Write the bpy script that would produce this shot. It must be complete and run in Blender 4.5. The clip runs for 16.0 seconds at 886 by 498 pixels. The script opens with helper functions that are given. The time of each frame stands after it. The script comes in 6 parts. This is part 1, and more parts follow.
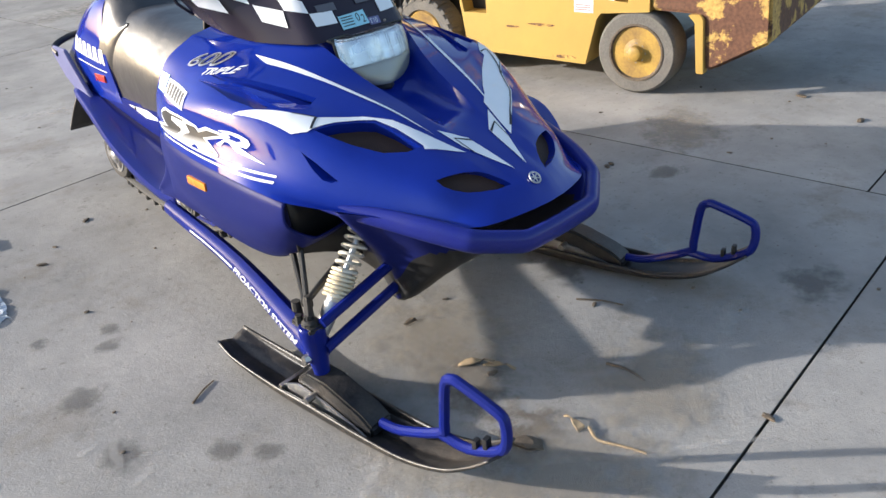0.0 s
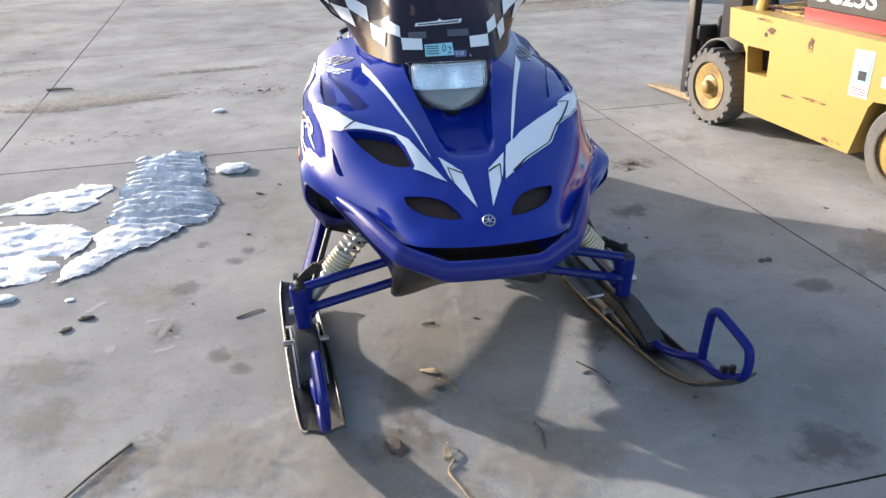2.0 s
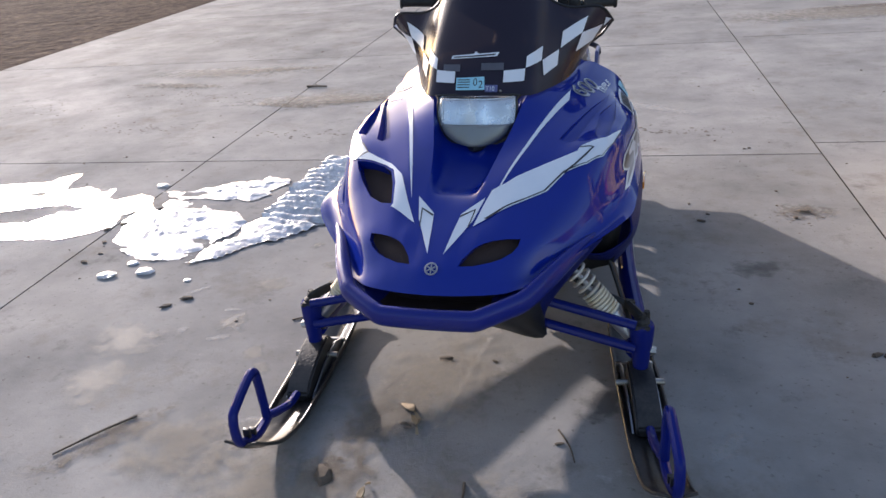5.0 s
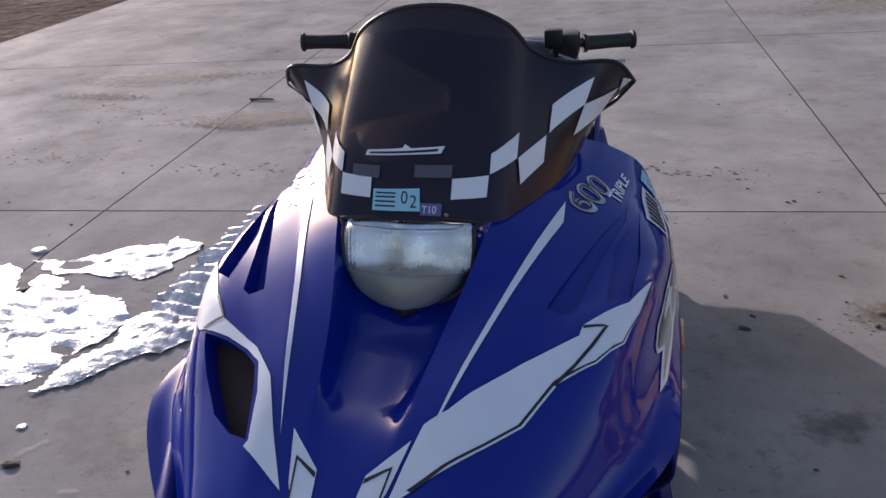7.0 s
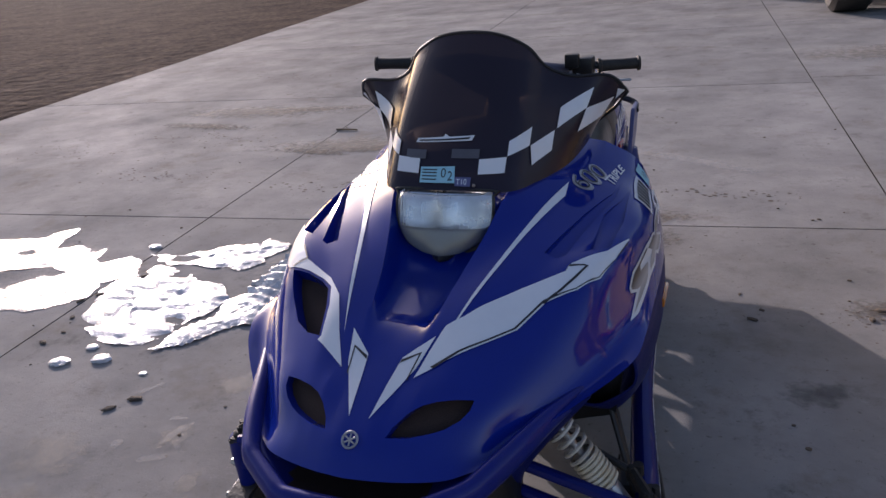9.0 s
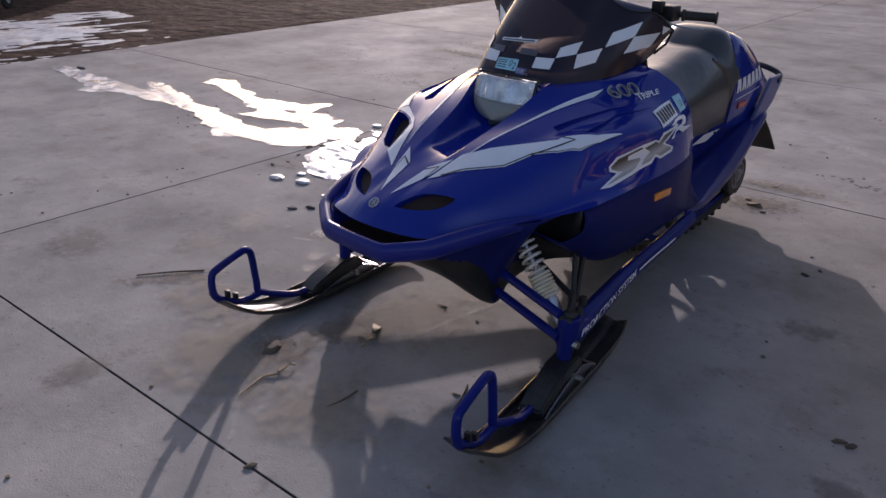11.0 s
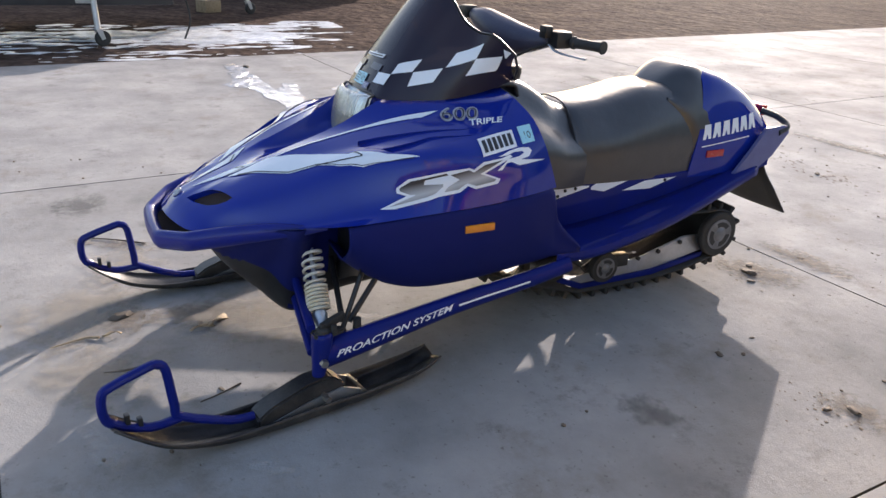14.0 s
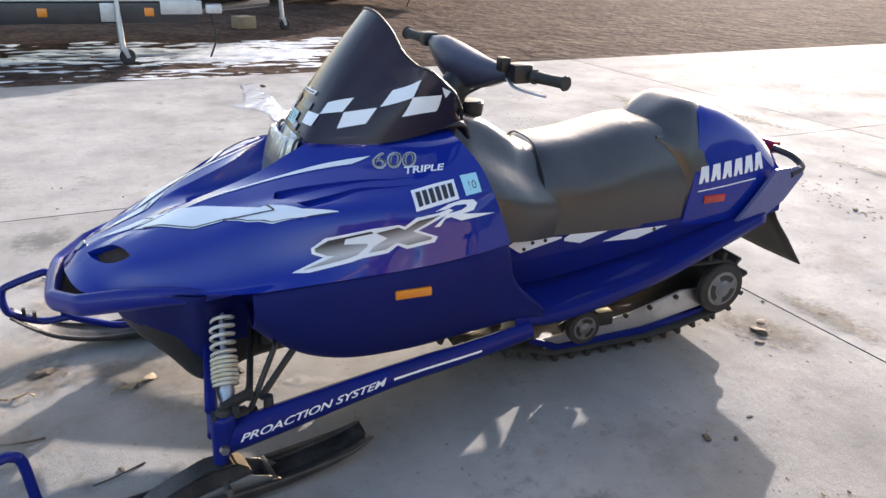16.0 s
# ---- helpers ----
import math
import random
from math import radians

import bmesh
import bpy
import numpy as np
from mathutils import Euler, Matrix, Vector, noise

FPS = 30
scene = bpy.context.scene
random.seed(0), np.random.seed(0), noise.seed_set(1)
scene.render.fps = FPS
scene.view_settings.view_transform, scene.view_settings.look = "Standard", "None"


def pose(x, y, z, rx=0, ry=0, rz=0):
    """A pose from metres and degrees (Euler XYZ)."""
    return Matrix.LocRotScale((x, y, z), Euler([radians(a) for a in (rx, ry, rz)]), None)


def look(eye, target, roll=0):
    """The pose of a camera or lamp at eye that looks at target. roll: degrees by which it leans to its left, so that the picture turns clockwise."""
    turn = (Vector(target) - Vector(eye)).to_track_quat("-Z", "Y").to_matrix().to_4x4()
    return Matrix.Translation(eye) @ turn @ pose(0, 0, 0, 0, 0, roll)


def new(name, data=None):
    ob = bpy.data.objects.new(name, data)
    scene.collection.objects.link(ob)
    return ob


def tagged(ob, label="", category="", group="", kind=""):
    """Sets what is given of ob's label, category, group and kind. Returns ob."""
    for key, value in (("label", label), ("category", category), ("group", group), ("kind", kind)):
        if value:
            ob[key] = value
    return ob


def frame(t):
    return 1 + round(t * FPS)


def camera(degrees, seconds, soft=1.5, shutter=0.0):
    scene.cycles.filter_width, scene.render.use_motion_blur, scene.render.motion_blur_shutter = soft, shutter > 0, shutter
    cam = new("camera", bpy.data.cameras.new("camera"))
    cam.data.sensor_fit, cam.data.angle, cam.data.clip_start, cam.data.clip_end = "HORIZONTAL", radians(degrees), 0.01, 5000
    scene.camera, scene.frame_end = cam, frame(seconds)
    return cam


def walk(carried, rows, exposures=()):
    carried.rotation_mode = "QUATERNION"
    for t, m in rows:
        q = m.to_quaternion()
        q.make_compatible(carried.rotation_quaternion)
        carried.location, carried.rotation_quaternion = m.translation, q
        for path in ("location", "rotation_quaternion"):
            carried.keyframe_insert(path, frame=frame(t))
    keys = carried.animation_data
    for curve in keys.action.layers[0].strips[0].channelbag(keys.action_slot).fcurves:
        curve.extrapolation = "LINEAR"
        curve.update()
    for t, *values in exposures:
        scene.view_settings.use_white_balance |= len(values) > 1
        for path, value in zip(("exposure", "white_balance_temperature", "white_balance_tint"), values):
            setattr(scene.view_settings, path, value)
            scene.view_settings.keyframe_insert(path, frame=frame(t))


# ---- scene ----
cam = camera(58.4, 16.0)
PATH = [
    (0, (-1.369, -1.164, 1.322), (-0.19, 0.145, 0.376), -5.1),
    (0.5, (-1.173, -1.351, 1.307), (-0.246, 0.141, 0.351), -5.5),
    (1, (-0.928, -1.539, 1.321), (-0.189, 0.057, 0.369), -5.4),
    (1.5, (-0.66, -1.665, 1.331), (-0.078, 0.023, 0.43), -2.7),
    (2, (-0.418, -1.856, 1.358), (-0.134, -0.07, 0.504), -1.2),
    (2.5, (-0.217, -1.96, 1.371), (-0.062, -0.107, 0.634), -2.1),
    (3, (-0.006, -1.987, 1.38), (0.081, -0.139, 0.621), -2.7),
    (3.5, (0.206, -2.038, 1.391), (0.027, -0.193, 0.64), -4.6),
    (3.7, (0.288, -2.055, 1.395), (0.031, -0.224, 0.633), -4.3),
    (5.8, (0.595, -1.282, 1.42), (0.012, 0.431, 0.567), -5.6),
    (6, (0.552, -1.165, 1.415), (0.011, 0.556, 0.552), -4.8),
    (6.5, (0.501, -0.868, 1.419), (-0.092, 0.846, 0.577), -4.6),
    (7, (0.428, -0.627, 1.409), (-0.09, 1.089, 0.523), -4.9),
    (7.5, (0.38, -0.496, 1.405), (-0.033, 1.238, 0.497), -5.0),
    (8, (0.402, -0.551, 1.402), (-0.095, 1.163, 0.5), -4.9),
    (8.5, (0.56, -0.834, 1.411), (-0.148, 0.843, 0.582), -4.4),
    (9, (0.676, -1.071, 1.427), (-0.039, 0.633, 0.661), -5.6),
    (9.5, (0.812, -1.365, 1.422), (0.023, 0.307, 0.659), -4.3),
    (10, (1.061, -1.531, 1.415), (0.156, 0.073, 0.637), -4.3),
    (10.2, (1.2, -1.581, 1.404), (0.207, -0.043, 0.599), -3.4),
    (12.3, (2.148, -0.847, 1.307), (0.636, 0.248, 0.59), 2.1),
    (12.5, (2.207, -0.757, 1.322), (0.681, 0.344, 0.644), 1.1),
    (13, (2.366, -0.554, 1.334), (0.737, 0.357, 0.618), 1.6),
    (13.5, (2.473, -0.38, 1.34), (0.799, 0.426, 0.599), 2.1),
    (14, (2.459, -0.26, 1.339), (0.79, 0.541, 0.58), 2.2),
    (14.5, (2.383, -0.142, 1.358), (0.703, 0.661, 0.629), 2.0),
    (15, (2.339, 0.026, 1.353), (0.627, 0.74, 0.604), 2.9),
    (15.5, (2.305, 0.151, 1.361), (0.545, 0.753, 0.625), 1.2),
    (16, (2.261, 0.194, 1.364), (0.529, 0.87, 0.626), 1.4),
]
walk(cam, [(t, look(eye, target, roll)) for t, eye, target, roll in PATH],
     exposures=((0, 1.08, 6420, 10), (1.5, 1.18, 6420, 11), (2.5, 1.28, 6420, 12), (3.7, 1.3, 6420, 15), (5.8, 0.5, 6350, 21), (7, 0.33, 6380, 25), (8, 0.33, 6380, 25), (9, 0.1, 6330, 26), (9.5, 0.0, 6300, 27), (10.2, -0.02, 6330, 29), (12.3, 0.8, 6500, 21), (13, 1.3, 6560, 20), (14, 1.25, 6600, 17), (15.5, 1.45, 6650, 15), (16, 1.62, 6650, 15)))

from mathutils.bvhtree import BVHTree

# ---- light ----
SUN_EL, SUN_AZ = 15.5, -45.5
world = bpy.data.worlds.new("sky")
scene.world = world
world.use_nodes = True
wn, wl = world.node_tree.nodes, world.node_tree.links
sky = wn.new("ShaderNodeTexSky")
sky.sky_type, sky.sun_disc = "NISHITA", False
sky.sun_elevation, sky.sun_rotation = radians(SUN_EL), radians(SUN_AZ)
sky.dust_density = 2.0
wl.new(sky.outputs[0], wn["Background"].inputs[0])
wn["Background"].inputs[1].default_value = 0.15
sun_data = bpy.data.lights.new("sun", "SUN")
sun_data.energy, sun_data.angle, sun_data.color = 4.0, radians(0.7), (1.0, 0.94, 0.87)
sun = new("sun", sun_data)
az, el = radians(SUN_AZ), radians(SUN_EL)
sun_dir = Vector((math.sin(az) * math.cos(el), math.cos(az) * math.cos(el), math.sin(el)))
sun.matrix_world = look(sun_dir * 30, (0, 0, 0))


# ---- materials ----
def material(name, base, rough=0.5, metal=0.0, coat=0.0, spot=None, scale=8.0, amount=0.5, grain=0.0, grain_scale=300.0,
             bump=0.0, bump_scale=60.0, rough_var=0.1, random_tint=0.0, ior=1.5, coat_rough=0.035, ramp_from=(0.38, 0.68)):
    """A surface: base colour, a second colour in cloudy patches, fine grain, relief and uneven gloss."""
    m = bpy.data.materials.new(name)
    m.use_nodes = True
    n, l = m.node_tree.nodes, m.node_tree.links
    b = n["Principled BSDF"]
    b.inputs["Metallic"].default_value = metal
    b.inputs["Coat Weight"].default_value = coat
    b.inputs["Coat Roughness"].default_value = coat_rough
    b.inputs["IOR"].default_value = ior
    tc = n.new("ShaderNodeTexCoord")
    big = n.new("ShaderNodeTexNoise")
    big.inputs["Scale"].default_value, big.inputs["Detail"].default_value, big.inputs["Roughness"].default_value = scale, 6, 0.65
    l.new(tc.outputs["Object"], big.inputs["Vector"])
    ramp = n.new("ShaderNodeMapRange")
    ramp.inputs["From Min"].default_value, ramp.inputs["From Max"].default_value = ramp_from
    l.new(big.outputs["Fac"], ramp.inputs["Value"])
    mul = n.new("ShaderNodeMath")
    mul.operation = "MULTIPLY"
    mul.inputs[1].default_value = amount
    l.new(ramp.outputs[0], mul.inputs[0])
    mix = n.new("ShaderNodeMix")
    mix.data_type = "RGBA"
    mix.inputs["A"].default_value = (*base, 1)
    mix.inputs["B"].default_value = (*(spot or [c * 0.75 for c in base]), 1)
    l.new(mul.outputs[0], mix.inputs["Factor"])
    colour = mix.outputs["Result"]
    if grain:
        fine = n.new("ShaderNodeTexNoise")
        fine.inputs["Scale"].default_value, fine.inputs["Detail"].default_value = grain_scale, 3
        l.new(tc.outputs["Object"], fine.inputs["Vector"])
        hsv = n.new("ShaderNodeHueSaturation")
        gr = n.new("ShaderNodeMapRange")
        gr.inputs["From Min"].default_value, gr.inputs["From Max"].default_value = 0.3, 0.7
        gr.inputs["To Min"].default_value, gr.inputs["To Max"].default_value = 1 - grain, 1 + grain
        l.new(fine.outputs["Fac"], gr.inputs["Value"])
        l.new(gr.outputs[0], hsv.inputs["Value"])
        l.new(colour, hsv.inputs["Color"])
        colour = hsv.outputs["Color"]
    if random_tint:
        info = n.new("ShaderNodeObjectInfo")
        hs2 = n.new("ShaderNodeHueSaturation")
        rr = n.new("ShaderNodeMapRange")
        rr.inputs["To Min"].default_value, rr.inputs["To Max"].default_value = 1 - random_tint, 1 + random_tint
        l.new(info.outputs["Random"], rr.inputs["Value"])
        l.new(rr.outputs[0], hs2.inputs["Value"])
        l.new(colour, hs2.inputs["Color"])
        colour = hs2.outputs["Color"]
    l.new(colour, b.inputs["Base Color"])
    rm = n.new("ShaderNodeMapRange")
    rm.inputs["To Min"].default_value, rm.inputs["To Max"].default_value = max(0.02, rough - rough_var), min(1, rough + rough_var)
    l.new(big.outputs["Fac"], rm.inputs["Value"])
    l.new(rm.outputs[0], b.inputs["Roughness"])
    if bump:
        rel = n.new("ShaderNodeTexNoise")
        rel.inputs["Scale"].default_value, rel.inputs["Detail"].default_value = bump_scale, 5
        l.new(tc.outputs["Object"], rel.inputs["Vector"])
        bp = n.new("ShaderNodeBump")
        bp.inputs["Strength"].default_value, bp.inputs["Distance"].default_value = 1.0, bump
        l.new(rel.outputs["Fac"], bp.inputs["Height"])
        l.new(bp.outputs[0], b.inputs["Normal"])
    return m


M = {}
M["blue"] = material("blue gel coat paint", (0.0045, 0.021, 0.25), 0.45, 0.0, 0.95, (0.0045, 0.017, 0.205), 3, 0.6, 0.06, 900, rough_var=0.06, ior=1.04, coat_rough=0.065)
M["pan"] = material("dark blue moulded plastic", (0.011, 0.016, 0.105), 0.4, 0, 0.0, (0.014, 0.018, 0.11), 7, 0.7, 0.08, 500, 0.0006, 250, ior=1.14)
M["bluemetal"] = material("blue painted steel", (0.006, 0.014, 0.16), 0.42, 0, 0.3, (0.013, 0.018, 0.11), 9, 0.6, 0.08, 400, 0.0003, 200, ior=1.12)
M["bumper"] = material("scuffed blue bumper plastic", (0.010, 0.018, 0.19), 0.40, 0, 0.35, (0.022, 0.028, 0.16), 8, 0.7, 0.08, 300, 0.0004, 150, ior=1.2)
M["white"] = material("white vinyl decal", (0.78, 0.80, 0.83), 0.35, 0, 0.2, (0.70, 0.73, 0.78), 14, 0.5)
M["black"] = material("black plastic", (0.012, 0.012, 0.013), 0.45, 0, 0, (0.03, 0.028, 0.026), 12, 0.6, 0.1, 300, 0.0006, 200)
M["rubber"] = material("black rubber", (0.018, 0.017, 0.016), 0.7, 0, 0, (0.05, 0.045, 0.04), 10, 0.7, 0.15, 200, 0.001, 120)
M["skiblack"] = material("worn black ski plastic", (0.013, 0.013, 0.014), 0.42, 0, 0, (0.065, 0.056, 0.048), 11, 0.8, 0.2, 120, 0.0012, 90)
M["vinyl"] = material("black seat vinyl", (0.024, 0.023, 0.025), 0.33, 0, 0.1, (0.036, 0.034, 0.035), 6, 0.7, 0.12, 500, 0.006, 7, ior=1.75)
M["mesh"] = material("dark brown intake foam", (0.036, 0.019, 0.015), 0.85, 0, 0, (0.055, 0.030, 0.022), 40, 0.6, 0.35, 700, 0.002, 380)
M["steel"] = material("bare steel", (0.45, 0.44, 0.42), 0.38, 1.0, 0, (0.22, 0.17, 0.13), 14, 0.7, 0.1, 200, 0.0004, 150)
M["alu"] = material("grey aluminium", (0.52, 0.53, 0.55), 0.42, 0.9, 0, (0.35, 0.35, 0.36), 9, 0.7, 0.08, 300, 0.0004, 120)
M["spring"] = material("cream coated spring", (0.70, 0.68, 0.62), 0.4, 0, 0.2, (0.42, 0.34, 0.22), 16, 0.9)
M["tanspring"] = material("yellowed spring coating", (0.62, 0.52, 0.34), 0.45, 0, 0.1, (0.74, 0.70, 0.60), 24, 0.9)
M["orange"] = material("amber reflector", (0.75, 0.24, 0.015), 0.25, 0, 0.6, (0.55, 0.17, 0.01), 30, 0.5)
M["red"] = material("red reflector", (0.45, 0.02, 0.015), 0.25, 0, 0.6, (0.3, 0.015, 0.01), 30, 0.5)
M["dirt"] = material("dirt", (0.090, 0.064, 0.051), 0.95, 0, 0, (0.042, 0.030, 0.025), 1.3, 0.95, 0.4, 9, 0.10, 4.0, ior=1.05)
M["yellow"] = material("yellow forklift enamel", (0.44, 0.285, 0.070), 0.45, 0, 0.1, (0.37, 0.235, 0.058), 3, 0.6, 0.05, 200, 0.0008, 20)
M["yellowrust"] = material("rust-worn yellow enamel", (0.105, 0.045, 0.024), 0.75, 0, 0, (0.46, 0.29, 0.08), 7, 0.95, 0.3, 60, 0.004, 14, ramp_from=(0.52, 0.57))
M["rimgrey"] = material("dull oxidised aluminium", (0.24, 0.24, 0.25), 0.5, 0.6, 0, (0.12, 0.12, 0.12), 20, 0.7, 0.1, 200)
M["hubyellow"] = material("greasy yellow wheel hub", (0.40, 0.25, 0.05), 0.55, 0, 0, (0.13, 0.075, 0.03), 7, 0.9, 0.12, 80, 0.001, 40)
M["darkred"] = material("dark red enamel", (0.28, 0.02, 0.02), 0.4, 0, 0.1)
M["ink"] = material("dark ink", (0.02, 0.02, 0.025), 0.5)
M["cyan"] = material("light blue sticker", (0.30, 0.62, 0.74), 0.4, 0, 0, (0.36, 0.66, 0.76), 30, 0.5)


def smoked():
    """Tinted plastic sheet: mostly dark and glossy, a little light comes through."""
    m = bpy.data.materials.new("smoked acrylic")
    m.use_nodes = True
    n, l = m.node_tree.nodes, m.node_tree.links
    b = n["Principled BSDF"]
    b.inputs["Base Color"].default_value = (0.024, 0.019, 0.032, 1)
    b.inputs["Roughness"].default_value = 0.24
    b.inputs["IOR"].default_value = 1.36
    tr = n.new("ShaderNodeBsdfTransparent")
    tr.inputs["Color"].default_value = (0.34, 0.27, 0.24, 1)
    mx = n.new("ShaderNodeMixShader")
    mx.inputs[0].default_value = 0.05
    l.new(b.outputs[0], mx.inputs[1])
    l.new(tr.outputs[0], mx.inputs[2])
    l.new(mx.outputs[0], n["Material Output"].inputs["Surface"])
    return m


def lens_glass():
    m = bpy.data.materials.new("fluted lens glass")
    m.use_nodes = True
    n, l = m.node_tree.nodes, m.node_tree.links
    b = n["Principled BSDF"]
    b.inputs["Base Color"].default_value = (0.92, 0.95, 0.97, 1)
    b.inputs["Roughness"].default_value = 0.05
    b.inputs["Transmission Weight"].default_value = 0.92
    tc = n.new("ShaderNodeTexCoord")
    w = n.new("ShaderNodeTexWave")
    w.bands_direction = "X"
    w.inputs["Scale"].default_value = 30
    w.inputs["Distortion"].default_value = 0.6
    l.new(tc.outputs["Object"], w.inputs["Vector"])
    bp = n.new("ShaderNodeBump")
    bp.inputs["Distance"].default_value, bp.inputs["Strength"].default_value = 0.0012, 0.3
    l.new(w.outputs["Fac"], bp.inputs["Height"])
    l.new(bp.outputs[0], b.inputs["Normal"])
    return m


def soft_stain(name, colour, rough, strength, scale=6.0, ragged=1.3):
    """A flat stain whose edge fades out unevenly; the plate's own coordinates run from -1 to 1."""
    m = bpy.data.materials.new(name)
    m.use_nodes = True
    n, l = m.node_tree.nodes, m.node_tree.links
    b = n["Principled BSDF"]
    b.inputs["Base Color"].default_value = (*colour, 1)
    b.inputs["Roughness"].default_value = rough
    uv = n.new("ShaderNodeTexCoord")
    ln = n.new("ShaderNodeVectorMath")
    ln.operation = "LENGTH"
    mp = n.new("ShaderNodeMapping")
    mp.inputs["Location"].default_value, mp.inputs["Scale"].default_value = (-1, -1, 0), (2, 2, 0)
    l.new(uv.outputs["Generated"], mp.inputs["Vector"])
    l.new(mp.outputs[0], ln.inputs[0])
    geo = n.new("ShaderNodeNewGeometry")
    ns = n.new("ShaderNodeTexNoise")
    ns.inputs["Scale"].default_value, ns.inputs["Detail"].default_value = scale, 6
    l.new(geo.outputs["Position"], ns.inputs["Vector"])
    ad = n.new("ShaderNodeMath")
    ad.operation = "ADD"
    rg = n.new("ShaderNodeMapRange")
    for k, v in zip(("From Min", "From Max", "To Min", "To Max"), (0.0, 1.0, 0.5 - ragged / 2, 0.5 + ragged / 2)):
        rg.inputs[k].default_value = v
    rg.clamp = False
    ns.inputs["Roughness"].default_value = 0.7
    l.new(ln.outputs["Value"], ad.inputs[0])
    l.new(ns.outputs["Fac"], rg.inputs["Value"])
    l.new(rg.outputs[0], ad.inputs[1])
    ed = n.new("ShaderNodeMapRange")
    for k, v in zip(("From Min", "From Max", "To Min", "To Max"), (0.7, 1.0, 1.0, 0.0)):
        ed.inputs[k].default_value = v
    l.new(ln.outputs["Value"], ed.inputs["Value"])
    mr = n.new("ShaderNodeMapRange")
    for k, v in zip(("From Min", "From Max", "To Min", "To Max"), (0.75, 1.35, strength, 0.0)):
        mr.inputs[k].default_value = v
    l.new(ad.outputs[0], mr.inputs["Value"])
    tr = n.new("ShaderNodeBsdfTransparent")
    mx = n.new("ShaderNodeMixShader")
    tm = n.new("ShaderNodeMath")
    tm.operation = "MULTIPLY"
    l.new(mr.outputs[0], tm.inputs[0])
    l.new(ed.outputs[0], tm.inputs[1])
    l.new(tm.outputs[0], mx.inputs[0])
    l.new(tr.outputs[0], mx.inputs[1])
    l.new(b.outputs[0], mx.inputs[2])
    l.new(mx.outputs[0], n["Material Output"].inputs["Surface"])
    return m


M["smoked"] = smoked()
M["lens"] = lens_glass()
M["stain"] = soft_stain("dark damp stain", (0.12, 0.115, 0.108), 0.65, 0.45, 13, 2.6)
M["chalk"] = soft_stain("pale scuff", (0.62, 0.60, 0.57), 0.85, 0.20, 30, 3.6)
M["dust"] = soft_stain("tan dust", (0.30, 0.262, 0.212), 0.95, 0.5, 14, 2.6)
M["silt"] = soft_stain("brown silt", (0.15, 0.12, 0.09), 0.95, 0.55, 22, 3.4)
M["mirror"] = material("headlight reflector", (0.84, 0.87, 0.90), 0.28, 1.0, 0, (0.50, 0.55, 0.60), 22, 0.8)
M["dulllens"] = material("dull grey lamp glass", (0.24, 0.25, 0.26), 0.15, 0, 0.6, (0.20, 0.20, 0.20), 20, 0.6)


def foil(name, rise, start):
    """Printed foil: a pale band that runs slantwise through near-black."""
    m = bpy.data.materials.new(name)
    m.use_nodes = True
    n, l = m.node_tree.nodes, m.node_tree.links
    b = n["Principled BSDF"]
    b.inputs["Roughness"].default_value = 0.32
    tc = n.new("ShaderNodeTexCoord")
    dot = n.new("ShaderNodeVectorMath")
    dot.operation = "DOT_PRODUCT"
    dot.inputs[1].default_value = (0, -rise, 1)
    l.new(tc.outputs["Generated"], dot.inputs[0])
    sh = n.new("ShaderNodeMath")
    sh.operation = "SUBTRACT"
    sh.inputs[1].default_value = start
    l.new(dot.outputs["Value"], sh.inputs[0])
    ab = n.new("ShaderNodeMath")
    ab.operation = "ABSOLUTE"
    l.new(sh.outputs[0], ab.inputs[0])
    rp = n.new("ShaderNodeValToRGB")
    rp.color_ramp.elements[0].position, rp.color_ramp.elements[0].color = 0.0, (0.46, 0.46, 0.47, 1)
    rp.color_ramp.elements[1].position, rp.color_ramp.elements[1].color = 0.30, (0.020, 0.020, 0.024, 1)
    l.new(ab.outputs[0], rp.inputs["Fac"])
    l.new(rp.outputs["Color"], b.inputs["Base Color"])
    return m


M["silver"] = foil("silver foil print", 0.6, 0.11)
M["silver_back"] = foil("silver foil print of the other side", -0.25, 0.25)
M["chrome"] = material("chrome lettering foil", (0.62, 0.62, 0.65), 0.3, 0.5, 0, (0.22, 0.22, 0.24), 45, 0.9)
M["slate"] = material("blue-grey painted plate", (0.11, 0.12, 0.27), 0.4, 0, 0.2, (0.08, 0.085, 0.21), 10, 0.6, 0.08, 300)
M["pad"] = material("dark padded vinyl", (0.055, 0.055, 0.09), 0.45, 0, 0, (0.07, 0.07, 0.10), 9, 0.6, 0.1, 300, 0.0008, 300)
M["snow"] = material("melting snow and ice", (0.76, 0.78, 0.80), 0.36, 0, 0.2, (0.36, 0.36, 0.37), 9, 0.8, 0.12, 70, 0.004, 75, 0.15)
M["slush"] = material("thin wet slush", (0.52, 0.53, 0.55), 0.22, 0, 0.5, (0.40, 0.40, 0.41), 8, 0.8, 0.12, 70, 0.003, 75, 0.1)
M["greysnow"] = material("grey wet ice", (0.74, 0.76, 0.78), 0.3, 0, 0.25, (0.30, 0.30, 0.31), 9, 0.9, 0.15, 70, 0.004, 60, 0.15)
M["wood"] = material("weathered wood", (0.34, 0.25, 0.15), 0.8, 0, 0, (0.2, 0.14, 0.08), 20, 0.7, 0.2, 90, 0.001, 60)
M["leaf"] = material("dry brown litter", (0.12, 0.092, 0.066), 0.9, 0, 0, (0.06, 0.045, 0.032), 30, 0.7, 0.3, 90, random_tint=0.4)
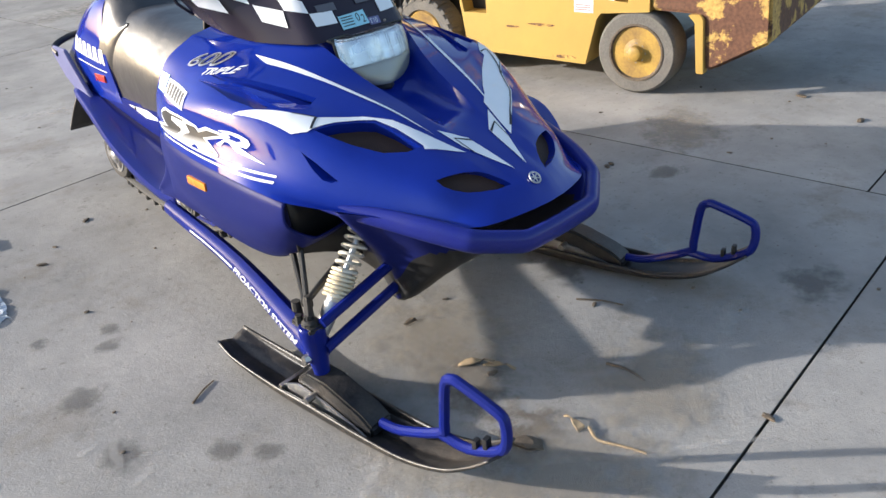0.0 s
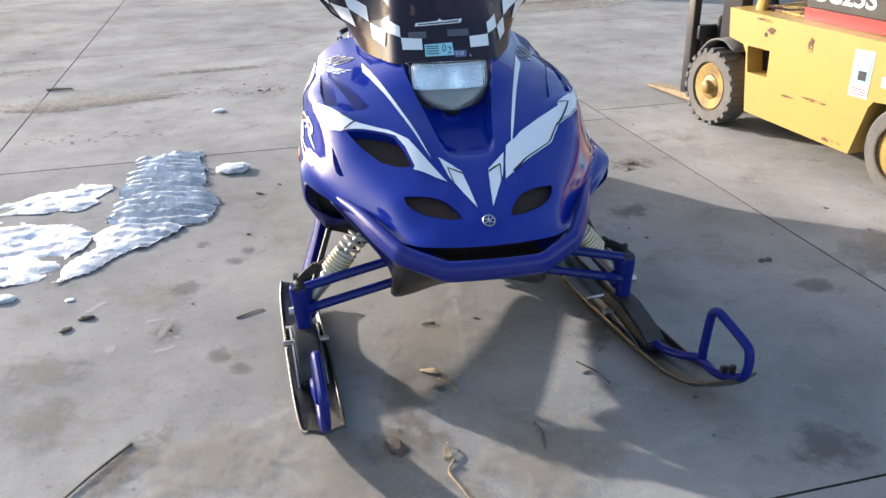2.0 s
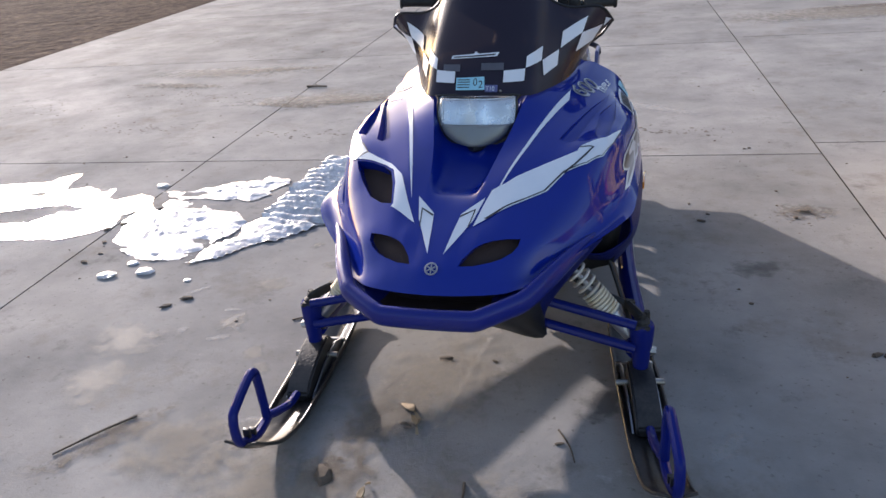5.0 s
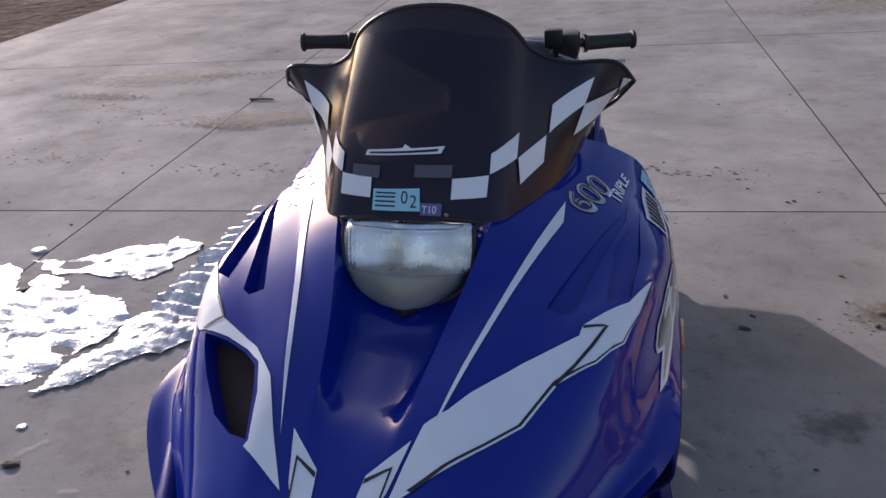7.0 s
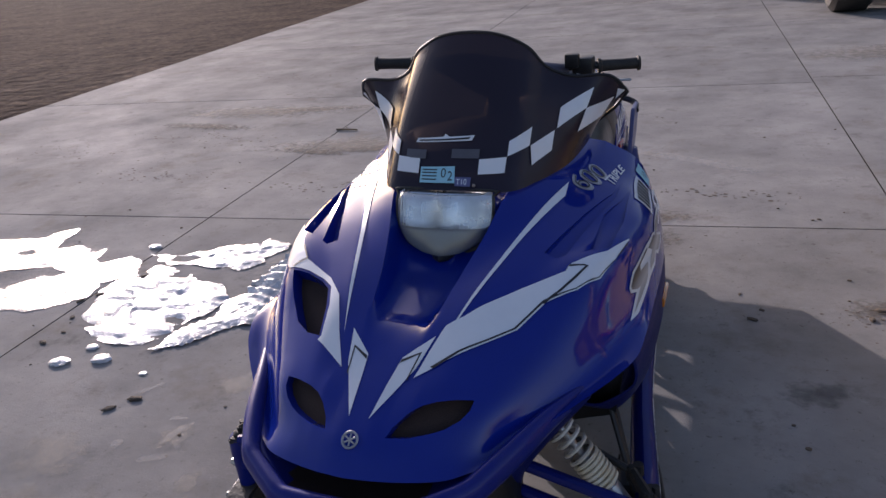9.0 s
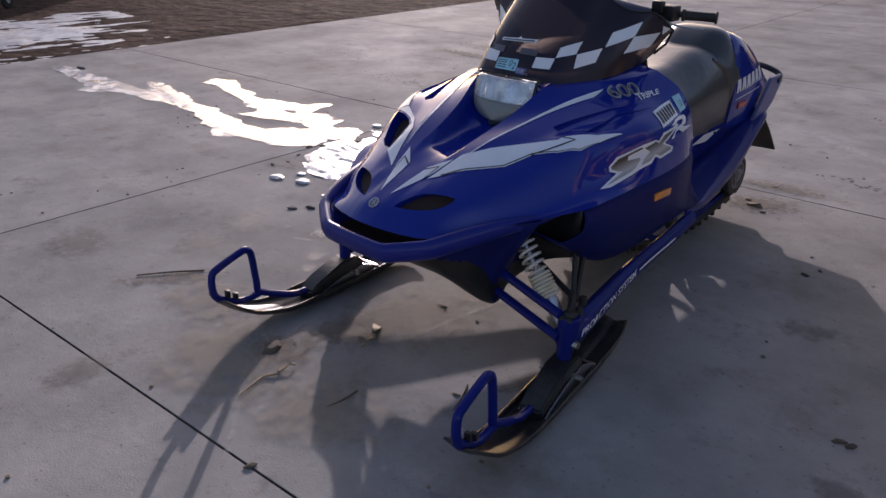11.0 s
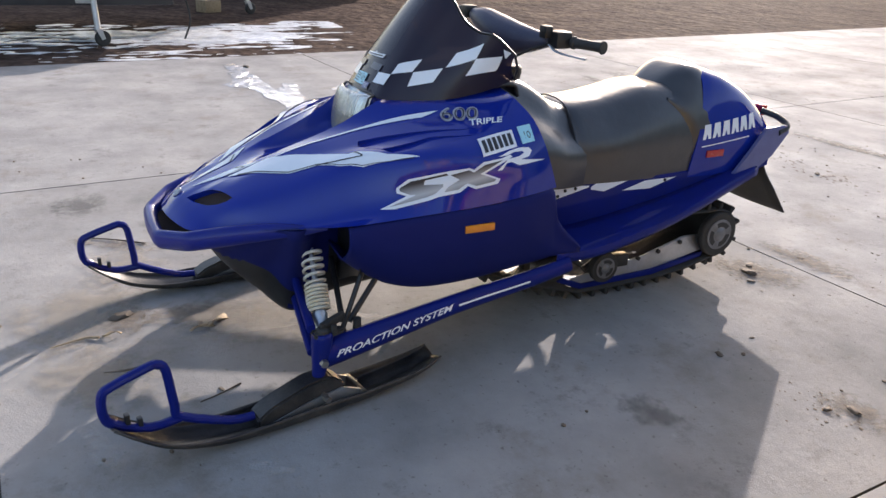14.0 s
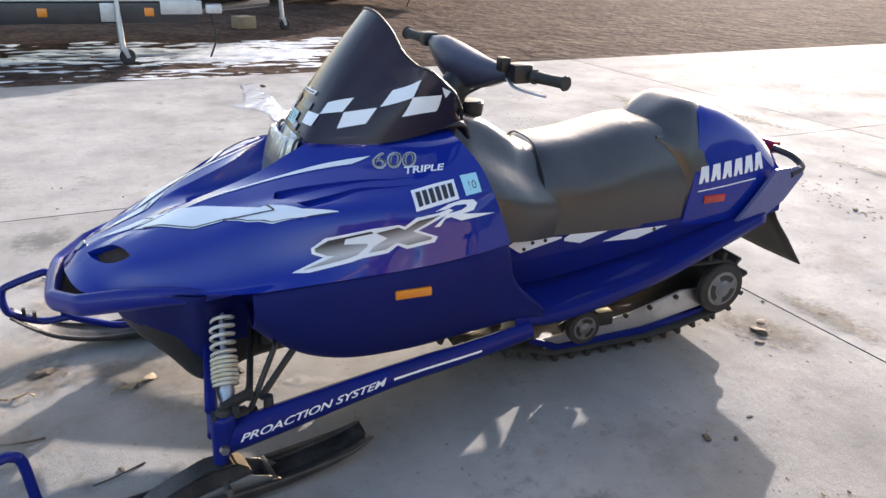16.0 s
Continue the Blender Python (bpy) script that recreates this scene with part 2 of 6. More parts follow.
M["tyre"] = material("grey worn tyre rubber", (0.10, 0.095, 0.088), 0.8, 0, 0, (0.16, 0.15, 0.135), 7, 0.8, 0.15, 120, 0.0015, 80)
M["trailer"] = material("dark trailer paint", (0.025, 0.024, 0.028), 0.4, 0, 0.1, (0.05, 0.045, 0.045), 4, 0.6, 0.1, 50)
M["galv"] = material("galvanised steel", (0.55, 0.55, 0.56), 0.45, 0.7, 0, (0.38, 0.38, 0.38), 8, 0.7)


# ---- building helpers ----
def part(name, bm, mat, parent=None, label="", sharp=35.0, thick=0.0):
    """Links a bmesh as one mesh object under a thing or a part."""
    me = bpy.data.meshes.new(name)
    bm.to_mesh(me)
    bm.free()
    for m in (mat if isinstance(mat, (list, tuple)) else [mat]):
        me.materials.append(m)
    me.polygons.foreach_set("use_smooth", [True] * len(me.polygons))
    me.set_sharp_from_angle(angle=radians(sharp))
    ob = new(name, me)
    if parent is not None:
        ob.parent = parent
        if parent.type == "EMPTY" and "shift" in parent:
            ob.matrix_parent_inverse = Matrix.Translation(Vector(parent["shift"])).inverted()
    if label:
        tagged(ob, label)
    if thick:
        s = ob.modifiers.new("wall", "SOLIDIFY")
        s.thickness, s.offset = thick, -1.0
    return ob


def thing(name, at, label, category, group="", world_parts=True, turn=0.0):
    """An Empty at the base of a thing that is made of parts. With world_parts its parts are given in world metres."""
    e = new(name)
    e.empty_display_size = 0.2
    e.matrix_basis = pose(*at, 0, 0, turn)
    if world_parts:
        e["shift"] = at
    return tagged(e, label, category, group)


def box(bm, x0, x1, y0, y1, z0, z1, bevel=0.0, m=None, seg=2):
    r = bmesh.ops.create_cube(bm, size=1.0)
    vs = r["verts"]
    for v in vs:
        v.co = Vector(((x0 + x1) / 2 + v.co.x * (x1 - x0), (y0 + y1) / 2 + v.co.y * (y1 - y0), (z0 + z1) / 2 + v.co.z * (z1 - z0)))
    if bevel:
        es = list({e for v in vs for e in v.link_edges})
        r2 = bmesh.ops.bevel(bm, geom=es, offset=bevel, segments=seg, affect="EDGES", profile=0.6)
        vs = list({v for f in r2["faces"] for v in f.verts} | {v for v in vs if v.is_valid})
    if m is not None:
        bmesh.ops.transform(bm, matrix=m, verts=[v for v in vs if v.is_valid])
    return vs


def cm(p0, p1, p2, p3, t):
    return 0.5 * ((2 * p1) + (p2 - p0) * t + (2 * p0 - 5 * p1 + 4 * p2 - p3) * t * t + (3 * p1 - p0 - 3 * p2 + p3) * t ** 3)


def curve(points, steps, closed=False):
    """A smooth line through points: steps pieces between each two."""
    P = [np.array(p, float) for p in points]
    n = len(P)
    out = []
    spans = n if closed else n - 1
    for i in range(spans):
        if closed:
            a, b, c, d = P[(i - 1) % n], P[i], P[(i + 1) % n], P[(i + 2) % n]
        else:
            b, c = P[i], P[i + 1]
            a = P[i - 1] if i else 2 * b - c
            d = P[i + 2] if i + 2 < n else 2 * c - b
        for k in range(steps):
            out.append(cm(a, b, c, d, k / steps))
    if not closed:
        out.append(P[-1])
    return out


def grid(bm, rows, closed_v=False, closed_u=False, flip=False):
    vs = [[bm.verts.new(tuple(p)) for p in row] for row in rows]
    nu, nv = len(vs), len(vs[0])
    for i in range(nu if closed_u else nu - 1):
        for j in range(nv if closed_v else nv - 1):
            q = [vs[i][j], vs[(i + 1) % nu][j], vs[(i + 1) % nu][(j + 1) % nv], vs[i][(j + 1) % nv]]
            if len(set(q)) == 4:
                bm.faces.new(q[::-1] if flip else q)
    return vs


def loft(bm, rows, su=6, sv=5, closed_v=False, flip=False, caps=False):
    """A smooth skin over rows of control points."""
    fine = [curve(r, sv, closed_v) for r in rows]
    cols = [curve([r[j] for r in fine], su) for j in range(len(fine[0]))]
    g = [[cols[j][i] for j in range(len(cols))] for i in range(len(cols[0]))]
    vs = grid(bm, g, closed_v, False, flip)
    if caps:
        for row in (vs[0], vs[-1]):
            try:
                bm.faces.new(row)
            except ValueError:
                pass
    bmesh.ops.recalc_face_normals(bm, faces=bm.faces)
    return vs


def creased_loft(bm, rows, su, sv, creases):
    """Like loft, but the skin folds sharply along the columns named."""
    cuts = [0] + sorted(creases) + [len(rows[0]) - 1]
    fine = []
    for r in rows:
        line = []
        for a, b in zip(cuts[:-1], cuts[1:]):
            piece = curve(r[a:b + 1], sv)
            line += piece if not line else piece[1:]
        fine.append(line)
    cols = [curve([r[j] for r in fine], su) for j in range(len(fine[0]))]
    return grid(bm, [[cols[j][i] for j in range(len(cols))] for i in range(len(cols[0]))])


def mirrored(half):
    """Control points from the side to the middle and on to the other side; half runs from the middle (x 0) outwards."""
    return [(-x, y, z) for x, y, z in half[:0:-1]] + list(half)


def tube(bm, pts, r, seg=10, smooth=0, closed=False, caps=True, flat=1.0):
    """A round bar along points; r one radius or one for each point."""
    P = [Vector(p) for p in pts]
    R = list(r) if isinstance(r, (list, tuple)) else [r] * len(P)
    if smooth:
        Q = curve([(*p, k) for p, k in zip(P, R)], smooth, closed)
        P, R = [Vector(q[:3]) for q in Q], [float(q[3]) for q in Q]
    n = len(P)
    rings = []
    up = None
    for i in range(n):
        a = P[(i - 1) % n] if closed or i else P[i]
        c = P[(i + 1) % n] if closed or i < n - 1 else P[i]
        d = (c - a).normalized()
        if up is None:
            up = Vector((0, 0, 1)) if abs(d.z) < 0.9 else Vector((1, 0, 0))
        side = d.cross(up).normalized()
        up = side.cross(d).normalized()
        rings.append([tuple(P[i] + R[i] * (math.cos(2 * math.pi * k / seg) * side + flat * math.sin(2 * math.pi * k / seg) * up)) for k in range(seg)])
    vs = grid(bm, rings, True, closed)
    if caps and not closed:
        bm.faces.new(vs[0])
        bm.faces.new(vs[-1][::-1])
    bmesh.ops.recalc_face_normals(bm, faces=bm.faces)
    return [v for row in vs for v in row]


def turned(bm, profile, seg=32, m=None, caps=True):
    """A turned body round the x axis from (offset along x, radius) pairs."""
    rings = [[(x, r * math.cos(2 * math.pi * k / seg), r * math.sin(2 * math.pi * k / seg)) for k in range(seg)] for x, r in profile]
    vs = grid(bm, rings, True)
    for row in (vs[0], vs[-1]) if caps else ():
        bm.faces.new(row)
    flat = [v for row in vs for v in row]
    if m is not None:
        bmesh.ops.transform(bm, matrix=m, verts=flat)
    bmesh.ops.recalc_face_normals(bm, faces=bm.faces)
    return flat


def slab_poly(bm, poly, z0, z1, axis="z", bevel=0.0):
    """A plate with the outline poly (pairs), from z0 to z1 along an axis."""
    def p3(a, b, c):
        return {"z": (a, b, c), "x": (c, a, b), "y": (a, c, b)}[axis]
    lo = [bm.verts.new(p3(a, b, z0)) for a, b in poly]
    hi = [bm.verts.new(p3(a, b, z1)) for a, b in poly]
    n = len(poly)
    fs = [bm.faces.new(lo), bm.faces.new(hi[::-1])]
    for i in range(n):
        fs.append(bm.faces.new((lo[i], hi[i], hi[(i + 1) % n], lo[(i + 1) % n])))
    bmesh.ops.recalc_face_normals(bm, faces=fs)
    if bevel:
        bmesh.ops.bevel(bm, geom=list({e for f in fs for e in f.edges}), offset=bevel, segments=2, affect="EDGES")


def inside(poly, a, b):
    hit = False
    n = len(poly)
    for i in range(n):
        (x0, y0), (x1, y1) = poly[i], poly[(i + 1) % n]
        if (y0 > b) != (y1 > b) and a < x0 + (b - y0) / (y1 - y0) * (x1 - x0):
            hit = not hit
    return hit


AXES = {"z": (0, 1, 2, 1), "+x": (1, 2, 0, 1), "-x": (1, 2, 0, -1), "-y": (0, 2, 1, -1)}
TREES = {}


def tree_of(ob):
    if ob.name not in TREES:
        me = ob.data
        TREES[ob.name] = BVHTree.FromPolygons([v.co.copy() for v in me.vertices], [list(p.vertices) for p in me.polygons])
    return TREES[ob.name]


def lay(bm, target, axis, lift):
    """Drops the vertices of a flat drawing (two coordinates in x and y) on the target, seen along an axis."""
    ia, ib, ic, sign = AXES[axis]
    tree = tree_of(target)
    for v in bm.verts:
        o = [0.0, 0.0, 0.0]
        o[ia], o[ib], o[ic] = v.co.x, v.co.y, 4.0 * sign
        d = [0.0, 0.0, 0.0]
        d[ic] = -sign
        place, normal, _, _ = tree.ray_cast(Vector(o), Vector(d))
        if place is None:
            o[ic] = 0.3 * sign
            place, normal, _, _ = tree.find_nearest(Vector(o))
        if normal.dot(Vector(d)) > 0:
            normal = -normal
        v.co = place + normal * lift


def sliced(bm, step):
    for k in (0, 1):
        lo = min(v.co[k] for v in bm.verts)
        hi = max(v.co[k] for v in bm.verts)
        c = math.floor(lo / step) * step + step
        while c < hi:
            no = (1, 0, 0) if k == 0 else (0, 1, 0)
            bmesh.ops.bisect_plane(bm, geom=bm.verts[:] + bm.edges[:] + bm.faces[:], plane_co=(c, c, 0), plane_no=no)
            c += step
    bmesh.ops.triangulate(bm, faces=bm.faces)


def decal(name, polys, axis, target, mat, parent=None, label="", lift=0.0015, step=0.013):
    """A thin foil with the given outlines that follows the surface of the target."""
    bm = bmesh.new()
    for poly in polys:
        bm.faces.new([bm.verts.new((a, b, 0)) for a, b in poly])
    sliced(bm, step)
    lay(bm, target, axis, lift + 0.0007)
    bmesh.ops.recalc_face_normals(bm, faces=bm.faces)
    return part(name, bm, mat, parent or target, label, 60)


def lettering(name, text, at, u, size, shear, axis, target, mat, parent=None, label="", lift=0.002, spread=1.0, width=None, bold=0.0):
    """Text laid on the target: at is the lower left corner in the drawing's two coordinates, u the direction of writing there."""
    cu = bpy.data.curves.new(name, "FONT")
    cu.body, cu.size, cu.shear, cu.space_character = text, size, shear, spread
    cu.offset = bold * size
    tmp = bpy.data.objects.new(name, cu)
    scene.collection.objects.link(tmp)
    me = bpy.data.meshes.new_from_object(tmp.evaluated_get(bpy.context.evaluated_depsgraph_get()))
    scene.collection.objects.unlink(tmp)
    bpy.data.objects.remove(tmp)
    bm = bmesh.new()
    bm.from_mesh(me)
    bpy.data.meshes.remove(me)
    length = max(v.co.x for v in bm.verts)
    f = (width / length) if width else 1.0
    e = Vector((u[0], u[1])).normalized()
    n = Vector((-e.y, e.x)) if u[0] >= 0 else Vector((e.y, -e.x))
    for v in bm.verts:
        q = Vector(at) + e * v.co.x * f + n * v.co.y
        v.co = (q.x, q.y, 0)
    bmesh.ops.triangulate(bm, faces=bm.faces)
    if target is not None:
        lay(bm, target, axis, lift)
    return part(name, bm, mat, parent or target, label, 60)


def opening(bm, poly, axis, push, slot=1, fade=None):
    """Cuts the outline into a skin and sinks what lies inside it by the vector push; fade: from full at one second coordinate to none at the other."""
    ia, ib, ic, sign = AXES[axis]
    lo = [min(p[k] for p in poly) - 0.025 for k in (0, 1)]
    hi = [max(p[k] for p in poly) + 0.025 for k in (0, 1)]

    def near():
        out = []
        for f in bm.faces:
            c = f.calc_center_median()
            av, bv = [v.co[ia] for v in f.verts], [v.co[ib] for v in f.verts]
            if min(av) < hi[0] and max(av) > lo[0] and min(bv) < hi[1] and max(bv) > lo[1] and abs(f.normal[ic]) > 0.02 and (ic == 2 or c[ic] * sign > -0.02):
                out.append(f)
        return out
    bm.normal_update()
    n = len(poly)
    for i in range(n):
        (a0, b0), (a1, b1) = poly[i], poly[(i + 1) % n]
        no = [0.0, 0.0, 0.0]
        no[ia], no[ib] = b1 - b0, a0 - a1
        co = [0.0, 0.0, 0.0]
        co[ia], co[ib] = a0, b0
        fs = near()
        geom = list({v for f in fs for v in f.verts}) + list({e for f in fs for e in f.edges}) + fs
        bmesh.ops.bisect_plane(bm, geom=geom, plane_co=co, plane_no=no, dist=1e-5)
    bm.normal_update()
    sel = [f for f in near() if inside(poly, f.calc_center_median()[ia], f.calc_center_median()[ib])]
    r = bmesh.ops.extrude_face_region(bm, geom=sel)
    bmesh.ops.delete(bm, geom=[f for f in sel if f.is_valid], context="FACES")
    for g in r["geom"]:
        if isinstance(g, bmesh.types.BMVert):
            g.co += Vector(push) * (1.0 if fade is None else max(0.04, min(1.0, (fade[1] - g.co[ib]) / (fade[1] - fade[0]))))
        elif isinstance(g, bmesh.types.BMFace):
            g.material_index = slot
    bm.normal_update()


# ---- ground ----
G_TURN = 4.5


def slab_mesh(w, d):
    bm = bmesh.new()
    box(bm, -w / 2 + 0.0034, w / 2 - 0.0034, -d / 2 + 0.0034, d / 2 - 0.0034, -0.15, 0, 0.002)
    bm.normal_update()
    for f in bm.faces:
        f.material_index = 0 if f.normal.z > 0.9 else 1
    me = bpy.data.meshes.new("concrete_slab")
    bm.to_mesh(me)
    bm.free()
    return me


def concrete():
    m = bpy.data.materials.new("broom-finished concrete")
    m.use_nodes = True
    n, l = m.node_tree.nodes, m.node_tree.links
    b = n["Principled BSDF"]
    b.inputs["IOR"].default_value = 1.06
    geo = n.new("ShaderNodeNewGeometry")

    def noise_of(scale, detail=6, rough=0.6, stretch=None):
        t = n.new("ShaderNodeTexNoise")
        t.inputs["Scale"].default_value, t.inputs["Detail"].default_value, t.inputs["Roughness"].default_value = scale, detail, rough
        if stretch:
            mp = n.new("ShaderNodeMapping")
            mp.inputs["Scale"].default_value = stretch
            l.new(geo.outputs["Position"], mp.inputs["Vector"])
            l.new(mp.outputs[0], t.inputs["Vector"])
        else:
            l.new(geo.outputs["Position"], t.inputs["Vector"])
        return t.outputs["Fac"]

    def remap(s, a, c, lo, hi):
        r = n.new("ShaderNodeMapRange")
        for k, v in zip(("From Min", "From Max", "To Min", "To Max"), (a, c, lo, hi)):
            r.inputs[k].default_value = v
        l.new(s, r.inputs["Value"])
        return r.outputs[0]

    def mixed(a, c, f):
        x = n.new("ShaderNodeMix")
        x.data_type = "RGBA"
        for s, v in (("A", a), ("B", c)):
            if isinstance(v, tuple):
                x.inputs[s].default_value = (*v, 1)
            else:
                l.new(v, x.inputs[s])
        l.new(f, x.inputs["Factor"])
        return x.outputs["Result"]

    cloud = noise_of(1.5, 8, 0.66)
    col = mixed((0.365, 0.352, 0.335), (0.225, 0.219, 0.210), remap(cloud, 0.35, 0.68, 0, 1))
    col = mixed(col, (0.40, 0.380, 0.35), remap(noise_of(0.5, 5, 0.6, (1, 1.6, 1)), 0.55, 0.75, 0, 0.7))
    col = mixed(col, (0.16, 0.152, 0.143), remap(noise_of(4.5, 7, 0.74), 0.57, 0.72, 0, 0.75))
    col = mixed(col, (0.21, 0.185, 0.155), remap(noise_of(2.1, 8, 0.75), 0.54, 0.70, 0, 0.7))
    col = mixed(col, (0.47, 0.462, 0.45), remap(noise_of(3.1, 8, 0.82, (1, 1.3, 1)), 0.62, 0.72, 0, 0.6))
    col = mixed(col, (0.12, 0.105, 0.09), remap(noise_of(42, 4, 0.6), 0.62, 0.72, 0, 0.6))
    info = n.new("ShaderNodeObjectInfo")
    hs = n.new("ShaderNodeHueSaturation")
    l.new(remap(info.outputs["Random"], 0, 1, 0.93, 1.07), hs.inputs["Value"])
    l.new(col, hs.inputs["Color"])
    l.new(hs.outputs["Color"], b.inputs["Base Color"])
    l.new(remap(cloud, 0.3, 0.7, 0.68, 0.86), b.inputs["Roughness"])
    hgt = n.new("ShaderNodeMath")
    hgt.operation = "ADD"
    l.new(remap(noise_of(160, 4, 0.6), 0, 1, 0, 1.0), hgt.inputs[0])
    l.new(remap(noise_of(16, 5, 0.6), 0, 1, 0, 2.0), hgt.inputs[1])
    bp = n.new("ShaderNodeBump")
    bp.inputs["Distance"].default_value = 0.0013
    l.new(hgt.outputs[0], bp.inputs["Height"])
    l.new(bp.outputs[0], b.inputs["Normal"])
    return m


M["concrete"] = concrete()
M["joint"] = material("dirt-filled joint", (0.085, 0.076, 0.067), 0.95, 0, 0, (0.13, 0.117, 0.103), 12, 0.8, 0.3, 200, ior=1.05)

bm = bmesh.new()
bmesh.ops.create_grid(bm, x_segments=2, y_segments=2, size=900)
ground = part("ground", bm, M["dirt"])
ground.location.z = -0.045
tagged(ground, "brown packed dirt yard beside the concrete apron", "ground", kind="structure")

bm = bmesh.new()
box(bm, -5.86, 30, -15, 30, -0.16, -0.014)
pavement = part("pavement", bm, M["joint"])
pavement.matrix_basis = pose(0, 0, 0, 0, 0, G_TURN)
tagged(pavement, "grey concrete apron cast in large jointed slabs", "pavement", kind="structure")
COLS = [-5.84, -1.965, 1.53, 5.0, 8.53, 12.08, 15.63, 19.18, 22.7]
for i in range(len(COLS) - 1):
    w = COLS[i + 1] - COLS[i]
    me = slab_mesh(w, 3.09)
    me.materials.append(M["concrete"])
    me.materials.append(M["joint"])
    off = (0, 0, 0.19, 0.3, 0.1, 0.2, 0, 0.1)[i]
    for j in range(-5, 9):
        s = new("slab", me)
        s.parent = pavement
        s.location = ((COLS[i] + COLS[i + 1]) / 2, -0.592 + off + (j + 0.5) * 3.09, 0)

# ---- snowmobile ----
SLED = thing("snowmobile", (0.0, 1.1, 0.0), "blue snowmobile with white graphics, dark windshield and black seat on concrete", "snowmobile")

# hood: columns from the middle outwards, each a line from the front lip to the rear edge (mirrored to the other side)
HOOD_LINES = [
    [(0, -0.050, 0.491), (0, 0.0, 0.538), (0, 0.08, 0.575), (0, 0.16, 0.606), (0, 0.25, 0.636), (0, 0.33, 0.640), (0, 0.42, 0.652), (0, 0.50, 0.670), (0, 0.57, 0.72), (0, 0.62, 0.822), (0, 0.75, 0.85), (0, 0.88, 0.865), (0, 1.0, 0.865)],
    [(0.03, -0.048, 0.491), (0.03, 0.0, 0.538), (0.03, 0.08, 0.575), (0.032, 0.16, 0.606), (0.045, 0.25, 0.640), (0.058, 0.33, 0.645), (0.072, 0.42, 0.658), (0.085, 0.50, 0.680), (0.095, 0.57, 0.73), (0.10, 0.62, 0.824), (0.10, 0.75, 0.85), (0.10, 0.88, 0.865), (0.1, 1.0, 0.865)],
    [(0.055, -0.045, 0.490), (0.055, 0.003, 0.535), (0.058, 0.083, 0.573), (0.064, 0.163, 0.608), (0.072, 0.25, 0.648), (0.084, 0.33, 0.680), (0.100, 0.42, 0.716), (0.118, 0.50, 0.755), (0.135, 0.57, 0.80), (0.150, 0.63, 0.828), (0.19, 0.75, 0.845), (0.21, 0.88, 0.855), (0.2, 0.995, 0.862)],
    [(0.095, -0.036, 0.488), (0.095, 0.012, 0.530), (0.098, 0.09, 0.578), (0.102, 0.165, 0.608), (0.115, 0.24, 0.645), (0.148, 0.34, 0.690), (0.178, 0.45, 0.726), (0.205, 0.54, 0.752), (0.225, 0.62, 0.772), (0.240, 0.69, 0.786), (0.262, 0.78, 0.802), (0.29, 0.89, 0.820), (0.30, 1.0, 0.842)],
    [(0.143, -0.022, 0.486), (0.145, 0.025, 0.520), (0.160, 0.10, 0.570), (0.168, 0.19, 0.616), (0.188, 0.28, 0.655), (0.222, 0.38, 0.690), (0.268, 0.47, 0.716), (0.308, 0.56, 0.733), (0.332, 0.65, 0.746), (0.342, 0.73, 0.758), (0.352, 0.82, 0.768), (0.36, 0.92, 0.772), (0.365, 1.03, 0.79)],
    [(0.188, -0.002, 0.484), (0.200, 0.05, 0.508), (0.232, 0.12, 0.553), (0.268, 0.20, 0.582), (0.308, 0.29, 0.618), (0.346, 0.39, 0.668), (0.386, 0.50, 0.704), (0.410, 0.60, 0.714), (0.418, 0.68, 0.717), (0.423, 0.76, 0.717), (0.425, 0.85, 0.712), (0.422, 0.95, 0.703), (0.402, 1.06, 0.715)],
    [(0.225, 0.03, 0.484), (0.248, 0.075, 0.497), (0.292, 0.145, 0.524), (0.348, 0.22, 0.545), (0.396, 0.30, 0.560), (0.430, 0.39, 0.582), (0.447, 0.50, 0.602), (0.452, 0.60, 0.620), (0.454, 0.69, 0.632), (0.455, 0.78, 0.638), (0.454, 0.87, 0.642), (0.447, 0.98, 0.642), (0.418, 1.09, 0.635)],
    [(0.255, 0.06, 0.482), (0.282, 0.10, 0.488), (0.328, 0.165, 0.505), (0.390, 0.245, 0.522), (0.442, 0.325, 0.534), (0.474, 0.405, 0.541), (0.480, 0.50, 0.546), (0.480, 0.60, 0.550), (0.480, 0.69, 0.554), (0.479, 0.78, 0.558), (0.476, 0.87, 0.563), (0.462, 0.99, 0.570), (0.422, 1.115, 0.57)],
]
for k, w in enumerate((0.0, 0.35, 0.7, 1.0, 1.0, 0.85, 0.6, 0.35, 0.15)):
    x, y, z = HOOD_LINES[6][k]
    HOOD_LINES[6][k] = (x - 0.019 * w, y, z - 0.029 * w)
    x, y, z = HOOD_LINES[7][k]
    HOOD_LINES[7][k] = (x, y, z + 0.004 * w)
for j, dx in ((3, 0.010), (4, 0.020), (5, 0.018), (6, 0.008)):
    for k, w in ((7, 0.3), (8, 0.6), (9, 1.0), (10, 1.0), (11, 1.0), (12, 0.9)):
        x, y, z = HOOD_LINES[j][k]
        HOOD_LINES[j][k] = (x + dx * w, y, z)
HOOD = [[line[i] for line in HOOD_LINES] for i in range(len(HOOD_LINES[0]))]
bm = bmesh.new()
creased_loft(bm, [mirrored(r) for r in HOOD], 8, 6, (4, 5, 9, 10))
bm.normal_update()
if sum(f.normal.z for f in bm.faces) < 0:
    bmesh.ops.reverse_faces(bm, faces=bm.faces)
TREES["hood"] = BVHTree.FromBMesh(bm)
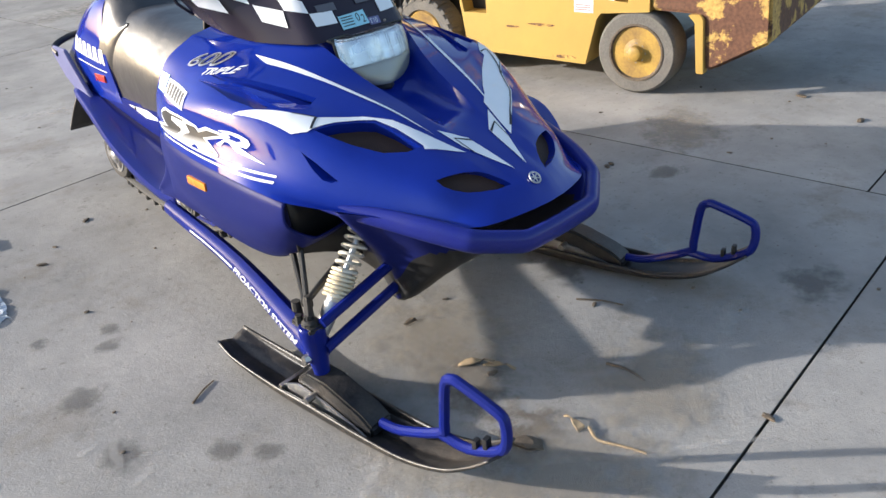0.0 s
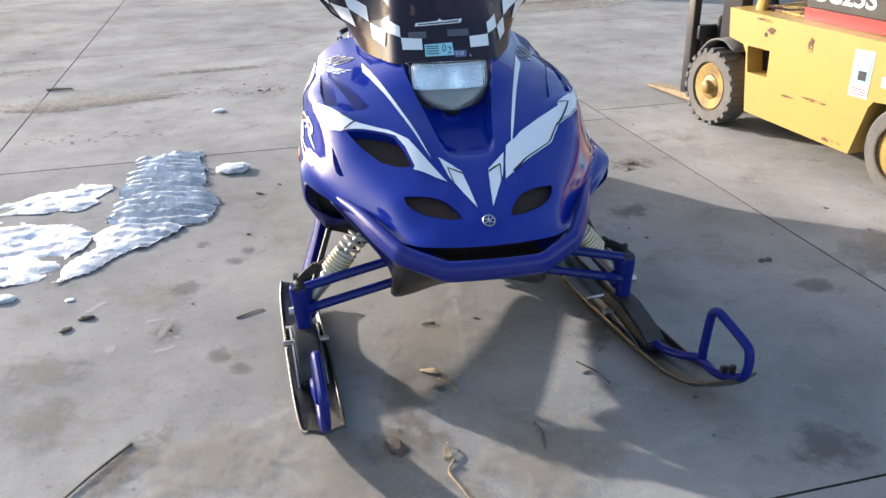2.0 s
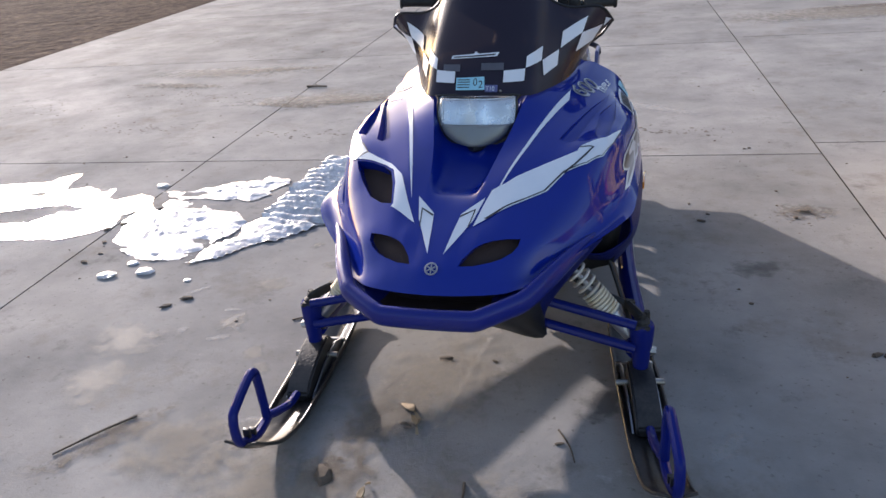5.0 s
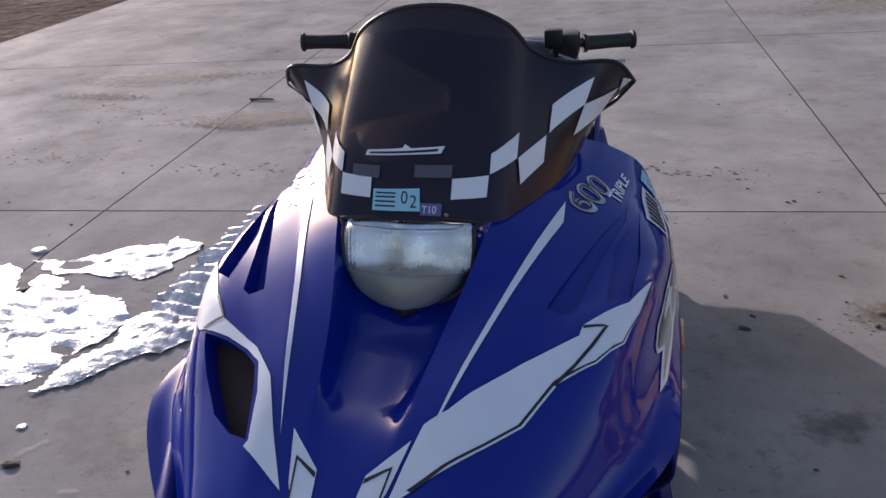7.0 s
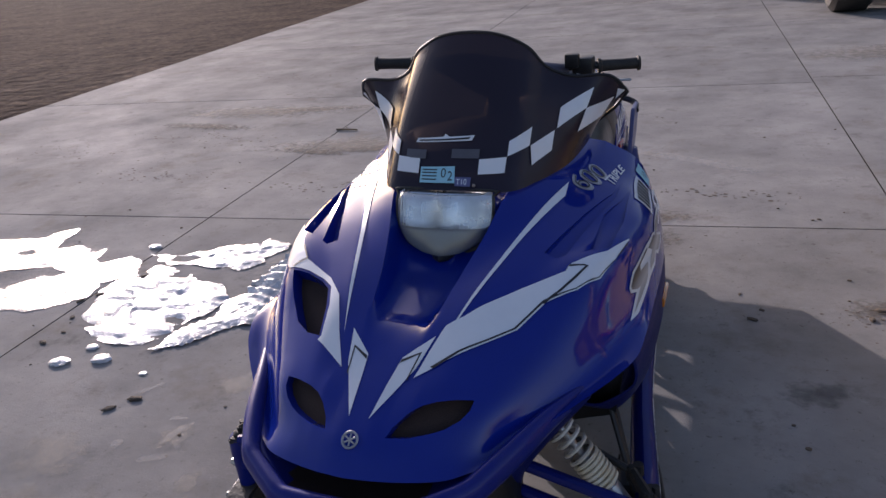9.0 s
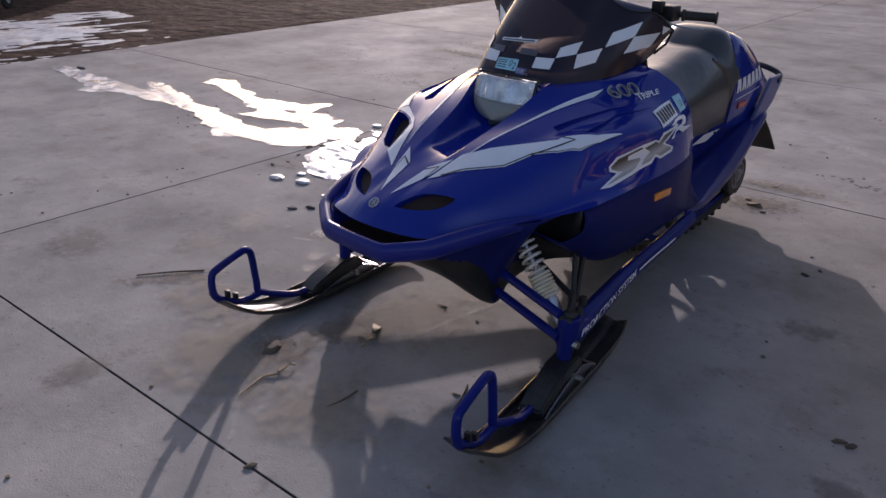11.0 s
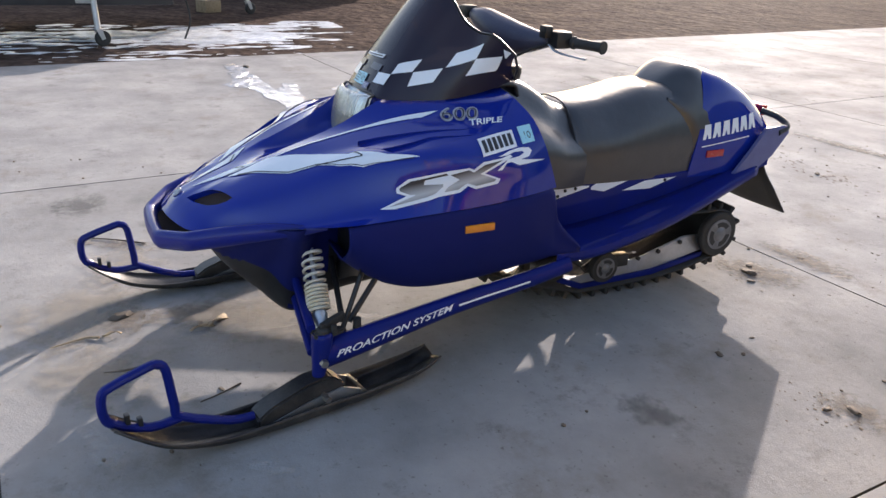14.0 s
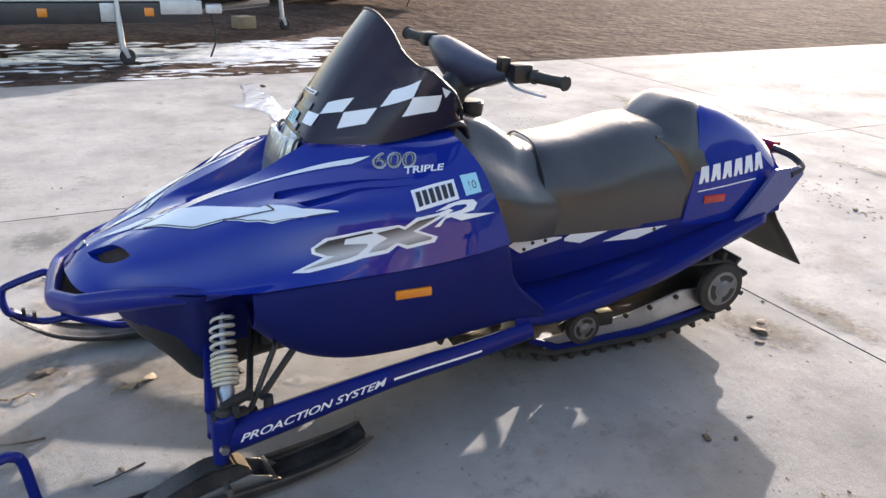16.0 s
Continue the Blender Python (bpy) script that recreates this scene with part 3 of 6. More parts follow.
EYE_HOLE = [(0.064, 0.018), (0.072, 0.040), (0.090, 0.066), (0.112, 0.088), (0.140, 0.104), (0.172, 0.118), (0.206, 0.130), (0.203, 0.110), (0.190, 0.090), (0.166, 0.067), (0.141, 0.050), (0.100, 0.028)]
DUCT = [(-0.338, 0.409), (-0.281, 0.388), (-0.235, 0.364), (-0.207, 0.340), (-0.188, 0.290), (-0.170, 0.215), (-0.206, 0.227), (-0.250, 0.262), (-0.296, 0.328), (-0.325, 0.378)]
opening(bm, EYE_HOLE, "z", (0, 0.022, -0.012))
opening(bm, [(-a, b) for a, b in EYE_HOLE[::-1]], "z", (0, 0.022, -0.012))
opening(bm, DUCT, "z", (0.012, 0.012, -0.030))
opening(bm, [(0.415, 0.640), (0.375, 0.618), (0.315, 0.578), (0.330, 0.574), (0.350, 0.580), (0.378, 0.602)], "-x", (0.03, 0.0, 0.0))
SLOT_LOW = [(-0.394, 0.85), (-0.402, 0.69), (-0.392, 0.562), (-0.352, 0.537), (-0.357, 0.687), (-0.384, 0.775)]
SLOT_TOP = [(-0.372, 0.85), (-0.370, 0.773), (-0.328, 0.606), (-0.305, 0.505), (-0.286, 0.490), (-0.258, 0.500), (-0.315, 0.662), (-0.360, 0.784)]
for slot, ends in ((SLOT_LOW, (0.537, 0.85)), (SLOT_TOP, (0.490, 0.85))):
    opening(bm, slot, "z", (0.014, 0.01, -0.032), 0, ends)
    opening(bm, [(-a, b) for a, b in slot[::-1]], "z", (-0.004, 0.004, -0.012), 0, ends)
hood = part("hood", bm, [M["blue"], M["mesh"]], SLED, "glossy blue sculpted hood with white arrow graphics", 38)


# lower side pans, each from the crease down and under
def pan_side(s):
    rows = []
    for y, xt, zt, xb, zb in ((0.40, 0.466, 0.535, 0.41, 0.41), (0.45, 0.472, 0.540, 0.425, 0.37), (0.54, 0.478, 0.545, 0.43, 0.315), (0.66, 0.479, 0.550, 0.43, 0.285), (0.82, 0.477, 0.558, 0.43, 0.285),
                              (0.98, 0.460, 0.566, 0.425, 0.300), (1.10, 0.428, 0.568, 0.42, 0.31), (1.14, 0.418, 0.45, 0.415, 0.315), (1.24, 0.412, 0.345, 0.41, 0.318)):
        zm = (zt + zb) / 2
        dz = (zt - zb)
        rows.append([(s * (xt - 0.004), y, zt + 0.002), (s * (xt + 0.006), y, zt - 0.12 * dz), (s * (xt + 0.002), y, zm), (s * xb, y, zb + 0.1 * dz), (s * (xb - 0.05), y, zb), (s * 0.2, y, zb + 0.02)])
    bm = bmesh.new()
    loft(bm, rows, 5, 4)
    return part("side_pan", bm, M["pan"], SLED, "dark blue moulded lower side pan", 50, 0.005)


for s in (1, -1):
    pan_side(s)

# chin: the front of the belly pan below the bumper
bm = bmesh.new()
loft(bm, [mirrored(r) for r in (
    [(0, 0.045, 0.425), (0.1, 0.05, 0.425), (0.17, 0.07, 0.43), (0.225, 0.09, 0.45), (0.258, 0.078, 0.478)],
    [(0, 0.09, 0.345), (0.1, 0.095, 0.345), (0.18, 0.11, 0.355), (0.25, 0.15, 0.40), (0.318, 0.165, 0.498)],
    [(0, 0.17, 0.285), (0.1, 0.175, 0.283), (0.205, 0.19, 0.272), (0.25, 0.225, 0.36), (0.372, 0.238, 0.514)],
    [(0, 0.28, 0.232), (0.1, 0.28, 0.222), (0.235, 0.288, 0.190), (0.246, 0.295, 0.285), (0.395, 0.295, 0.518)],
    [(0, 0.45, 0.215), (0.1, 0.45, 0.215), (0.18, 0.45, 0.22), (0.22, 0.45, 0.27), (0.25, 0.45, 0.51)],
    [(0, 0.9, 0.25), (0.1, 0.9, 0.25), (0.18, 0.9, 0.26), (0.2, 0.9, 0.3), (0.21, 0.9, 0.48)])], 6, 5)
for f in bm.faces:
    c = f.calc_center_median()
    f.material_index = 1 if abs(c.x) < 0.242 and c.z < 0.385 else 0
part("belly_pan", bm, [M["pan"], M["black"]], SLED, "blue belly pan with black skid plate", 50, 0.005)
bm = bmesh.new()
loft(bm, [mirrored(r) for r in (
    [(0, 0.0, 0.490), (0.1, 0.012, 0.489), (0.18, 0.045, 0.487), (0.235, 0.075, 0.484)],
    [(0, 0.035, 0.455), (0.1, 0.042, 0.455), (0.18, 0.065, 0.458), (0.23, 0.085, 0.462)],
    [(0, 0.05, 0.425), (0.1, 0.055, 0.425), (0.17, 0.075, 0.43), (0.225, 0.092, 0.45)])], 4, 5)
for f in bm.faces:
    f.material_index = 1 if abs(f.calc_center_median().x) > 0.165 else 0
part("grille", bm, [M["mesh"], M["bumper"]], SLED, "dark mesh mouth grille under the emblem", 50, 0.006)

# front bumper
bm = bmesh.new()
BAR = mirrored([(0, -0.082, 0.440), (0.10, -0.078, 0.440), (0.125, -0.074, 0.441), (0.145, -0.064, 0.445), (0.215, -0.016, 0.459), (0.232, -0.002, 0.464), (0.243, 0.014, 0.468), (0.285, 0.095, 0.486), (0.330, 0.20, 0.502), (0.372, 0.285, 0.511), (0.408, 0.355, 0.520)])
tube(bm, BAR, [0.021 if abs(x) < 0.29 else 0.018 if abs(x) < 0.34 else 0.012 if abs(x) < 0.38 else 0.003 for x, y, z in BAR], 16, 3, flat=1.45)
part("front_bumper", bm, M["bumper"], SLED, "blue wraparound front bumper bar", 60)

bm = bmesh.new()
loft(bm, [mirrored(r) for r in (
    [(0, -0.068, 0.422), (0.1, -0.060, 0.422), (0.18, -0.026, 0.428), (0.232, 0.025, 0.440), (0.275, 0.105, 0.466)],
    [(0, 0.0, 0.412), (0.1, 0.008, 0.413), (0.17, 0.03, 0.418), (0.225, 0.065, 0.436), (0.26, 0.115, 0.468)],
    [(0, 0.06, 0.418), (0.1, 0.065, 0.418), (0.16, 0.08, 0.424), (0.205, 0.10, 0.442), (0.24, 0.13, 0.470)])], 4, 5)
for f in bm.faces:
    f.material_index = 1 if abs(f.calc_center_median().x) > 0.14 else 0
for v in bm.verts:
    f = max(0.0, min(1.0, (abs(v.co.x) - 0.11) / 0.08))
    v.co.z += 0.010 + 0.032 * f * f * (3 - 2 * f) * max(0.0, min(1.0, (0.28 - abs(v.co.x)) / 0.05))
part("bumper_tray", bm, [M["mesh"], M["bumper"]], SLED, "blue tray with a dark middle between bumper and nose", 50, 0.006)

# headlight
def lens_rows(back, shrink):
    rows = []
    for z, y, w in ((0.833, 0.566, 0.110), (0.825, 0.553, 0.118), (0.795, 0.541, 0.120), (0.760, 0.530, 0.116), (0.728, 0.520, 0.098), (0.706, 0.514, 0.062), (0.699, 0.514, 0.03)):
        w *= shrink
        rows.append([(-w, y + 0.030 + back * 0.2, z), (-w * 0.85, y + 0.004 + back * 0.7, z), (-w * 0.4, y - 0.006 + back, z), (0, y - 0.008 + back * 0.8, z), (w * 0.4, y - 0.006 + back, z), (w * 0.85, y + 0.004 + back * 0.7, z), (w, y + 0.030 + back * 0.2, z)])
    return rows


bm = bmesh.new()
loft(bm, lens_rows(0.06, 0.985), 4, 4)
for v in bm.verts:
    v.co.z = 0.765 + (v.co.z - 0.765) * 0.95
headlight = part("headlight", bm, M["mirror"], SLED, "rectangular headlight with bright reflector", 60)
bm = bmesh.new()
loft(bm, lens_rows(0.0, 1.0), 5, 22)
for v in bm.verts:
    v.co.y -= 0.0005 * math.sin(v.co.x * 760) * max(0.0, min(1.0, (v.co.z - 0.752) / 0.008))
part("lens", bm, M["lens"], headlight, "clear fluted glass lens", 60, 0.004)
bm = bmesh.new()
loft(bm, [[(x, y + 0.006, z) for x, y, z in r] for r in lens_rows(0.0, 0.98)[3:]], 4, 5)
part("lower_lens", bm, M["dulllens"], headlight, "dull grey lower part of the lens", 60, 0.003)
bm = bmesh.new()
rim_pts = [(r[0][0] * 1.02, r[0][1] + 0.002, r[0][2]) for r in lens_rows(0, 1)] + [(-r[0][0] * 1.02, r[0][1] + 0.002, r[0][2]) for r in lens_rows(0, 1)[::-1]]
tube(bm, rim_pts, 0.004, 6, 3, closed=True)
part("bezel", bm, M["black"], headlight, "thin black bezel")

# black tube along the lower lens edge stands in for the shade there
low = [(x, y + 0.010, z - 0.009) for x, y, z in ([r[0] for r in lens_rows(0, 1)[3:]] + [lens_rows(0, 1)[-1][3]] + [r[-1] for r in lens_rows(0, 1)[:2:-1]])]
bm = bmesh.new()
tube(bm, low, 0.011, 8, 3)
part("lamp_recess", bm, M["black"], headlight, "black tube standing in for the shade under the lens")

# windshield
BASE = [(0, 0.592, 0.832), (0.08, 0.596, 0.832), (0.155, 0.612, 0.828), (0.195, 0.68, 0.828), (0.245, 0.80, 0.835), (0.275, 0.92, 0.862), (0.285, 1.01, 0.895)]
RIM = [(0, 0.832, 1.163), (0.08, 0.838, 1.153), (0.145, 0.855, 1.118), (0.185, 0.875, 1.066), (0.245, 0.895, 1.038), (0.335, 0.905, 1.035), (0.372, 0.955, 0.985)]
rows = []
for k in range(6):
    f = k / 5
    rows.append([tuple(np.array(a) * (1 - f) + np.array(b) * f + np.array((0, -0.012 * math.sin(math.pi * f), 0.0))) for a, b in zip(BASE, RIM)])
bm = bmesh.new()
loft(bm, [mirrored(r) for r in rows], 3, 6)
windshield = part("windshield", bm, M["smoked"], SLED, "dark smoked windshield with chequered white band", 60)
bm = bmesh.new()
edge = curve([(-x, y, z) for x, y, z in RIM[:0:-1]] + RIM, 6)
edge = [(-0.285, 1.01, 0.895), (-0.335, 0.99, 0.935)] + [tuple(p) for p in edge] + [(0.335, 0.99, 0.935), (0.285, 1.01, 0.895)]
tube(bm, edge, 0.0045, 6)
part("edge_trim", bm, M["black"], windshield, "black rubber edge trim")

# seat, tail and tunnel
def body_loft(name, table, mat, label, parent=SLED, su=5, sv=4):
    """Rows of y, half width at the foot, half width at the top, z of foot and top, rounding."""
    bm = bmesh.new()
    rows = []
    for y, wb, wt, zb, zt, r in table:
        rows.append([(-wb, y, zb), (-wb - 0.004, y, zb + (zt - zb) * 0.45), (-wt, y, zt - r), (-wt * 0.62, y, zt - r * 0.12), (0, y, zt),
                     (wt * 0.62, y, zt - r * 0.12), (wt, y, zt - r), (wb + 0.004, y, zb + (zt - zb) * 0.45), (wb, y, zb)])
    vs = loft(bm, rows, su, sv)
    for row in (vs[0], vs[-1]):
        bm.faces.new(row)
    bmesh.ops.recalc_face_normals(bm, faces=bm.faces)
    return part(name, bm, mat, parent, label, 50)


seat = body_loft("seat", [(1.335, 0.20, 0.165, 0.49, 0.728, 0.07), (1.36, 0.205, 0.17, 0.485, 0.754, 0.07), (1.5, 0.208, 0.178, 0.48, 0.770, 0.085), (1.6, 0.207, 0.178, 0.478, 0.787, 0.085), (1.7, 0.205, 0.178, 0.475, 0.806, 0.085),
                          (1.84, 0.20, 0.172, 0.475, 0.806, 0.08), (1.95, 0.195, 0.15, 0.48, 0.795, 0.07)], M["vinyl"], "black vinyl seat, creased and slightly shiny")
body_loft("seat_backrest", [(1.765, 0.15, 0.10, 0.74, 0.800, 0.03), (1.81, 0.175, 0.13, 0.66, 0.836, 0.045), (1.86, 0.195, 0.15, 0.56, 0.866, 0.055), (1.905, 0.204, 0.158, 0.50, 0.876, 0.06), (1.955, 0.20, 0.15, 0.52, 0.868, 0.06), (2.0, 0.15, 0.11, 0.62, 0.83, 0.05)], M["vinyl"], "black vinyl hump behind the seat")
body_loft("tank_cover", [(1.0, 0.22, 0.13, 0.55, 0.855, 0.08), (1.08, 0.235, 0.14, 0.52, 0.86, 0.08), (1.16, 0.24, 0.14, 0.50, 0.845, 0.09), (1.24, 0.235, 0.15, 0.49, 0.80, 0.09), (1.30, 0.225, 0.155, 0.485, 0.757, 0.08), (1.38, 0.205, 0.15, 0.48, 0.745, 0.07)], M["vinyl"], "black vinyl tank cover in front of the seat")
tail = body_loft("tail_cowl", [(1.925, 0.206, 0.168, 0.46, 0.864, 0.06), (1.97, 0.209, 0.172, 0.46, 0.860, 0.055), (2.05, 0.21, 0.172, 0.46, 0.838, 0.05), (2.16, 0.207, 0.168, 0.47, 0.786, 0.05), (2.25, 0.20, 0.160, 0.50, 0.725, 0.045), (2.315, 0.19, 0.145, 0.53, 0.665, 0.04), (2.34, 0.16, 0.11, 0.56, 0.62, 0.03)], M["blue"], "blue tail cowl behind the seat")
for v in tail.data.vertices:
    v.co.y -= max(0.0, 0.86 - v.co.z) * 0.13 * max(0.0, min(1.0, (2.16 - v.co.y) / 0.23))

bm = bmesh.new()
loft(bm, [[(-0.205, y, zb), (-0.205, y, zt), (-0.15, y, zt + 0.03), (0.15, y, zt + 0.03), (0.205, y, zt), (0.205, y, zb)] for y, zb, zt in
          ((1.0, 0.30, 0.50), (1.3, 0.31, 0.50), (1.7, 0.35, 0.485), (2.05, 0.41, 0.49), (2.3, 0.47, 0.54))], 4, 1)
tunnel = part("tunnel", bm, M["bluemetal"], SLED, "blue painted tunnel with white arrow decals", 30)
for s in (1, -1):
    bm = bmesh.new()
    rows = []
    for y, xi, xo, z in ((1.15, 0.2, 0.415, 0.33), (1.35, 0.2, 0.40, 0.325), (1.7, 0.2, 0.355, 0.375), (2.05, 0.2, 0.285, 0.45), (2.2, 0.2, 0.255, 0.485)):
        rows.append([(s * xi, y, z + 0.012), (s * (xi + xo) / 2, y, z + 0.006), (s * (xo - 0.012), y, z), (s * xo, y, z - 0.008), (s * xo, y, z - 0.035)])
    loft(bm, rows, 5, 2)
    part("running_board", bm, M["bluemetal"], SLED, "blue running board rising to the tail", 40, 0.004)

# rear bumper and snow flap
for s in (1, -1):
    bm = bmesh.new()
    tube(bm, [(s * 0.10, 2.325, 0.672), (s * 0.16, 2.36, 0.655), (s * 0.225, 2.35, 0.632), (s * 0.238, 2.29, 0.612)], 0.013, 10, 4)
    part("grab_bar", bm, M["black"], SLED, "black rear grab bar")
bm = bmesh.new()
loft(bm, [[(-0.19, 2.29, 0.60), (0, 2.30, 0.60), (0.19, 2.29, 0.60)], [(-0.205, 2.285, 0.47), (0, 2.295, 0.47), (0.205, 2.285, 0.47)], [(-0.23, 2.35, 0.36), (0, 2.36, 0.36), (0.23, 2.35, 0.36)], [(-0.245, 2.415, 0.262), (0, 2.42, 0.252), (0.245, 2.415, 0.262)]], 4, 4)
part("snow_flap", bm, M["rubber"], SLED, "black rubber snow flap", 40, 0.006)

# track: belt with lugs round the wheels
def track_path():
    pts = []
    c = (2.10, 0.188)
    r = 0.105
    for k in range(13):
        a = radians(-90 + 15 * k)
        pts.append((c[0] + r * math.cos(a), c[1] + r * math.sin(a)))
    pts += [(1.95, 0.30), (1.6, 0.30), (1.3, 0.31), (1.15, 0.36)]
    c, r = (1.05, 0.27), 0.10
    for k in range(9):
        a = radians(80 + 20 * k)
        pts.append((c[0] + r * math.cos(a), c[1] + r * math.sin(a)))
    pts += [(1.2, 0.10), (1.42, 0.034), (1.55, 0.031), (1.8, 0.034), (1.95, 0.050)]
    return pts


TP = track_path()
bm = bmesh.new()
rows = [[(-0.19, y, z), (-0.095, y, z), (0, y, z), (0.095, y, z), (0.19, y, z)] for y, z in TP]
grid(bm, rows, closed_u=True)
track = part("track_belt", bm, M["rubber"], SLED, "black rubber track", 40, 0.008)
lug_me = None
length, lugs = 0.0, []
closed = TP + [TP[0]]
step, carry = 0.064, 0.0
for (y0, z0), (y1, z1) in zip(closed[:-1], closed[1:]):
    seg_len = math.hypot(y1 - y0, z1 - z0)
    d = carry
    while d < seg_len:
        f = d / seg_len
        lugs.append((y0 + (y1 - y0) * f, z0 + (z1 - z0) * f, math.atan2(z1 - z0, y1 - y0)))
        d += step
    carry = d - seg_len
bm = bmesh.new()
box(bm, -0.185, 0.185, -0.009, 0.009, -0.030, 0.002, 0.004, seg=1)
lug_me = bpy.data.meshes.new("lug")
bm.to_mesh(lug_me)
bm.free()
lug_me.materials.append(M["rubber"])
for y, z, a in lugs:
    o = new("lug", lug_me)
    o.parent = track
    o.matrix_basis = Matrix.Translation((0, y, z)) @ Matrix.Rotation(a, 4, "X")


def wheel(name, x, y, z, r, w, parent=SLED):
    bm = bmesh.new()
    turned(bm, [(-w / 2, r * 0.75), (-w / 2, r * 0.95), (-w * 0.3, r), (w * 0.3, r), (w / 2, r * 0.95), (w / 2, r * 0.75)], 28, Matrix.Translation((x, y, z)))
    t = part(name, bm, M["rubber"], parent, "black rubber-tyred idler wheel")
    bm = bmesh.new()
    sx = 1 if x > 0 else -1
    face = sx * (w / 2 + 0.003)
    turned(bm, [(face - 0.008 * sx, r * 0.70), (face, r * 0.68), (face + 0.001 * sx, r * 0.30), (face + 0.006 * sx, r * 0.24), (face + 0.009 * sx, r * 0.12)], 28, Matrix.Translation((x, y, z)))
    rim = part("rim", bm, M["rimgrey"], t, "dull silver three-spoke rim")
    # the rim is closed; black plates give the shade of the spoke gaps
    for k in range(3):
        bm = bmesh.new()
        a0 = radians(120 * k + 35)
        arc = [a0 + radians(80) * j / 6 for j in range(7)]
        poly = [(y + r * 0.57 * math.cos(a), z + r * 0.57 * math.sin(a)) for a in arc] + [(y + r * 0.36 * math.cos(a), z + r * 0.36 * math.sin(a)) for a in arc[::-1]]
        slab_poly(bm, poly, x + face + 0.0005 * sx, x + face + 0.0022 * sx, "x")
        part("spoke_gap", bm, M["black"], rim, "black plate standing in for the shaded gap between the spokes")
    return t


for s in (1, -1):
    wheel("rear_idler", s * 0.190, 2.10, 0.190, 0.095, 0.03)
    wheel("front_idler", s * 0.20, 1.52, 0.135, 0.062, 0.03)
    bm = bmesh.new()
    slab_poly(bm, [(1.35, 0.085), (1.45, 0.05), (1.8, 0.06), (2.05, 0.11), (2.09, 0.13), (2.09, 0.18), (1.95, 0.185), (1.75, 0.130), (1.5, 0.095)], s * 0.148, s * 0.16, "x", 0.003)
    part("slide_rail", bm, M["alu"], SLED, "bare aluminium slide rail")
    bm = bmesh.new()
    slab_poly(bm, [(1.33, 0.088), (1.44, 0.040), (1.80, 0.044), (2.05, 0.085), (2.06, 0.108), (1.80, 0.068), (1.45, 0.060), (1.36, 0.100)], s * 0.158, s * 0.172, "x", 0.003)
    part("slide_runner", bm, M["bluemetal"], SLED, "blue slide runner along the rail")
    bm = bmesh.new()
    tube(bm, [(s * 0.165, 1.45, 0.12), (s * 0.165, 1.75, 0.28)], 0.014, 8)
    part("suspension_arm", bm, M["black"], SLED)

# three unseen blockers added in the track; they split the sunlight falling through it
bm = bmesh.new()
tube(bm, [(0, 1.36, 0.29), (0, 1.50, 0.10)], 0.045, 10, flat=0.6)
tube(bm, [(-0.15, 1.50, 0.10), (0.15, 1.50, 0.10)], 0.012, 8)
part("torque_arm", bm, M["black"], SLED, "unseen black arm added inside the track to block sunlight")
# second added blocker: a narrow slanted tube between two light slits
bm = bmesh.new()
tube(bm, [(0.01, 1.58, 0.10), (-0.01, 1.68, 0.29)], 0.020, 10)
part("rear_shock", bm, M["steel"], SLED, "unseen bare metal tube added inside the track to block sunlight")
# third added blocker: an upright strap at the front light slit
bm = bmesh.new()
box(bm, -0.02, 0.02, 1.27, 1.30, 0.08, 0.30, 0.004)
part("limiter_strap", bm, M["rubber"], SLED, "unseen black strap added inside the track to block sunlight")

# skis and front suspension
SPINDLE = (0.512, 0.285)
STEER = {1: 10.5, -1: 5.0}


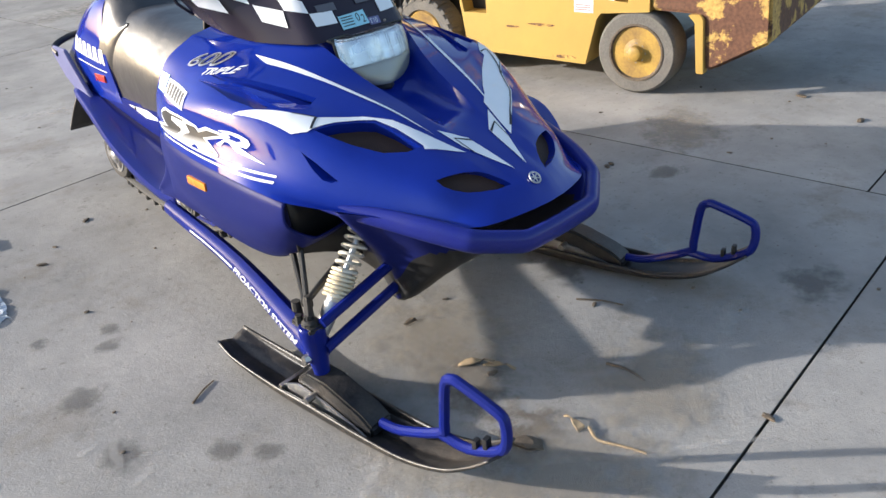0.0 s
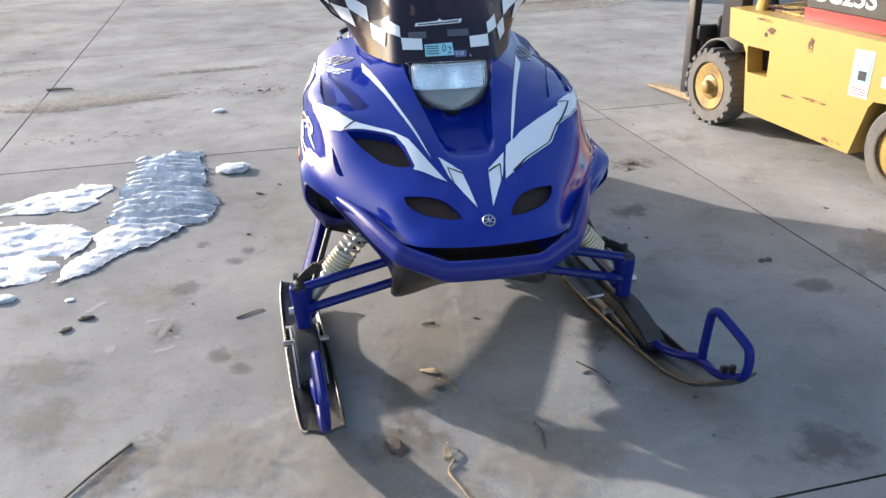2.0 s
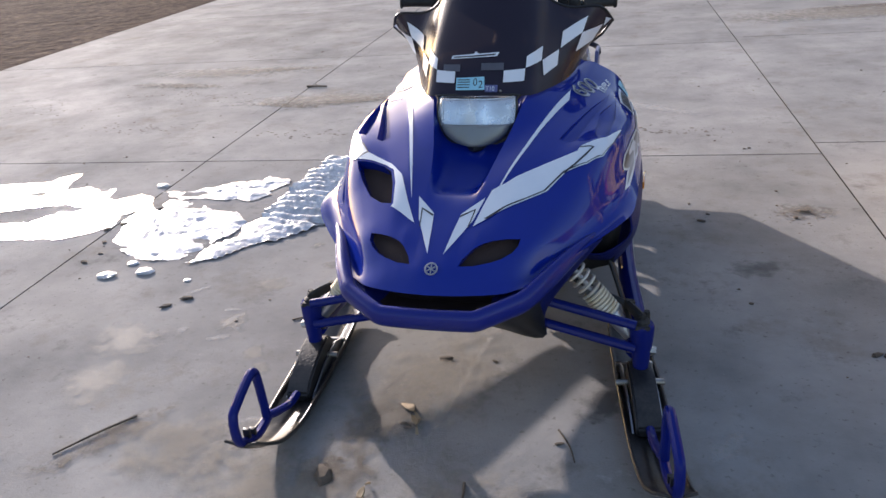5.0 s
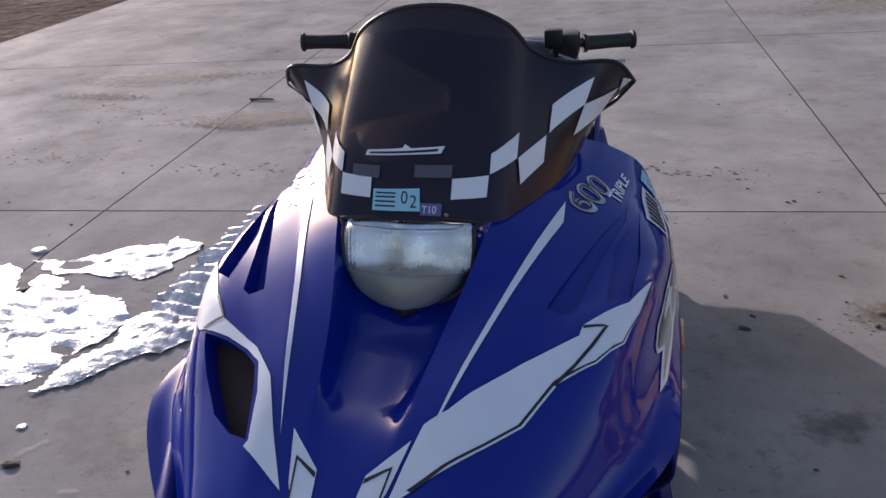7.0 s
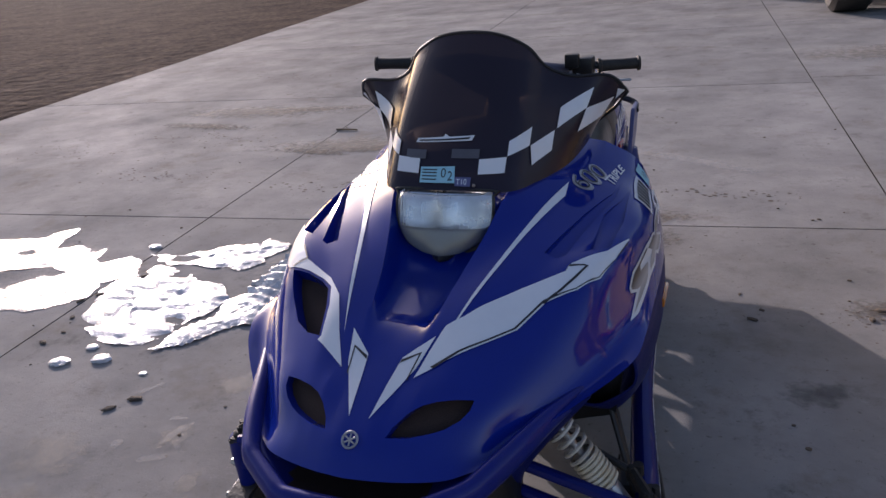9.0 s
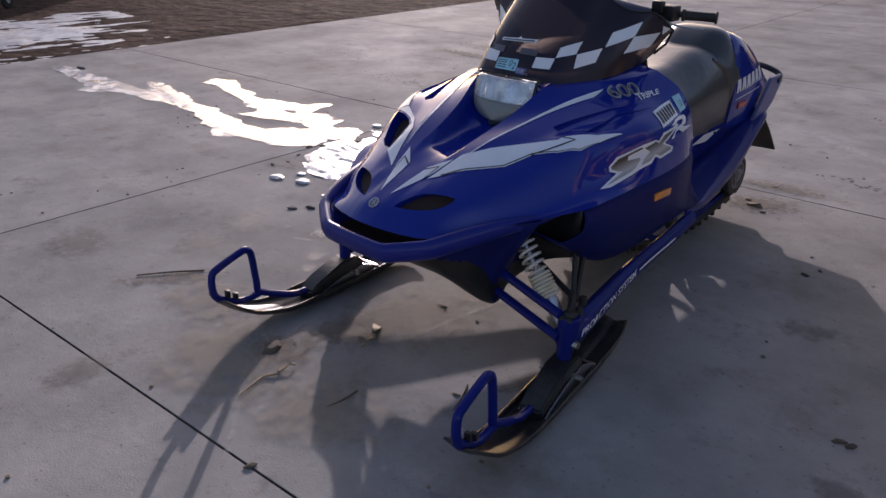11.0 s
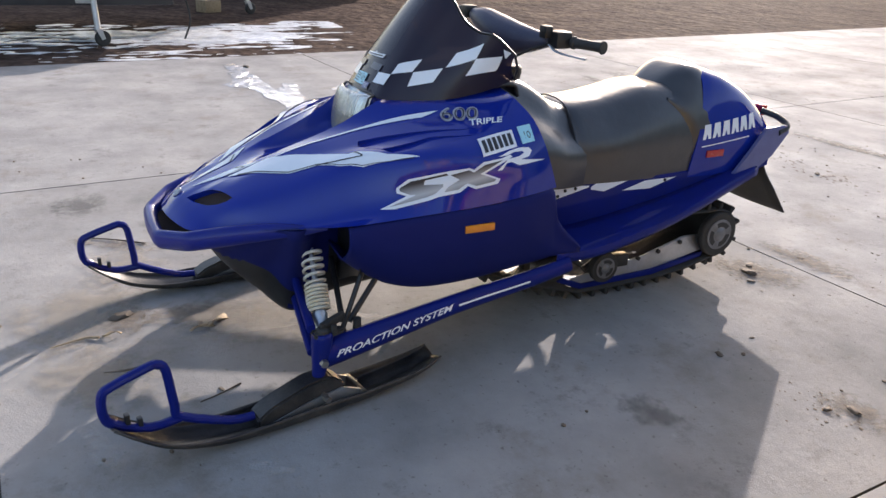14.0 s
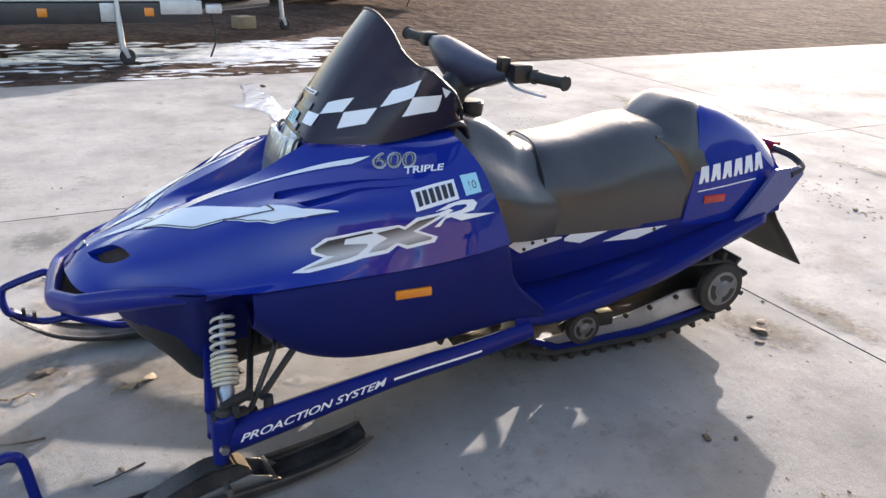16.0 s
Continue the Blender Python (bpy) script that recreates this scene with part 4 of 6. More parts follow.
def suspension(s):
    sx, sy = s * SPINDLE[0], SPINDLE[1]
    ski_pose = Matrix.Translation((sx, sy, 0)) @ Matrix.Rotation(radians(STEER[s]), 4, "Z")
    # ski: a trough with raised edges that curves up at the tip
    bm = bmesh.new()
    rows = []
    for y, w, z, lip in ((0.41, 0.050, 0.06, 0.012), (0.32, 0.060, 0.032, 0.022), (0.15, 0.064, 0.014, 0.03), (0.0, 0.066, 0.012, 0.035), (-0.18, 0.066, 0.012, 0.03), (-0.32, 0.064, 0.022, 0.022),
                         (-0.44, 0.060, 0.055, 0.018), (-0.52, 0.054, 0.105, 0.012), (-0.575, 0.046, 0.15, 0.006)):
        rows.append([(-w, y, z + lip), (-w + 0.006, y, z + 0.004), (-w * 0.5, y, z - 0.001), (-0.018, y, z - 0.004), (0, y, z - 0.010), (0.018, y, z - 0.004), (w * 0.5, y, z - 0.001), (w - 0.006, y, z + 0.004), (w, y, z + lip)])
    loft(bm, rows, 5, 3)
    ski = part("ski", bm, M["skiblack"], SLED, "worn black plastic ski with curved tip", 40, 0.007)
    bm = ski.data
    bm.transform(ski_pose)
    # handle loop on the ski tip
    bm = bmesh.new()
    tube(bm, [(0, -0.20, 0.045), (0, -0.27, 0.055), (0, -0.40, 0.115), (0, -0.412, 0.15), (0, -0.425, 0.262), (0, -0.445, 0.285), (0, -0.47, 0.284), (0, -0.56, 0.257), (0, -0.584, 0.238), (0, -0.586, 0.185), (0, -0.565, 0.150), (0, -0.48, 0.11), (0, -0.40, 0.112)],
         0.0125, 10, 3)
    bmesh.ops.transform(bm, matrix=ski_pose, verts=bm.verts)
    part("ski_loop", bm, M["bluemetal"], ski, "blue tubular ski handle")
    # saddle
    bm = bmesh.new()
    slab_poly(bm, [(0.07, 0.016), (0.07, 0.085), (0.03, 0.115), (-0.04, 0.112), (-0.16, 0.072), (-0.20, 0.045), (-0.20, 0.016)], -0.036, 0.036, "x", 0.006)
    bmesh.ops.transform(bm, matrix=ski_pose, verts=bm.verts)
    saddle = part("ski_saddle", bm, M["skiblack"], ski, "black ski saddle, scraped and dirty")
    for e in (-1, 1):
        bm = bmesh.new()
        slab_poly(bm, [(0.16, 0.02), (0.13, 0.045), (0.06, 0.075), (-0.05, 0.060), (-0.16, 0.030), (-0.19, 0.016)], e * 0.040, e * 0.045, "x")
        bmesh.ops.transform(bm, matrix=ski_pose, verts=bm.verts)
        part("saddle_plate", bm, M["alu"], ski, "bare worn metal side plate")
    bm = bmesh.new()
    box(bm, -0.055, 0.055, 0.115, 0.130, 0.014, 0.05, 0.003)
    bmesh.ops.transform(bm, matrix=ski_pose, verts=bm.verts)
    part("cross_bar", bm, M["steel"], ski, "rusty cross bar on the ski")
    bm = bmesh.new()
    tube(bm, [(-0.07, 0.0, 0.062), (0.07, 0.0, 0.062)], 0.010, 10)
    bmesh.ops.transform(bm, matrix=ski_pose, verts=bm.verts)
    part("ski_bolt", bm, M["steel"], ski, "ski pivot bolt")
    for e, dz in ((-0.50, 0.145), (-0.53, 0.165)):
        bm = bmesh.new()
        box(bm, -0.009, 0.009, e - 0.008, e + 0.004, dz - 0.025, dz + 0.004, 0.002)
        bmesh.ops.transform(bm, matrix=ski_pose, verts=bm.verts)
        part("loop_clip", bm, M["black"], ski)
    bm = bmesh.new()
    tube(bm, [(sx, sy - 0.002, 0.075), (sx, sy + 0.004, 0.120), (sx, sy + 0.010, 0.175), (sx, sy + 0.014, 0.210), (sx, sy + 0.018, 0.240), (sx, sy + 0.018, 0.250)], [0.016, 0.020, 0.026, 0.030, 0.031, 0.027], 14, 3, flat=1.15)
    spindle = part("spindle", bm, M["bluemetal"], SLED, "blue spindle casting tapering down to the ski")
    bm = bmesh.new()
    tube(bm, [(sx, sy + 0.02, 0.242), (sx, sy + 0.02, 0.258), (sx, sy + 0.02, 0.264)], [0.024, 0.022, 0.014], 10)
    tube(bm, [(sx, sy + 0.02, 0.260), (sx, sy + 0.02, 0.276)], 0.010, 6)
    tube(bm, [(sx, sy + 0.02, 0.258), (sx - s * 0.02, sy + 0.05, 0.266), (sx - s * 0.045, sy + 0.09, 0.268)], [0.015, 0.012, 0.011], 8, 2, flat=1.4)
    part("steering_arm", bm, M["rubber"], spindle, "greasy dark steering arm")
    bm = bmesh.new()
    slab_poly(bm, [(sx - 0.024, sy - 0.012), (sx + 0.024, sy - 0.010), (sx + 0.020, sy + 0.040), (sx + 0.002, sy + 0.085), (sx - 0.020, sy + 0.075)], 0.236, 0.252, "z", 0.004)
    tube(bm, [(sx + s * 0.012, sy + 0.048, 0.242), (sx + s * 0.012, sy + 0.048, 0.272)], [0.011, 0.009], 6)
    tube(bm, [(sx - s * 0.045, sy + 0.088, 0.252), (sx - s * 0.045, sy + 0.088, 0.266), (sx - s * 0.045, sy + 0.088, 0.284)], [0.013, 0.014, 0.008], 8)
    part("steering_knuckle", bm, M["rubber"], spindle, "greasy black knuckle with bolts")
    bm = bmesh.new()
    turned(bm, [(-0.042, 0.011), (-0.034, 0.013), (0.034, 0.013), (0.042, 0.011)], 6, Matrix.Translation((sx, sy + 0.012, 0.165)))
    part("spindle_bolt", bm, M["steel"], spindle, "bare pivot bolt")
    # trailing arm
    bm = bmesh.new()
    tube(bm, [(sx - s * 0.01, sy + 0.01, 0.17), (sx - s * 0.02, sy + 0.12, 0.185), (s * 0.44, 0.75, 0.225), (s * 0.42, 1.05, 0.26), (s * 0.415, 1.2, 0.285)], [0.036, 0.034, 0.027, 0.024, 0.022], 12, 3, flat=1.25)
    arm = part("trailing_arm", bm, M["bluemetal"], SLED, "blue trailing arm with white lettering")
    for dz in (0.0, 0.075):
        bm = bmesh.new()
        tube(bm, [(sx - s * 0.015, sy - 0.01, 0.180 + dz), (s * 0.215, 0.30, 0.235 + dz)], 0.0145, 10)
        part("radius_rod", bm, M["bluemetal"], SLED)
    bm = bmesh.new()
    tube(bm, [(sx - s * 0.045, sy + 0.09, 0.268), (s * 0.22, 0.42, 0.36)], 0.009, 8)
    part("tie_rod", bm, M["black"], SLED)
    bm = bmesh.new()
    tube(bm, [(s * 0.46, 0.40, 0.24), (s * 0.40, 0.52, 0.36)], 0.009, 8)
    part("sway_link", bm, M["black"], SLED)
    # shock: body, shaft and coil
    top, low = Vector((s * 0.295, 0.335, 0.42)), Vector((s * 0.475, 0.315, 0.205))
    bm = bmesh.new()
    d = low - top
    tube(bm, [top + d * 0.0, top + d * 0.45], 0.008, 10)
    tube(bm, [top + d * 0.40, top + d * 0.74], 0.021, 14)
    tube(bm, [top + d * 0.73, top + d * 1.02], [0.024, 0.020], 16)
    tube(bm, [top + d * 1.0, low + d * 0.14], 0.012, 10)
    shock = part("shock_absorber", bm, M["alu"], SLED, "bare metal shock absorber")
    u = d.normalized()
    a = u.orthogonal().normalized()
    b = u.cross(a)
    coils = ((5, 0.02, 0.42, 0.0300, "spring", "white coated upper spring coils"), (7, 0.42, 0.70, 0.0315, "tanspring", "yellowed lower spring coils wound close"))
    for turns, f0, f1, r, mat, label in coils:
        pts = []
        for k in range(turns * 14 + 1):
            f = k / (turns * 14)
            ang = 2 * math.pi * turns * f
            pts.append(top + d * (f0 + (f1 - f0) * f) + r * (a * math.cos(ang) + b * math.sin(ang)))
        bm = bmesh.new()
        tube(bm, pts, 0.0048, 6)
        part("coil_spring", bm, M[mat], shock, label)


for s in (1, -1):
    suspension(s)

# handlebar
bm = bmesh.new()
tube(bm, [(-0.375, 1.075, 1.05), (-0.16, 1.12, 1.035), (-0.06, 1.13, 0.99), (0.06, 1.16, 0.985), (0.16, 1.21, 1.0), (0.362, 1.285, 0.994)], 0.011, 10, 5)
bar = part("handlebar", bm, M["black"], SLED, "black handlebar turned to one side")
bm = bmesh.new()
tube(bm, [(0, 1.02, 0.82), (0, 1.14, 0.98)], [0.06, 0.045], 12)
part("steering_post", bm, M["black"], SLED)
for a, c in (((-0.378, 1.074, 1.05), (-0.26, 1.098, 1.044)), ((0.365, 1.286, 0.994), (0.25, 1.245, 0.996))):
    bm = bmesh.new()
    a, c = Vector(a), Vector(c)
    d = (c - a).normalized()
    tube(bm, [a, a + d * 0.006, a + d * 0.009, a + d * 0.05, c - d * 0.012, c - d * 0.008, c], [0.020, 0.022, 0.0165, 0.0155, 0.017, 0.021, 0.021], 14)
    part("grip", bm, M["rubber"], bar, "black rubber grip")
bm = bmesh.new()
turned(bm, [(-0.02, 0.036), (0.0, 0.040), (0.018, 0.040), (0.026, 0.034), (0.028, 0.012)], 20, Matrix.Translation((0.0, 1.16, 0.862)) @ Matrix.Rotation(radians(-90), 4, "Y"))
part("fuel_cap", bm, M["black"], SLED, "black fuel filler cap")

# ---- graphics on the snowmobile ----
def flip(poly):
    return [(-a, b) for a, b in poly]


WHITE_L = [(0.078, 0.141), (0.091, 0.201), (0.107, 0.261), (0.139, 0.288), (0.164, 0.317), (0.237, 0.387), (0.316, 0.451), (0.318, 0.461), (0.32, 0.472), (0.388, 0.546), (0.423, 0.632), (0.408, 0.549), (0.385, 0.471), (0.347, 0.415), (0.293, 0.364), (0.271, 0.327), (0.25, 0.29), (0.205, 0.249), (0.158, 0.208), (0.118, 0.175)]
decal("white_arrow", [WHITE_L], "z", hood, M["white"], label="white arrow-shaped vinyl graphic")
ARROW_EDGE = [(0.103, 0.169), (0.127, 0.19), (0.149, 0.21), (0.198, 0.251), (0.243, 0.292), (0.264, 0.329), (0.286, 0.367), (0.343, 0.417), (0.382, 0.472), (0.405, 0.541), (0.42, 0.614), (0.422, 0.614), (0.406, 0.541), (0.383, 0.471), (0.345, 0.416), (0.29, 0.365), (0.268, 0.328), (0.247, 0.291), (0.202, 0.25), (0.154, 0.209), (0.134, 0.188), (0.111, 0.167)]
ARROW_FOLD = [(0.284, 0.36), (0.312, 0.399), (0.335, 0.44), (0.355, 0.481), (0.36, 0.482), (0.341, 0.44), (0.318, 0.4), (0.291, 0.36)]
ARROW_TIP = [(0.32, 0.472), (0.353, 0.482), (0.358, 0.48), (0.321, 0.466)]
decal("black_outline", [ARROW_EDGE, ARROW_FOLD, ARROW_TIP], "z", hood, M["ink"], label="thin black graphic outline", lift=0.0022)
STRIPE = [(0.258, 0.760), (0.261, 0.706), (0.250, 0.672), (0.199, 0.512), (0.150, 0.345), (0.112, 0.224), (0.147, 0.362), (0.190, 0.520), (0.232, 0.668)]
decal("white_stripe", [STRIPE], "z", hood, M["white"], label="thin tapering white stripe")
decal("white_stripe", [flip(STRIPE)], "z", hood, M["white"], label="thin tapering white stripe")
DART = [(0.021, 0.043), (0.030, 0.124), (0.038, 0.182), (0.094, 0.236), (0.075, 0.160), (0.063, 0.135)]
decal("white_dart", [DART], "z", hood, M["white"], label="small white dart graphic")
decal("white_dart", [flip(DART)], "z", hood, M["white"], label="small white dart graphic")
for sgn in (1, -1):
    decal("black_outline", [[(sgn * a, b) for a, b in ((0.0375, 0.170), (0.072, 0.192), (0.064, 0.134), (0.067, 0.134), (0.076, 0.198), (0.0385, 0.178))]], "z", hood, M["ink"], label="thin black graphic outline", lift=0.0022)
WHITE_R = [(-0.428, 0.635), (-0.344, 0.481), (-0.312, 0.436), (-0.215, 0.372), (-0.167, 0.318), (-0.126, 0.228), (-0.084, 0.146), (-0.124, 0.174), (-0.168, 0.204), (-0.163, 0.213), (-0.179, 0.290), (-0.200, 0.344), (-0.232, 0.369), (-0.281, 0.394), (-0.342, 0.416), (-0.355, 0.420), (-0.380, 0.451)]
decal("white_arrow", [WHITE_R], "z", hood, M["white"], label="white arrow graphic bordering the air duct")
decal("black_outline", [[(-0.348, 0.484), (-0.314, 0.438), (-0.345, 0.420), (-0.340, 0.416), (-0.308, 0.434), (-0.345, 0.488)]], "z", hood, M["ink"], label="thin black graphic outline", lift=0.0022)

# nose emblem: ring with three crossing bars
bm = bmesh.new()
c = Vector((0, 0.0, 0.5395))
nrm = Vector((0, -0.67, 0.74)).normalized()
ax = Vector((1, 0, 0))
ay = nrm.cross(ax)
ring = [c + nrm * 0.003 + 0.0155 * (ax * math.cos(2 * math.pi * k / 28) + ay * math.sin(2 * math.pi * k / 28)) for k in range(28)]
tube(bm, ring, 0.0024, 6, closed=True)
for k in range(3):
    a = math.pi * k / 3 + math.pi / 6
    d = ax * math.cos(a) + ay * math.sin(a)
    tube(bm, [c + nrm * 0.003 - d * 0.012, c + nrm * 0.003 + d * 0.012], 0.0018, 6)
part("nose_badge", bm, M["alu"], SLED, "round silver nose badge")

# side graphics: coordinates are y and z
def both(fn):
    for sgn, axis in ((1, "+x"), (-1, "-x")):
        fn(sgn, axis)


LOGO = [(0.502, 0.573), (0.582, 0.606), (0.555, 0.615), (0.554, 0.629), (0.590, 0.653), (0.672, 0.665), (0.717, 0.671), (0.776, 0.676), (0.791, 0.670), (0.823, 0.689), (0.885, 0.694), (0.916, 0.701), (0.927, 0.696), (0.827, 0.656), (0.880, 0.635), (0.871, 0.622), (0.794, 0.613), (0.770, 0.624), (0.744, 0.607), (0.676, 0.599), (0.650, 0.592), (0.540, 0.573)]
LOGO_IN = [[(0.527, 0.578), (0.610, 0.608), (0.593, 0.609), (0.564, 0.620), (0.563, 0.628), (0.597, 0.647), (0.705, 0.664), (0.711, 0.659), (0.639, 0.648), (0.635, 0.635), (0.692, 0.634), (0.694, 0.628), (0.666, 0.608), (0.643, 0.601)],
           [(0.717, 0.659), (0.774, 0.670), (0.791, 0.662), (0.828, 0.681), (0.889, 0.689), (0.812, 0.656), (0.864, 0.635), (0.859, 0.630), (0.797, 0.622), (0.769, 0.632), (0.738, 0.616), (0.695, 0.611), (0.708, 0.625), (0.745, 0.644)]]
TIP = [(0.876, 0.698), (0.919, 0.711), (0.957, 0.716), (0.992, 0.714), (1.001, 0.704), (0.988, 0.690), (0.955, 0.685), (1.055, 0.672), (0.947, 0.669), (0.920, 0.681), (0.902, 0.678), (0.887, 0.660), (0.870, 0.660), (0.909, 0.690), (0.951, 0.694), (0.970, 0.701), (0.965, 0.706), (0.934, 0.706), (0.908, 0.700)]


def side_marks(sgn, axis):
    def place(polys):
        return polys if sgn > 0 else [[(1.565 - a, b + 0.20 * (0.695 - a)) for a, b in p[::-1]] for p in polys]
    decal("logo_outline", place([LOGO]), axis, hood, M["white"], label="white edged angular logo shape", lift=0.0015)
    decal("logo_fill", place(LOGO_IN), axis, hood, M["silver"] if sgn > 0 else M["silver_back"], label="shaded silver and black logo fill", lift=0.0024)
    decal("logo_tail", place([TIP]), axis, hood, M["white"], label="white curled logo end", lift=0.0020)
    dy, dz = (0.0, 0.0) if sgn > 0 else (0.035, -0.018)
    decal("registration_plate", [[(a + dy, b + dz) for a, b in ((0.823, 0.746), (0.825, 0.703), (0.951, 0.719), (0.947, 0.763))]], axis, hood, M["white"], label="white registration sticker with dark bars", lift=0.0018)
    bars = []
    for k in range(6):
        a0 = 0.834 + k * 0.0187 + dy
        z0 = 0.712 + k * 0.0024 + dz
        bars.append([(a0, z0), (a0 + 0.013, z0 + 0.0017), (a0 + 0.012, z0 + 0.031), (a0 - 0.001, z0 + 0.0293)])
    decal("registration_bars", bars, axis, hood, M["ink"], label="dark bars", lift=0.0027)
    decal("year_sticker", [[(a + dy * 0.6, b + dz) for a, b in ((0.966, 0.770), (0.972, 0.724), (1.020, 0.729), (1.012, 0.776))]], axis, hood, M["cyan"], label="light blue year sticker", lift=0.0018)
    if sgn > 0:
        lettering("year_number", "10", (0.981, 0.737), (1, 0.1), 0.028, 0, axis, hood, M["ink"], lift=0.0026)
        lettering("engine_number", "600", (0.750, 0.783), (1, 0.06), 0.038, 0.4, axis, hood, M["chrome"], label="silver engine size lettering", width=0.124, bold=0.024)
        lettering("engine_number_core", "600", (0.7535, 0.7855), (1, 0.06), 0.033, 0.4, axis, hood, M["ink"], label="dark core of the digits", width=0.116, bold=-0.022, lift=0.0028)
        lettering("engine_word", "TRIPLE", (0.822, 0.776), (1, 0.07), 0.017, 0.4, axis, hood, M["white"], label="white word under the engine size", width=0.115, bold=0.02)
    else:
        lettering("engine_number", "600", (0.942, 0.778), (-1, 0.06), 0.036, 0.4, axis, hood, M["chrome"], label="silver engine size lettering", width=0.128, bold=0.024)
        lettering("engine_number_core", "600", (0.9385, 0.7805), (-1, 0.06), 0.031, 0.4, axis, hood, M["ink"], label="dark core of the digits", width=0.120, bold=-0.022, lift=0.0028)
        lettering("engine_word", "TRIPLE", (0.860, 0.766), (-1, 0.07), 0.017, 0.4, axis, hood, M["white"], label="white word under the engine size", width=0.115, bold=0.02)
    pan = bpy.data.objects["side_pan" if sgn > 0 else "side_pan.001"]
    bm = bmesh.new()
    box(bm, 0.481, 0.492, 0.758, 0.857, 0.482, 0.506, 0.003)
    for v in bm.verts:
        v.co.z += (v.co.y - 0.8) * 0.01
        v.co.x *= sgn
    part("side_reflector", bm, M["orange"], pan, "amber side reflector")
    # lit ledge edges painted as white lines along the lower edge of the hood
    for off in (0.0, 0.013):
        line = [(y, z + off) for y, z in ((0.47, 0.562), (0.60, 0.567), (0.80, 0.578), (1.0, 0.590))]
        back = [(y, z + 0.005) for y, z in line[::-1]]
        if sgn < 0:
            decal("pin_stripe", [line + back], axis, hood, M["white"], label="thin white line painted for a lit edge of the pan ledge")
    # tail
    bars = []
    for k in range(6):
        a0 = 1.915 + k * 0.0475
        z0 = 0.605 + (a0 - 1.9) * 0.10
        bars.append([(a0, z0), (a0 + 0.013, z0 + 0.001), (a0 + 0.020, z0 + 0.022), (a0 + 0.027, z0 + 0.003), (a0 + 0.039, z0 + 0.004), (a0 + 0.034, z0 + 0.060), (a0 + 0.005, z0 + 0.057)])
    decal("maker_mark", bars, axis, tail, M["white"], label="row of six plain white blocks")
    decal("tail_stripe", [[(1.915, 0.578), (2.16, 0.602), (2.16, 0.606), (1.915, 0.582)]], axis, tail, M["white"], label="thin white tail stripe")
    bm = bmesh.new()
    box(bm, 0.208, 0.220, 1.945, 2.032, 0.535, 0.563, 0.003)
    for v in bm.verts:
        v.co.x *= sgn
    part("tail_reflector", bm, M["red"], tail, "red side reflector")
    # tunnel arrows
    arrows = [[(1.215, 0.470), (1.255, 0.490), (1.405, 0.478), (1.405, 0.472), (1.258, 0.440)], [(1.415, 0.472), (1.44, 0.484), (1.60, 0.484), (1.475, 0.448), (1.415, 0.462)],
              [(1.560, 0.442), (1.665, 0.470), (1.815, 0.470), (1.69, 0.436)]]
    decal("tunnel_arrow", arrows, axis, tunnel, M["white"], label="white arrow decals along the tunnel")
    for y, z in ((1.30, 0.470), (1.345, 0.473), (1.27, 0.452), (1.76, 0.463)):
        bm = bmesh.new()
        turned(bm, [(sgn * 0.205, 0.006), (sgn * 0.211, 0.006), (sgn * 0.213, 0.003)], 10, Matrix.Translation((0, y, z)))
        part("rivet", bm, M["black"], tunnel)


both(side_marks)

# trailing arm lettering
for arm, sgn, axis in ((bpy.data.objects["trailing_arm"], 1, "+x"), (bpy.data.objects["trailing_arm.001"], -1, "-x")):
    if sgn > 0:
        lettering("arm_lettering", "PROACTION SYSTEM", (0.335, 0.172), (1, 0.125), 0.026, 0.42, axis, arm, M["white"], label="white slanted lettering", width=0.41, bold=0.015)
    else:
        lettering("arm_lettering", "PROACTION SYSTEM", (0.755, 0.224), (-1, -0.125), 0.026, 0.42, axis, arm, M["white"], label="white slanted lettering", width=0.41, bold=0.015)
    decal("arm_stripe", [[(0.76, 0.229), (1.03, 0.258), (1.03, 0.264), (0.76, 0.235)]], axis, arm, M["white"], label="thin white arm stripe")

# windshield band: coordinates are x and z
CHECK = [[(0.138, 0.899), (0.138, 0.929), (0.176, 0.948), (0.176, 0.911)], [(0.178, 0.910), (0.218, 0.926), (0.216, 0.884), (0.184, 0.868)],
         [(0.222, 0.928), (0.225, 0.972), (0.300, 1.010), (0.282, 0.962)], [(0.282, 0.962), (0.340, 0.979), (0.307, 0.930), (0.262, 0.908)], [(0.342, 0.972), (0.350, 1.000), (0.366, 0.992)],
         [(0.075, 0.865), (0.075, 0.896), (0.137, 0.898), (0.136, 0.866)]]
for sgn in (1, -1):
    for poly in CHECK:
        decal("white_check", [[(sgn * a, b) for a, b in poly]], "-y", windshield, M["white"], label="white check of the band", lift=0.003)
M["dimcheck"] = material("faded grey check", (0.10, 0.10, 0.12), 0.3, 0, 0, (0.07, 0.07, 0.085), 30, 0.5)
decal("grey_check", [[(-0.115, 0.896), (-0.060, 0.896), (-0.060, 0.915), (-0.115, 0.914)]], "-y", windshield, M["dimcheck"], label="faded grey check", lift=0.003)
decal("grey_check", [[(0.006, 0.899), (0.074, 0.898), (0.074, 0.917), (0.006, 0.918)]], "-y", windshield, M["dimcheck"], label="faded grey check", lift=0.003)
decal("permit_sticker", [[(-0.069, 0.846), (0.021, 0.847), (0.018, 0.882), (-0.069, 0.879)]], "-y", windshield, M["cyan"], label="light blue permit sticker with a number", lift=0.0035)
lettering("permit_number", "0", (-0.016, 0.858), (1, 0.02), 0.028, 0, "-y", windshield, M["ink"], lift=0.0045)
